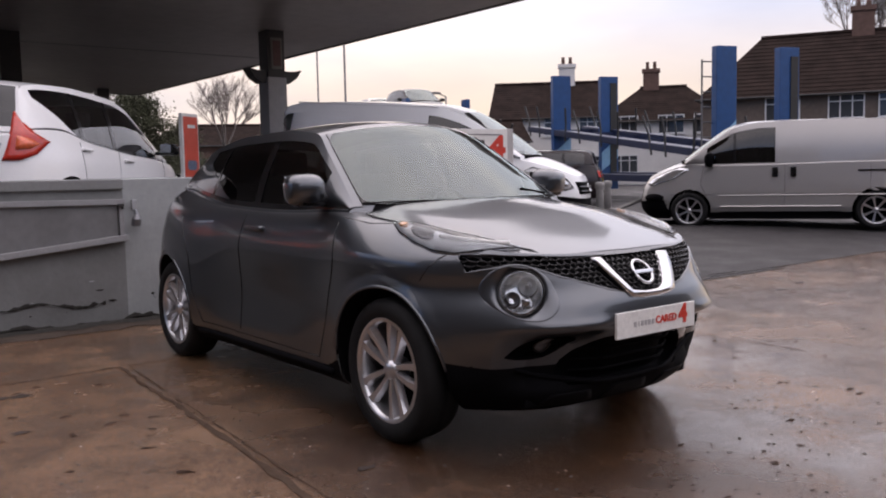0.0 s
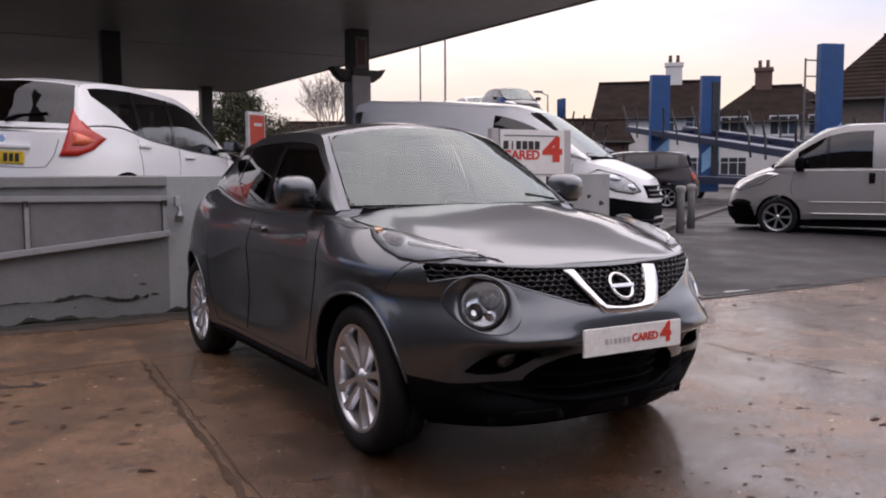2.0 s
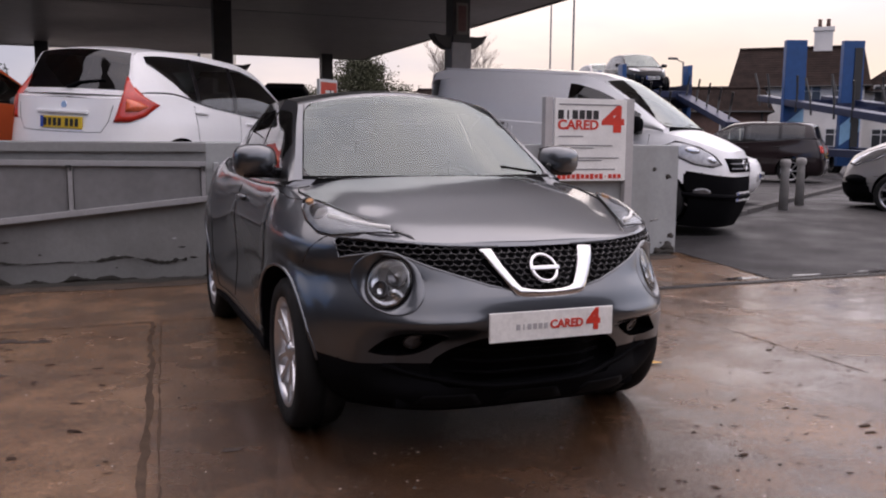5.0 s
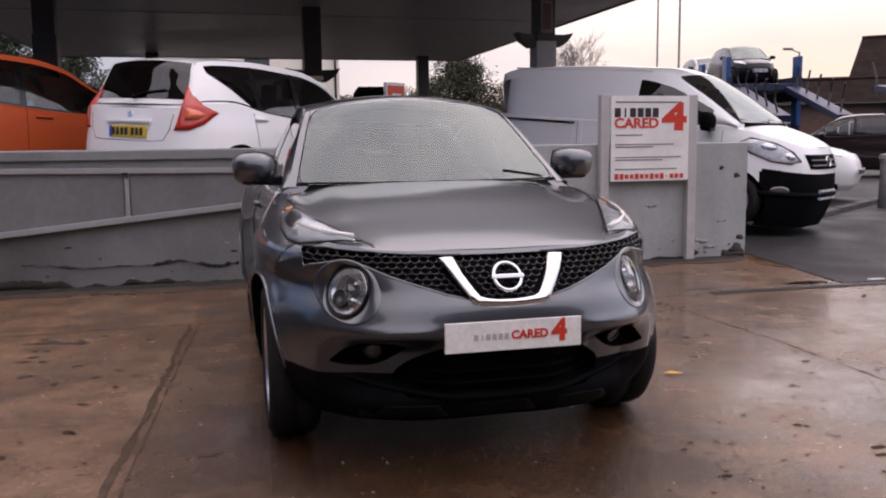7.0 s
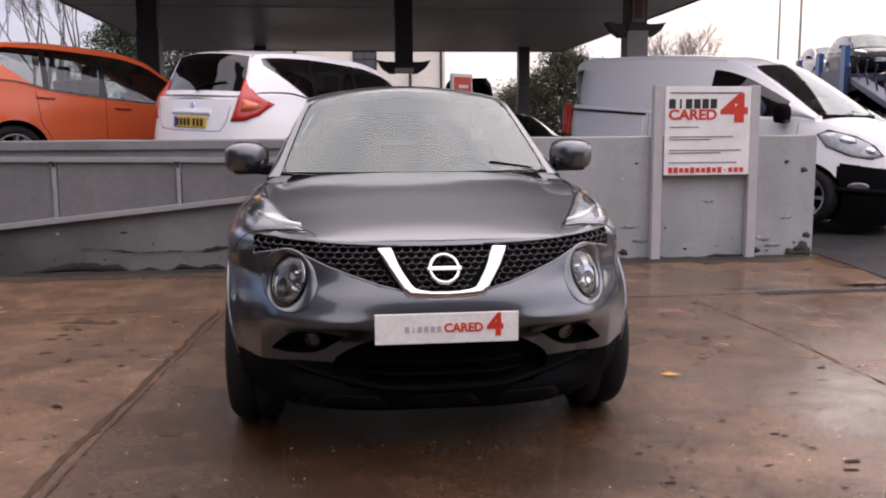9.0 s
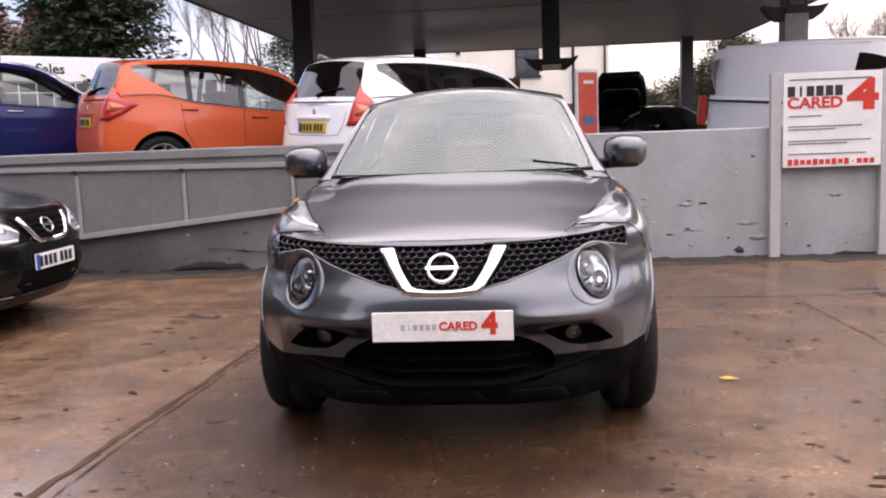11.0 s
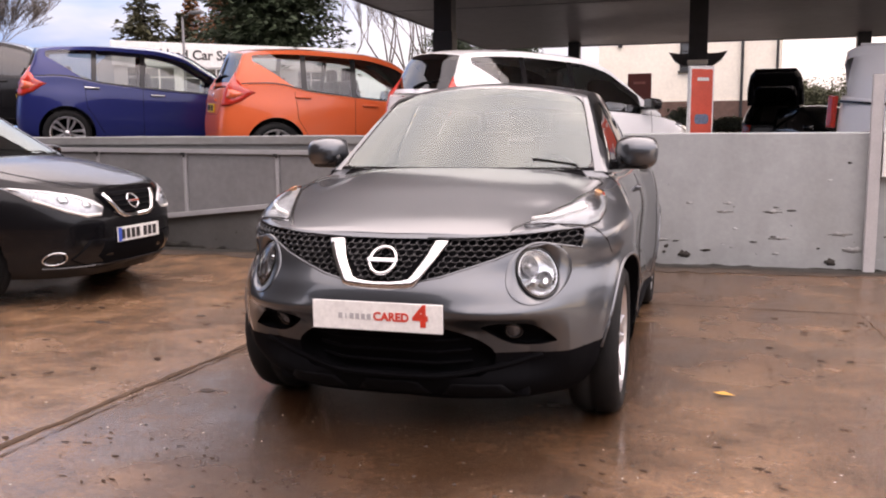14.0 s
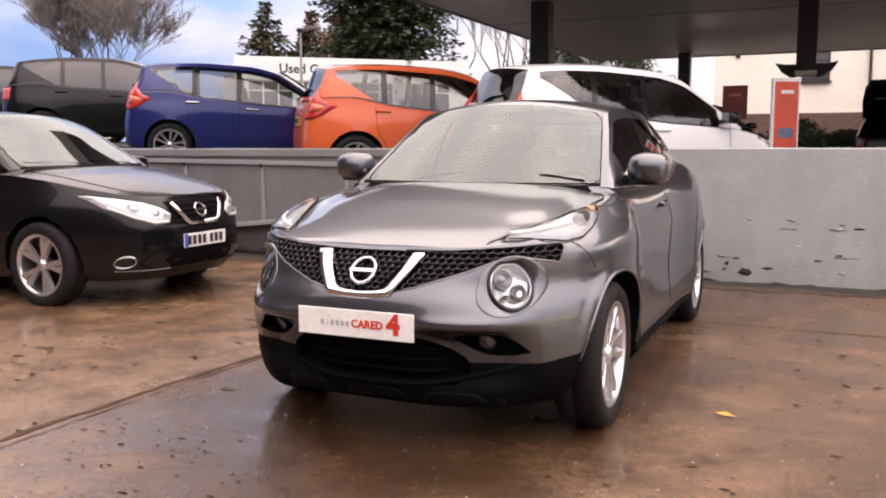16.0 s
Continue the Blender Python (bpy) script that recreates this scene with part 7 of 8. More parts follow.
def house(m, w, d, eaves, ridge, wallm, label, chimneys=(0.3,), hip=1.5, wins=((-2.5, 4.0), (0.5, 4.0), (2.8, 4.0), (-2.5, 1.4), (2.5, 1.4)), timber=False):
    """A two-storey house with a hipped or gabled tiled roof, chimneys and windows on its front (local -y)."""
    root = thing("house", m, label, "house", "houses across the road")
    part("wall", boxes([(-w / 2, 0, 0, w / 2, d, eaves)]), wallm, root)
    r = bmesh.new()
    o = 0.35
    b = [r.verts.new(p) for p in ((-w / 2 - o, -o, eaves - 0.1), (w / 2 + o, -o, eaves - 0.1), (w / 2 + o, d + o, eaves - 0.1), (-w / 2 - o, d + o, eaves - 0.1))]
    t = [r.verts.new((-w / 2 - o + hip, d / 2, ridge)), r.verts.new((w / 2 + o - hip, d / 2, ridge))]
    for f in ((b[0], b[1], t[1], t[0]), (b[2], b[3], t[0], t[1]), (b[1], b[2], t[1]), (b[3], b[0], t[0]), (b[3], b[2], b[1], b[0])):
        r.faces.new(f)
    rf = part("roof", r, M["rooftile"], root)
    n = 16
    for k in range(1, n):
        f = k / n
        part("tile_course", boxes([(-w / 2 - o + hip * f + 0.02, -o + (d / 2 + o) * f - 0.03, eaves - 0.1 + (ridge - eaves + 0.1) * f + 0.0, w / 2 + o - hip * f - 0.02, -o + (d / 2 + o) * f + 0.03, eaves - 0.1 + (ridge - eaves + 0.1) * f + 0.016)]), M["rooftile"], rf)
    part("ridge", tube([(-w / 2 - o + hip, d / 2, ridge + 0.02), (w / 2 + o - hip, d / 2, ridge + 0.02)], 0.12, 8), M["rooftile"], rf)
    part("gutter", tube([(-w / 2 - o, -o - 0.05, eaves - 0.08), (w / 2 + o, -o - 0.05, eaves - 0.08)], 0.06, 6), M["ink"], root)
    for c in chimneys:
        ch = part("chimney", boxes([(c * w - 0.55, d / 2 - 0.35, ridge - 1.0, c * w + 0.55, d / 2 + 0.35, ridge + 1.3), (c * w - 0.63, d / 2 - 0.43, ridge + 1.05, c * w + 0.63, d / 2 + 0.43, ridge + 1.3)]), M["rendwhite"] if wallm is M["rendwhite"] and 0 < c <= 0.2 else M["brick"], root)
        for px in (-0.25, 0.25):
            part("chimney_pot", lathe([(0.13, ridge + 1.3), (0.11, ridge + 1.75), (0.14, ridge + 1.8)], 10, "Z"), M["brick"], ch).location = (c * w + px, d / 2, 0)
    for x, z in wins:
        sash(root, pose(x, -0.02, z), 1.7, 1.25)
    if timber:
        for x in spaced(-w / 2 + 0.3, w / 2 - 0.3, 9):
            part("timber", boxes([(x - 0.09, -0.05, eaves - 2.4, x + 0.09, 0.02, eaves - 0.2)]), M["ink"], root)
        part("timber_rail", boxes([(-w / 2, -0.055, eaves - 2.6, w / 2, 0.02, eaves - 2.4)]), M["ink"], root)
    part("downpipe", tube([(w / 2 - 0.3, -0.08, 0), (w / 2 - 0.3, -0.08, eaves - 0.1)], 0.05, 6), M["ink"], root)
    return root


house(pose(41.4, 41.6, 0.2, 0, 0, -44), 7.4, 8, 4.6, 7.2, M["rendwhite"], "white rendered house with a dark brown tiled roof", (0.18,), 0.3)
house(pose(47.5, 37.0, 0.2, 0, 0, -52), 8.5, 8, 4.3, 6.8, M["rendwhite"], "white rendered semi-detached house with brown hipped roof", (-0.1,), 3.0)
house(pose(43.0, 22.8, 0.2, 0, 0, -62), 13, 8, 4.7, 8.2, M["pebble"], "brown pebbledash house with a dark tiled roof", (0.1, 0.42), 3.0)
house(pose(33.6, 40.6, 0.2, 0, 0, -38), 7.0, 6, 2.9, 4.3, M["brick"], "low brick house with a brown tiled roof", (), 0.4, wins=((-2.0, 1.6), (1.8, 1.6)))
house(pose(60.0, 30.0, 0.2, 0, 0, -60), 10, 8, 4.7, 7.6, M["rendwhite"], "pale house further along the road", (0.2,), 2.5)
house(pose(29.0, 58.0, 0.2, 0, 0, -25), 16, 8, 3.4, 5.0, M["brick"], "low brick building with a brown roof", (), 2.0, wins=((-5, 1.8), (0, 1.8), (5, 1.8)))


def cream_building():
    root = thing("cream_building", pose(0, 0, 0.2), "cream rendered building with a brown plinth behind the forecourt", "building")
    part("wall", boxes([(-0.5, 42.0, 0.0, 7.7, 50.0, 8.0)]), M["cream"], root)
    part("plinth", boxes([(-0.52, 41.94, 0.0, 7.72, 41.998, 2.35)]), M["brick"], root)
    sash(root, pose(3.82, 41.97, 4.4), 1.15, 1.3, 2, "ink")
    part("downpipe", tube([(6.0, 41.9, 0), (6.0, 41.9, 8)], 0.07, 6), M["ink"], root)
    part("downpipe", tube([(7.5, 41.9, 0), (7.5, 41.9, 8)], 0.06, 6), M["ink"], root)
    part("vent", boxes([(0.4, 41.9, 4.9, 0.6, 41.99, 5.1)]), M["ink"], root)


cream_building()


def sales_building():
    root = thing("sales_building", pose(-18.6, 35.9, 2.0, 0, 0, 43), "low white sales building with dark lettering", "building")
    part("wall", boxes([(-3.6, 0, -1.2, 8, 8, 2.9)]), M["rendwhite"], root)
    part("fascia_board", boxes([(-3.7, -0.15, 2.3, 8.1, 0.0, 3.4)], 0.02), M["wplate"], root)
    lettering("Used Car Sales", 0.62, pose(0.3, -0.16, 2.84, 90), M["ink"], root)
    for x in (-2, 0.6, 3, 6):
        sash(root, pose(x, -0.02, 1.5), 2.2, 1.6)


sales_building()


# ---- lamp posts, bollards, totem, trees ----
def lamp_post(x, y, h, arm=1.2, z=0.2, turn=0):
    root = thing("street_lamp", pose(x, y, z, 0, 0, turn), "tall grey street lamp", "street lamp", "street lamps")
    part("pole", tube([(0, 0, 0), (0, 0, 1.2), (0, 0, 1.21), (0, 0, h)], [0.11, 0.1, 0.07, 0.05], 10), M["polegrey"], root, smooth=True)
    part("arm", tube([(0, 0, h - 0.05), (arm * 0.6, 0, h + 0.15), (arm, 0, h + 0.18)], 0.035, 8), M["polegrey"], root, smooth=True)
    part("lantern", boxes([(arm - 0.1, -0.12, h + 0.1, arm + 0.5, 0.12, h + 0.24)], 0.04), M["polegrey"], root, smooth=True)


lamp_post(29.9, 52.0, 14.0, 1.3)
lamp_post(25.7, 41.7, 13.0, 1.3)
lamp_post(36.4, 46.3, 6.2, -1.0)
lamp_post(-17.3, 33.0, 5.3, 0.5, 0.9)


def bollard(x, y):
    root = thing("bollard", pose(x, y, lie(x, y)), "short grey concrete bollard at the kerb", "bollard", "bollards by the road")
    part("shaft", lathe([(0.0, 0), (0.075, 0), (0.066, 0.7), (0.066, 0.72)], 18, "Z"), M["concrete"], root, smooth=True)
    part("cap", lathe([(0.075, 0.7), (0.088, 0.74), (0.088, 0.79), (0.07, 0.82), (0.0, 0.83)], 18, "Z"), M["concrete"], root, smooth=True)


bollard(11.75, 10.55)
bollard(12.75, 11.25)
M["darkkerb"] = mat("wet_kerb", (0.07, 0.066, 0.064), 0.75, var=0.3, scale=5, bump=0.4, bscale=60)
kerb = thing("kerb", pose(0, 0, 0), "low concrete kerb at the roadside", "kerb", kind="structure")
for k in range(26):
    a = Vector((10.2, 9.85)) + Vector((0.82, 0.57)) * k * 0.92
    part("kerb_stone", obox(bmesh.new(), pose(a.x, a.y, lie(*a) + 0.03, 0, 0, 34.8), 0.9, 0.14, 0.1, 0.015), M["darkkerb"], kerb)


def branchy(x, y, z, h, seed, label, levels=5, spread=0.5, thick=0.16, twigs=3, name="bare_tree"):
    """A leafless tree: a tapered trunk, limbs and many fine twigs."""
    rnd = random.Random(seed)
    root = thing(name, pose(x, y, z), label, "tree")
    verts, faces, segs = [], [], []

    def grow(p, d, length, r, lev):
        q = p
        for k in range(3):
            d = (d + Vector((rnd.uniform(-1, 1), rnd.uniform(-1, 1), rnd.uniform(-0.4, 0.8))) * 0.13).normalized()
            n = q + d * length / 3
            segs.append((q, n, r * (1 - k * 0.12), r * (1 - (k + 1) * 0.12), lev))
            q = n
            if lev >= 2 and k < 2 and lev < levels:
                e = (d + Vector((rnd.uniform(-1, 1), rnd.uniform(-1, 1), rnd.uniform(-0.2, 0.7))) * spread * 1.3).normalized()
                grow(q, e, length * rnd.uniform(0.45, 0.65), r * 0.45, lev + 1)
        if lev < levels:
            for _ in range(twigs if lev else twigs + 2):
                e = (d + Vector((rnd.uniform(-1, 1), rnd.uniform(-1, 1), rnd.uniform(-0.1, 0.6))) * spread * 1.5).normalized()
                grow(q, e, length * rnd.uniform(0.55, 0.8), r * 0.55, lev + 1)

    grow(Vector((0, 0, 0)), Vector((0, 0, 1)), h * 0.34, thick, 0)
    for name_, test, material in (("trunk", lambda v: v < 2, M["bark"]), ("crown", lambda v: v >= 2, M["twig"])):
        vs, fs = [], []
        for a, b, r0, r1, lev in segs:
            if not test(lev):
                continue
            sides = 7 if lev < 2 else 3
            d = (b - a).normalized()
            u = d.cross(Vector((0.3, 0.5, 0.81))).normalized()
            w = d.cross(u)
            i = len(vs)
            for p, r in ((a, r0), (b, r1)):
                for k in range(sides):
                    t = 2 * math.pi * k / sides
                    vs.append(p + (u * math.cos(t) + w * math.sin(t)) * max(r, 0.008))
            for k in range(sides):
                fs.append((i + k, i + (k + 1) % sides, i + sides + (k + 1) % sides, i + sides + k))
        link_mesh(name_, vs, fs, material, root)
    return root


def leafy(x, y, z, h, rad, seed, label, leafm, shape="cone", n=9000, size=0.16, name="conifer_tree", category="tree"):
    """A crown of many small leaf sprays round a trunk, with an uneven outline and gaps."""
    rnd = random.Random(seed)
    root = thing(name, pose(x, y, z), label, category)
    part("trunk", tube([(0, 0, 0), (0.05, 0, h * 0.5), (0, 0.03, h * 0.92)], [rad * 0.09, rad * 0.06, 0.02], 8), M["bark"], root, smooth=True)
    lumps = []
    for _ in range(110):
        t = rnd.random() ** 0.8
        a = rnd.uniform(0, 2 * math.pi)
        if shape == "cone":
            zz = h * (0.06 + 0.92 * t)
            rr = rad * (1 - t) ** 0.8 * rnd.uniform(0.4, 1.0) + 0.1
        else:
            zz = h * (0.15 + 0.8 * t)
            rr = rad * math.sin(math.pi * (0.15 + 0.8 * t)) * rnd.uniform(0.2, 1.0)
        lumps.append((rr * math.cos(a), rr * math.sin(a), zz, rad * rnd.uniform(0.14, 0.32)))
    vs, fs = [], []
    for _ in range(n):
        lx, ly, lz, lr = lumps[rnd.randrange(len(lumps))]
        near = lambda w: max(-1.5 * w, min(1.5 * w, rnd.gauss(0, w)))
        p = Vector((lx, ly, lz)) + Vector((near(1), near(1), near(0.7))) * lr * 0.6
        u = Vector((rnd.uniform(-1, 1), rnd.uniform(-1, 1), rnd.uniform(-0.6, 0.4))).normalized() * size * rnd.uniform(0.5, 1.3)
        w = u.cross(Vector((rnd.uniform(-1, 1), rnd.uniform(-1, 1), rnd.uniform(-1, 1)))).normalized() * size * 0.4
        i = len(vs)
        vs += [p - w * 0.5, p + u * 0.5 - w, p + u, p + u * 0.5 + w]
        fs.append((i, i + 1, i + 2, i + 3))
    link_mesh("crown", vs, fs, leafm, root, smooth=False)
    return root


branchy(20.5, 46.0, 0.2, 7.6, 4, "bare winter tree behind the canopy", 5, 0.5, 0.1, 2)
branchy(33.0, 74.0, 0.2, 11, 11, "bare winter tree beside the houses", 5, 0.5)
branchy(63.0, 33.5, 0.2, 18, 9, "tall bare winter tree behind the brick house", 6, 0.5, 0.2)
for k, (x, y, h) in enumerate(((-25.8, 27.0, 8.6), (-26.6, 31.0, 9.2), (-24.4, 28.6, 7.2), (-31, 26, 10))):
    branchy(x, y, 0.9, h, 20 + k, "large bare winter tree with dense twigs", 6, 0.52, 0.075, 3)
for k, (x, y, h) in enumerate(((-15.6, 47.0, 11), (-13.6, 48.5, 12), (-12.0, 48.0, 11), (-10.2, 47.0, 12), (-8.0, 48.0, 12), (-5.8, 49.0, 12))):
    branchy(x, y, 0.5, h, 40 + k, "slender bare birch tree", 5, 0.3, 0.11, 2)


def conifer(x, y, z, h, rad, seed, label, leafm, step=0.3, name="conifer_tree"):
    """An evergreen with whorls of drooping branches clothed in short sprays."""
    rnd = random.Random(seed)
    root = thing(name, pose(x, y, z), label, "tree")
    part("trunk", tube([(0, 0, 0), (0.05, 0, h * 0.5), (0, 0.03, h * 0.97)], [rad * 0.07, rad * 0.05, 0.02], 8), M["bark"], root, smooth=True)
    vs, fs = [], []
    zz = h * 0.06
    while zz < h:
        t = zz / h
        reach = rad * min(1.0, 2.6 * (1 - t)) * (0.55 + 0.45 * (1 - t)) * rnd.uniform(0.8, 1.1) + 0.12
        for k in range(int(9 + 11 * (1 - t))):
            a = rnd.uniform(0, 2 * math.pi)
            far = reach * rnd.uniform(0.65, 1.12)
            lift = rnd.uniform(-0.35, 0.25)
            n = max(4, int(far * 9))
            for i in range(n):
                s = (i + rnd.random()) / n
                p = Vector((math.cos(a) * far * s, math.sin(a) * far * s, zz + lift * far * s * s + rnd.uniform(-0.12, 0.12)))
                for _ in range(2):
                    b = a + rnd.uniform(-1.2, 1.2)
                    u = Vector((math.cos(b), math.sin(b), rnd.uniform(-0.7, 0.35))) * rnd.uniform(0.2, 0.42)
                    w = Vector((-math.sin(b), math.cos(b), rnd.uniform(-0.8, 0.8))).normalized() * rnd.uniform(0.06, 0.13)
                    m = len(vs)
                    vs += [p, p + u * 0.5 - w, p + u, p + u * 0.5 + w]
                    fs.append((m, m + 1, m + 2, m + 3))
        zz += step * rnd.uniform(0.7, 1.2)
    link_mesh("crown", vs, fs, leafm, root, smooth=False)
    return root


conifer(-17.6, 41.5, 0.5, 17, 4.2, 1, "tall dark green conifer", M["conifer"], 0.17)
conifer(-25.2, 41.5, 0.5, 8.8, 3.0, 2, "dark green pointed conifer tree", M["olive"])
conifer(-24.0, 43.5, 0.5, 7.4, 2.0, 8, "small pointed green and brown conifer", M["olive"])
conifer(-24.7, 45.5, 0.5, 8.9, 2.0, 3, "russet brown pointed garden tree", M["russet"], 0.3, "russet_tree")
leafy(-22.6, 46.0, 0.5, 8.8, 2.6, 5, "russet and brown leaved tree", M["russet"], "round", 30000, 0.13, "russet_tree")
leafy(-6.2, 38.0, 0.4, 6.2, 2.6, 6, "dark green ivy-covered shrub", M["conifer"], "round", 30000, 0.1, "shrub", "shrub")
leafy(-3.8, 40.0, 0.4, 5.0, 2.2, 7, "dark green evergreen garden shrub", M["conifer"], "round", 24000, 0.1, "shrub", "shrub")
for k, (x, y, h, r) in enumerate(((11.5, 42.0, 3.3, 3.2), (12.4, 37.0, 4.7, 2.5), (8.2, 44.0, 3.2, 2.6), (17.5, 46.0, 2.7, 2.4), (9.0, 40.0, 2.6, 2.0))):
    leafy(x, y, 0.2, h, r, 60 + k, "dense evergreen hedge tree", M["hedge"], "round", 28000, 0.1, "hedge", "hedge")
leafy(53.4, 34.0, 0.2, 8.6, 1.7, 72, "dark evergreen tree behind the brick house", M["conifer"], "round", 14000, 0.22)
leafy(5.0, 24.0, 0.4, 1.15, 0.85, 73, "low variegated shrub bed", M["variegated"], "round", 5000, 0.1, "shrub", "shrub")
leafy(3.9, 24.2, 0.45, 1.35, 0.9, 74, "low variegated shrub bed", M["variegated"], "round", 5000, 0.1, "shrub", "shrub")

M["dullboard"] = mat("dark_red_board", (0.26, 0.055, 0.04), 0.5, var=0.1)
small = thing("small_red_sign", pose(3.18, 15.0, ramp_z(3.18)), "small dark red standing notice", "sign")
part("board", boxes([(-0.2, -0.03, 1.08, 0.2, 0.03, 1.64)], 0.01), M["dullboard"], small)
part("stand", boxes([(-0.03, -0.02, 0.0, 0.03, 0.02, 1.08)]), M["galv"], small)
part("text_bar", boxes([(-0.1, -0.034, 1.46, 0.1, -0.03, 1.5)]), M["pinkish"], small)

# small litter in the yard
leaf = link_mesh("fallen_leaf", [(0, 0, 0.006), (0.05, 0.02, 0.015), (0.11, 0.0, 0.008), (0.05, -0.028, 0.01)], [(0, 1, 2, 3)], mat("yellow_leaf", (0.55, 0.3, 0.06), 0.6))
leaf.matrix_world = pose(4.3, 3.6, 0, 0, 0, -20)
tagged(leaf, "single yellow fallen leaf on wet concrete", "leaf")


def far_side():
    """Unseen dark walls added behind the way walked and west, to block sky light."""
    w = part("shade_wall_behind", boxes([(-30, -9.3, 0, 2.5, -9, 6.0), (2.5, -9.3, 0, 30, -9, 5.4)]), M["darkwall"])
    tagged(part("shade_wall_west", boxes([(-9.8, -8.99, 0, -9.5, 6.2, 12.0)]), M["darkwall"]), "unseen dark wall added to block sky light from the west", "wall", kind="structure")
    tagged(w, "unseen dark wall added to block sky light from behind", "wall", kind="structure")


far_side()


def grit():
    """Small stones and specks strewn over the yard."""
    rnd = random.Random(8)
    for name, material, n, lo, hi in (("grit", M["dirt"], 5200, 0.003, 0.011), ("pale_grit", M["concrete"], 2400, 0.002, 0.006)):
        vs, fs = [], []
        for _ in range(n):
            x, y = rnd.uniform(-3.5, 9), 7.1 - 6.6 * rnd.random() ** 0.8
            if 2.2 < x < 3.9 and 2.8 < y < 6.4:
                continue
            r = lo + (hi - lo) * rnd.random() ** 3
            a0 = rnd.uniform(0, 6.28)
            i = len(vs)
            z = lie(x, y)
            for k in range(5):
                a = a0 + k * 1.2566
                q = r * rnd.uniform(0.6, 1.3)
                vs.append((x + q * math.cos(a), y + q * math.sin(a), z + 0.001))
            vs.append((x, y, z + r * 0.6))
            fs += [(i + k, i + (k + 1) % 5, i + 5) for k in range(5)]
        tagged(link_mesh(name, vs, fs, material, smooth=False), "small dark stones and specks scattered on concrete", "grit", kind="stuff")


grit()


def blotch(x, y, r, seed, material, label, n=36, squash=0.5, z=0.003, name="stain"):
    """A flat patch with a ragged outline."""
    vs, fs = [], []
    vs.append((x, y, lie(x, y) + z))
    for k in range(n):
        a = 2 * math.pi * k / n
        q = r * (0.65 + 0.55 * noise.noise((math.cos(a) * 1.7 + seed, math.sin(a) * 1.7, seed)) + 0.25 * noise.noise((math.cos(a) * 6, math.sin(a) * 6, seed)))
        px, py = x + q * math.cos(a), y + q * squash * math.sin(a)
        vs.append((px, py, lie(px, py) + z))
    fs = [(0, 1 + k, 1 + (k + 1) % n) for k in range(n)]
    return tagged(link_mesh(name, vs, fs, material, smooth=False), label, "stain", kind="structure")


M["puddle"] = mat("puddle_water", (0.03, 0.027, 0.025), 0.03, var=0.1, spec=0.7)
M["oil"] = mat("oil_stain", (0.035, 0.023, 0.018), 0.7, var=0.4, scale=8, rvar=0.15)
for k, (x, y, r) in enumerate(((0.86, 5.41, 0.13), (0.96, 5.36, 0.08), (1.07, 5.34, 0.12), (0.9, 4.55, 0.08), (0.35, 4.2, 0.09), (-0.3, 3.9, 0.1), (0.2, 3.3, 0.08), (1.9, 3.0, 0.07), (7.9, 4.7, 0.12), (8.5, 4.85, 0.09))):
    blotch(x, y, r, 3.1 * k + 1, M["oil"], "dark oily stain on the concrete")
for k, (x, y, r, q) in enumerate(((6.9, 5.9, 0.35, 0.2), (7.7, 5.86, 0.3, 0.16), (8.6, 5.85, 0.35, 0.18), (5.9, 5.9, 0.25, 0.14))):
    blotch(x, y, r, 5.7 * k + 2, M["puddle"], "shallow puddle beside the drain", 36, q, 0.009, "puddle")


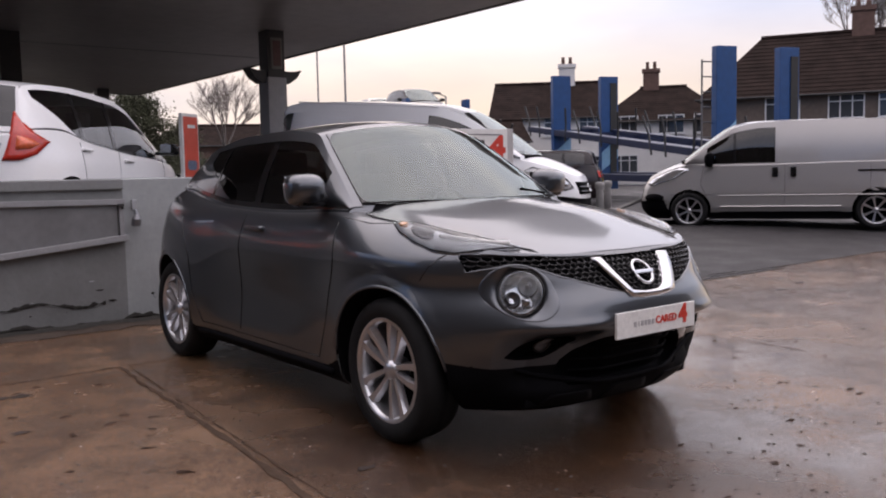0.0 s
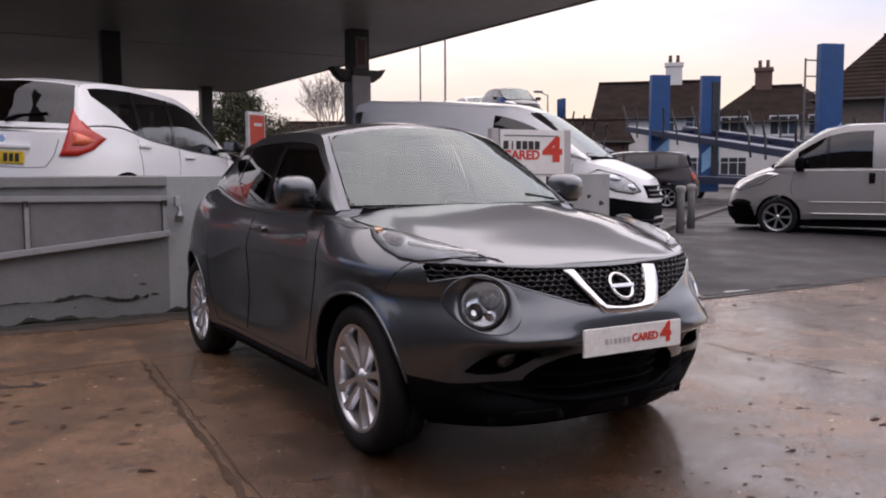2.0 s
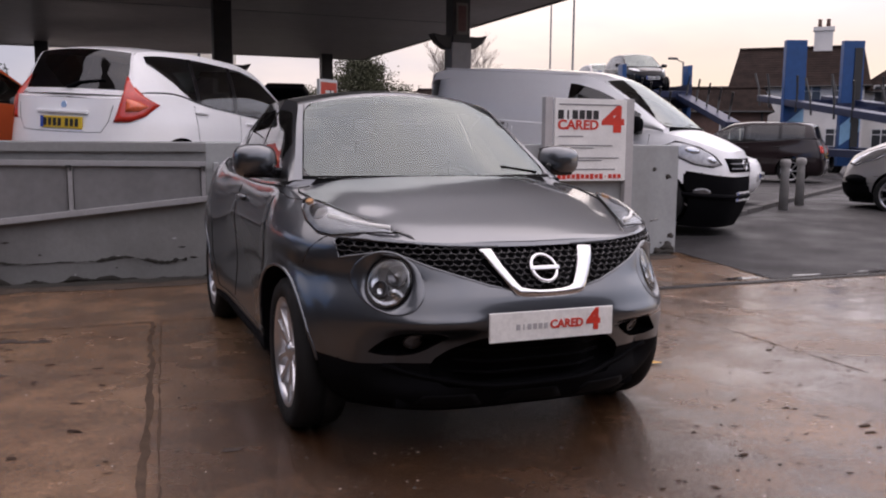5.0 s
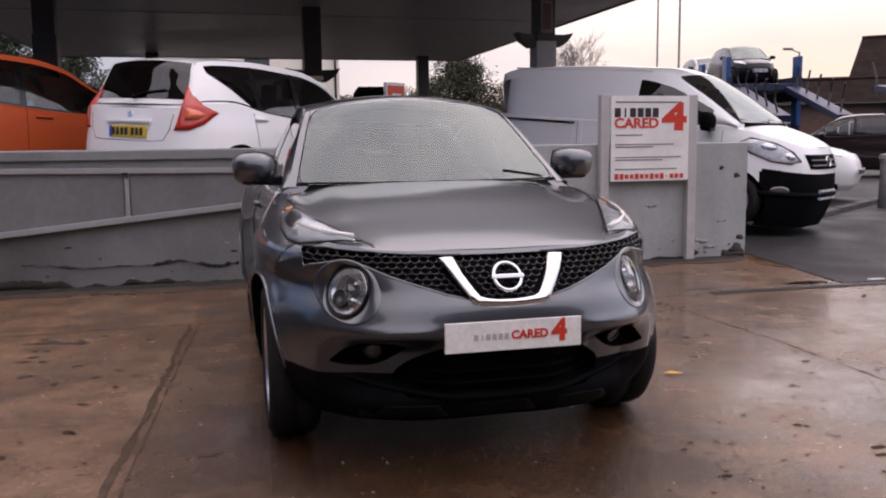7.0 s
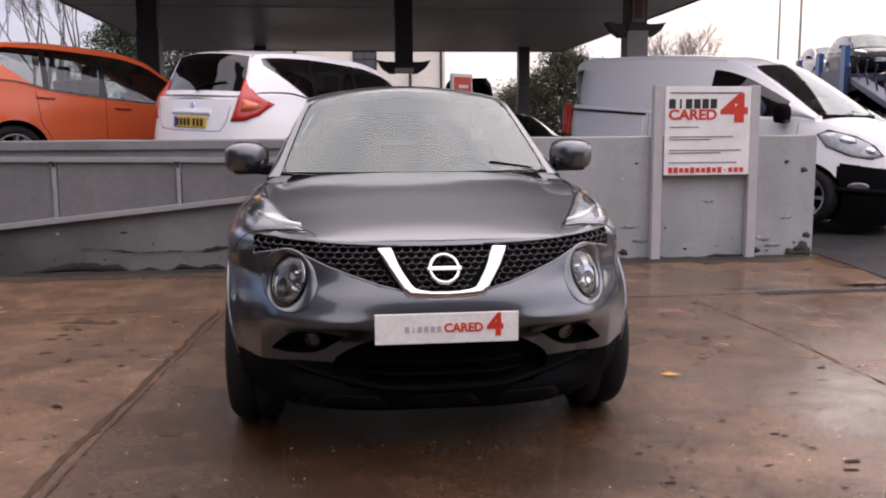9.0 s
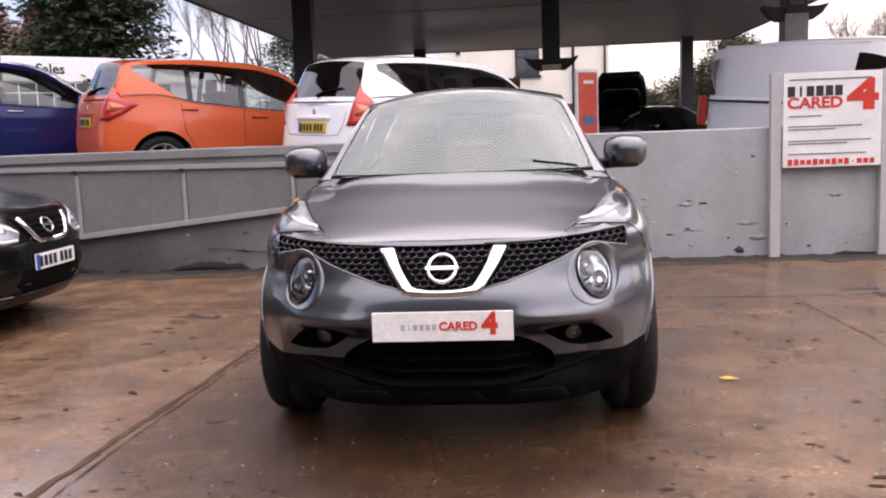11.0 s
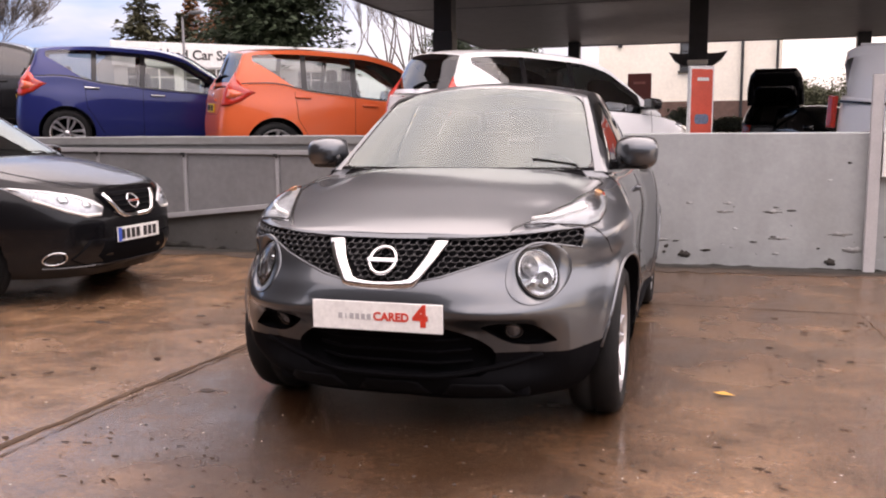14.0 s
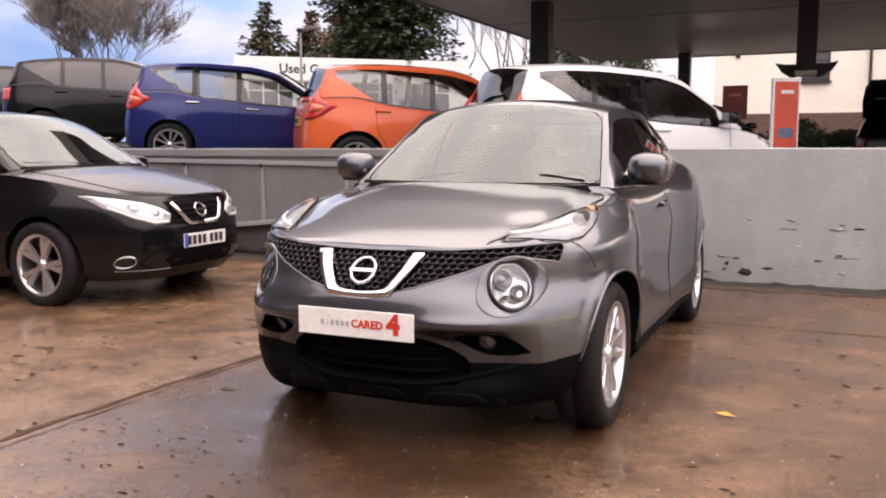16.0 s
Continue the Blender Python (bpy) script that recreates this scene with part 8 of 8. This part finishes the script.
def pits():
    """Small worn holes in the concrete, dark and a little elongated."""
    rnd = random.Random(21)
    vs, fs = [], []
    zones = ((300, (-1.6, 1.5), (1.0, 5.6), 0.01, 0.03), (1300, (1.7, 7.0), (0.0, 2.6), 0.004, 0.016), (420, (4.2, 8.0), (2.0, 5.5), 0.005, 0.022), (120, (-2.5, 1.4), (0.3, 3.0), 0.008, 0.024))
    for n, (x0, x1), (y0, y1), lo, hi in zones:
        for k in range(n):
            x, y = rnd.uniform(x0, x1), rnd.uniform(y0, y1)
            if noise.noise((x * 1.3, y * 1.3, 4.0)) < -0.12:
                continue
            r, turn, sq = lo + (hi - lo) * rnd.random() ** 2.2, rnd.uniform(-0.5, 0.5) - 0.3, rnd.uniform(0.35, 0.8)
            base = len(vs)
            for i in range(9):
                a, q = 2 * math.pi * i / 9, r * rnd.uniform(0.6, 1.35)
                u, v = q * math.cos(a) * 1.4, q * sq * math.sin(a)
                px, py = x + u * math.cos(turn) - v * math.sin(turn), y + u * math.sin(turn) + v * math.cos(turn)
                vs.append((px, py, lie(px, py) + 0.0035))
            fs.append(tuple(range(base, base + 9)))
    tagged(link_mesh("pits", vs, fs, M["pit"], smooth=False), "small dark worn pits in the wet concrete", "pits", kind="stuff")


M["pit"] = mat("wet_pit", (0.042, 0.027, 0.02), 0.9, var=0.3, scale=20, spec=0.1)
pits()
M["damp"] = mat("damp_dirt", (0.062, 0.046, 0.036), 0.75, var=0.4, scale=9, bump=0.4, bscale=60, spec=0.25)
strip("wall_foot_dirt", [(-6.0, 7.06), (0.0, 7.05), (2.6, 7.08), (4.5, 7.12), (7.1, 7.15)], 0.34, M["damp"], 0.003, 0.07, "damp brown dirt washed against the foot of the wall", 10)
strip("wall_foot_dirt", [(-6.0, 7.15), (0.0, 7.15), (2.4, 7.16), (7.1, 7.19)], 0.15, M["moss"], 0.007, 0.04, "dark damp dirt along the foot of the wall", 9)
strip("slab_crack", [(1.72, 5.72), (0.6, 5.68), (-0.4, 5.75), (-2.0, 5.74)], 0.014, M["jointfill"], 0.004, 0.007, "thin crack across the concrete", 5)
strip("slab_crack", [(1.8, 5.72), (3.0, 5.74), (4.03, 5.735), (5.31, 5.71), (5.9, 5.72)], 0.012, M["jointfill"], 0.004, 0.005, "thin crack across the concrete", 6)
strip("slab_joint", [(5.3, 5.7), (5.33, 5.0), (5.37, 4.3), (5.36, 3.0)], 0.009, M["jointfill"], 0.004, 0.005, "worn dark joint between two concrete slabs", 7)
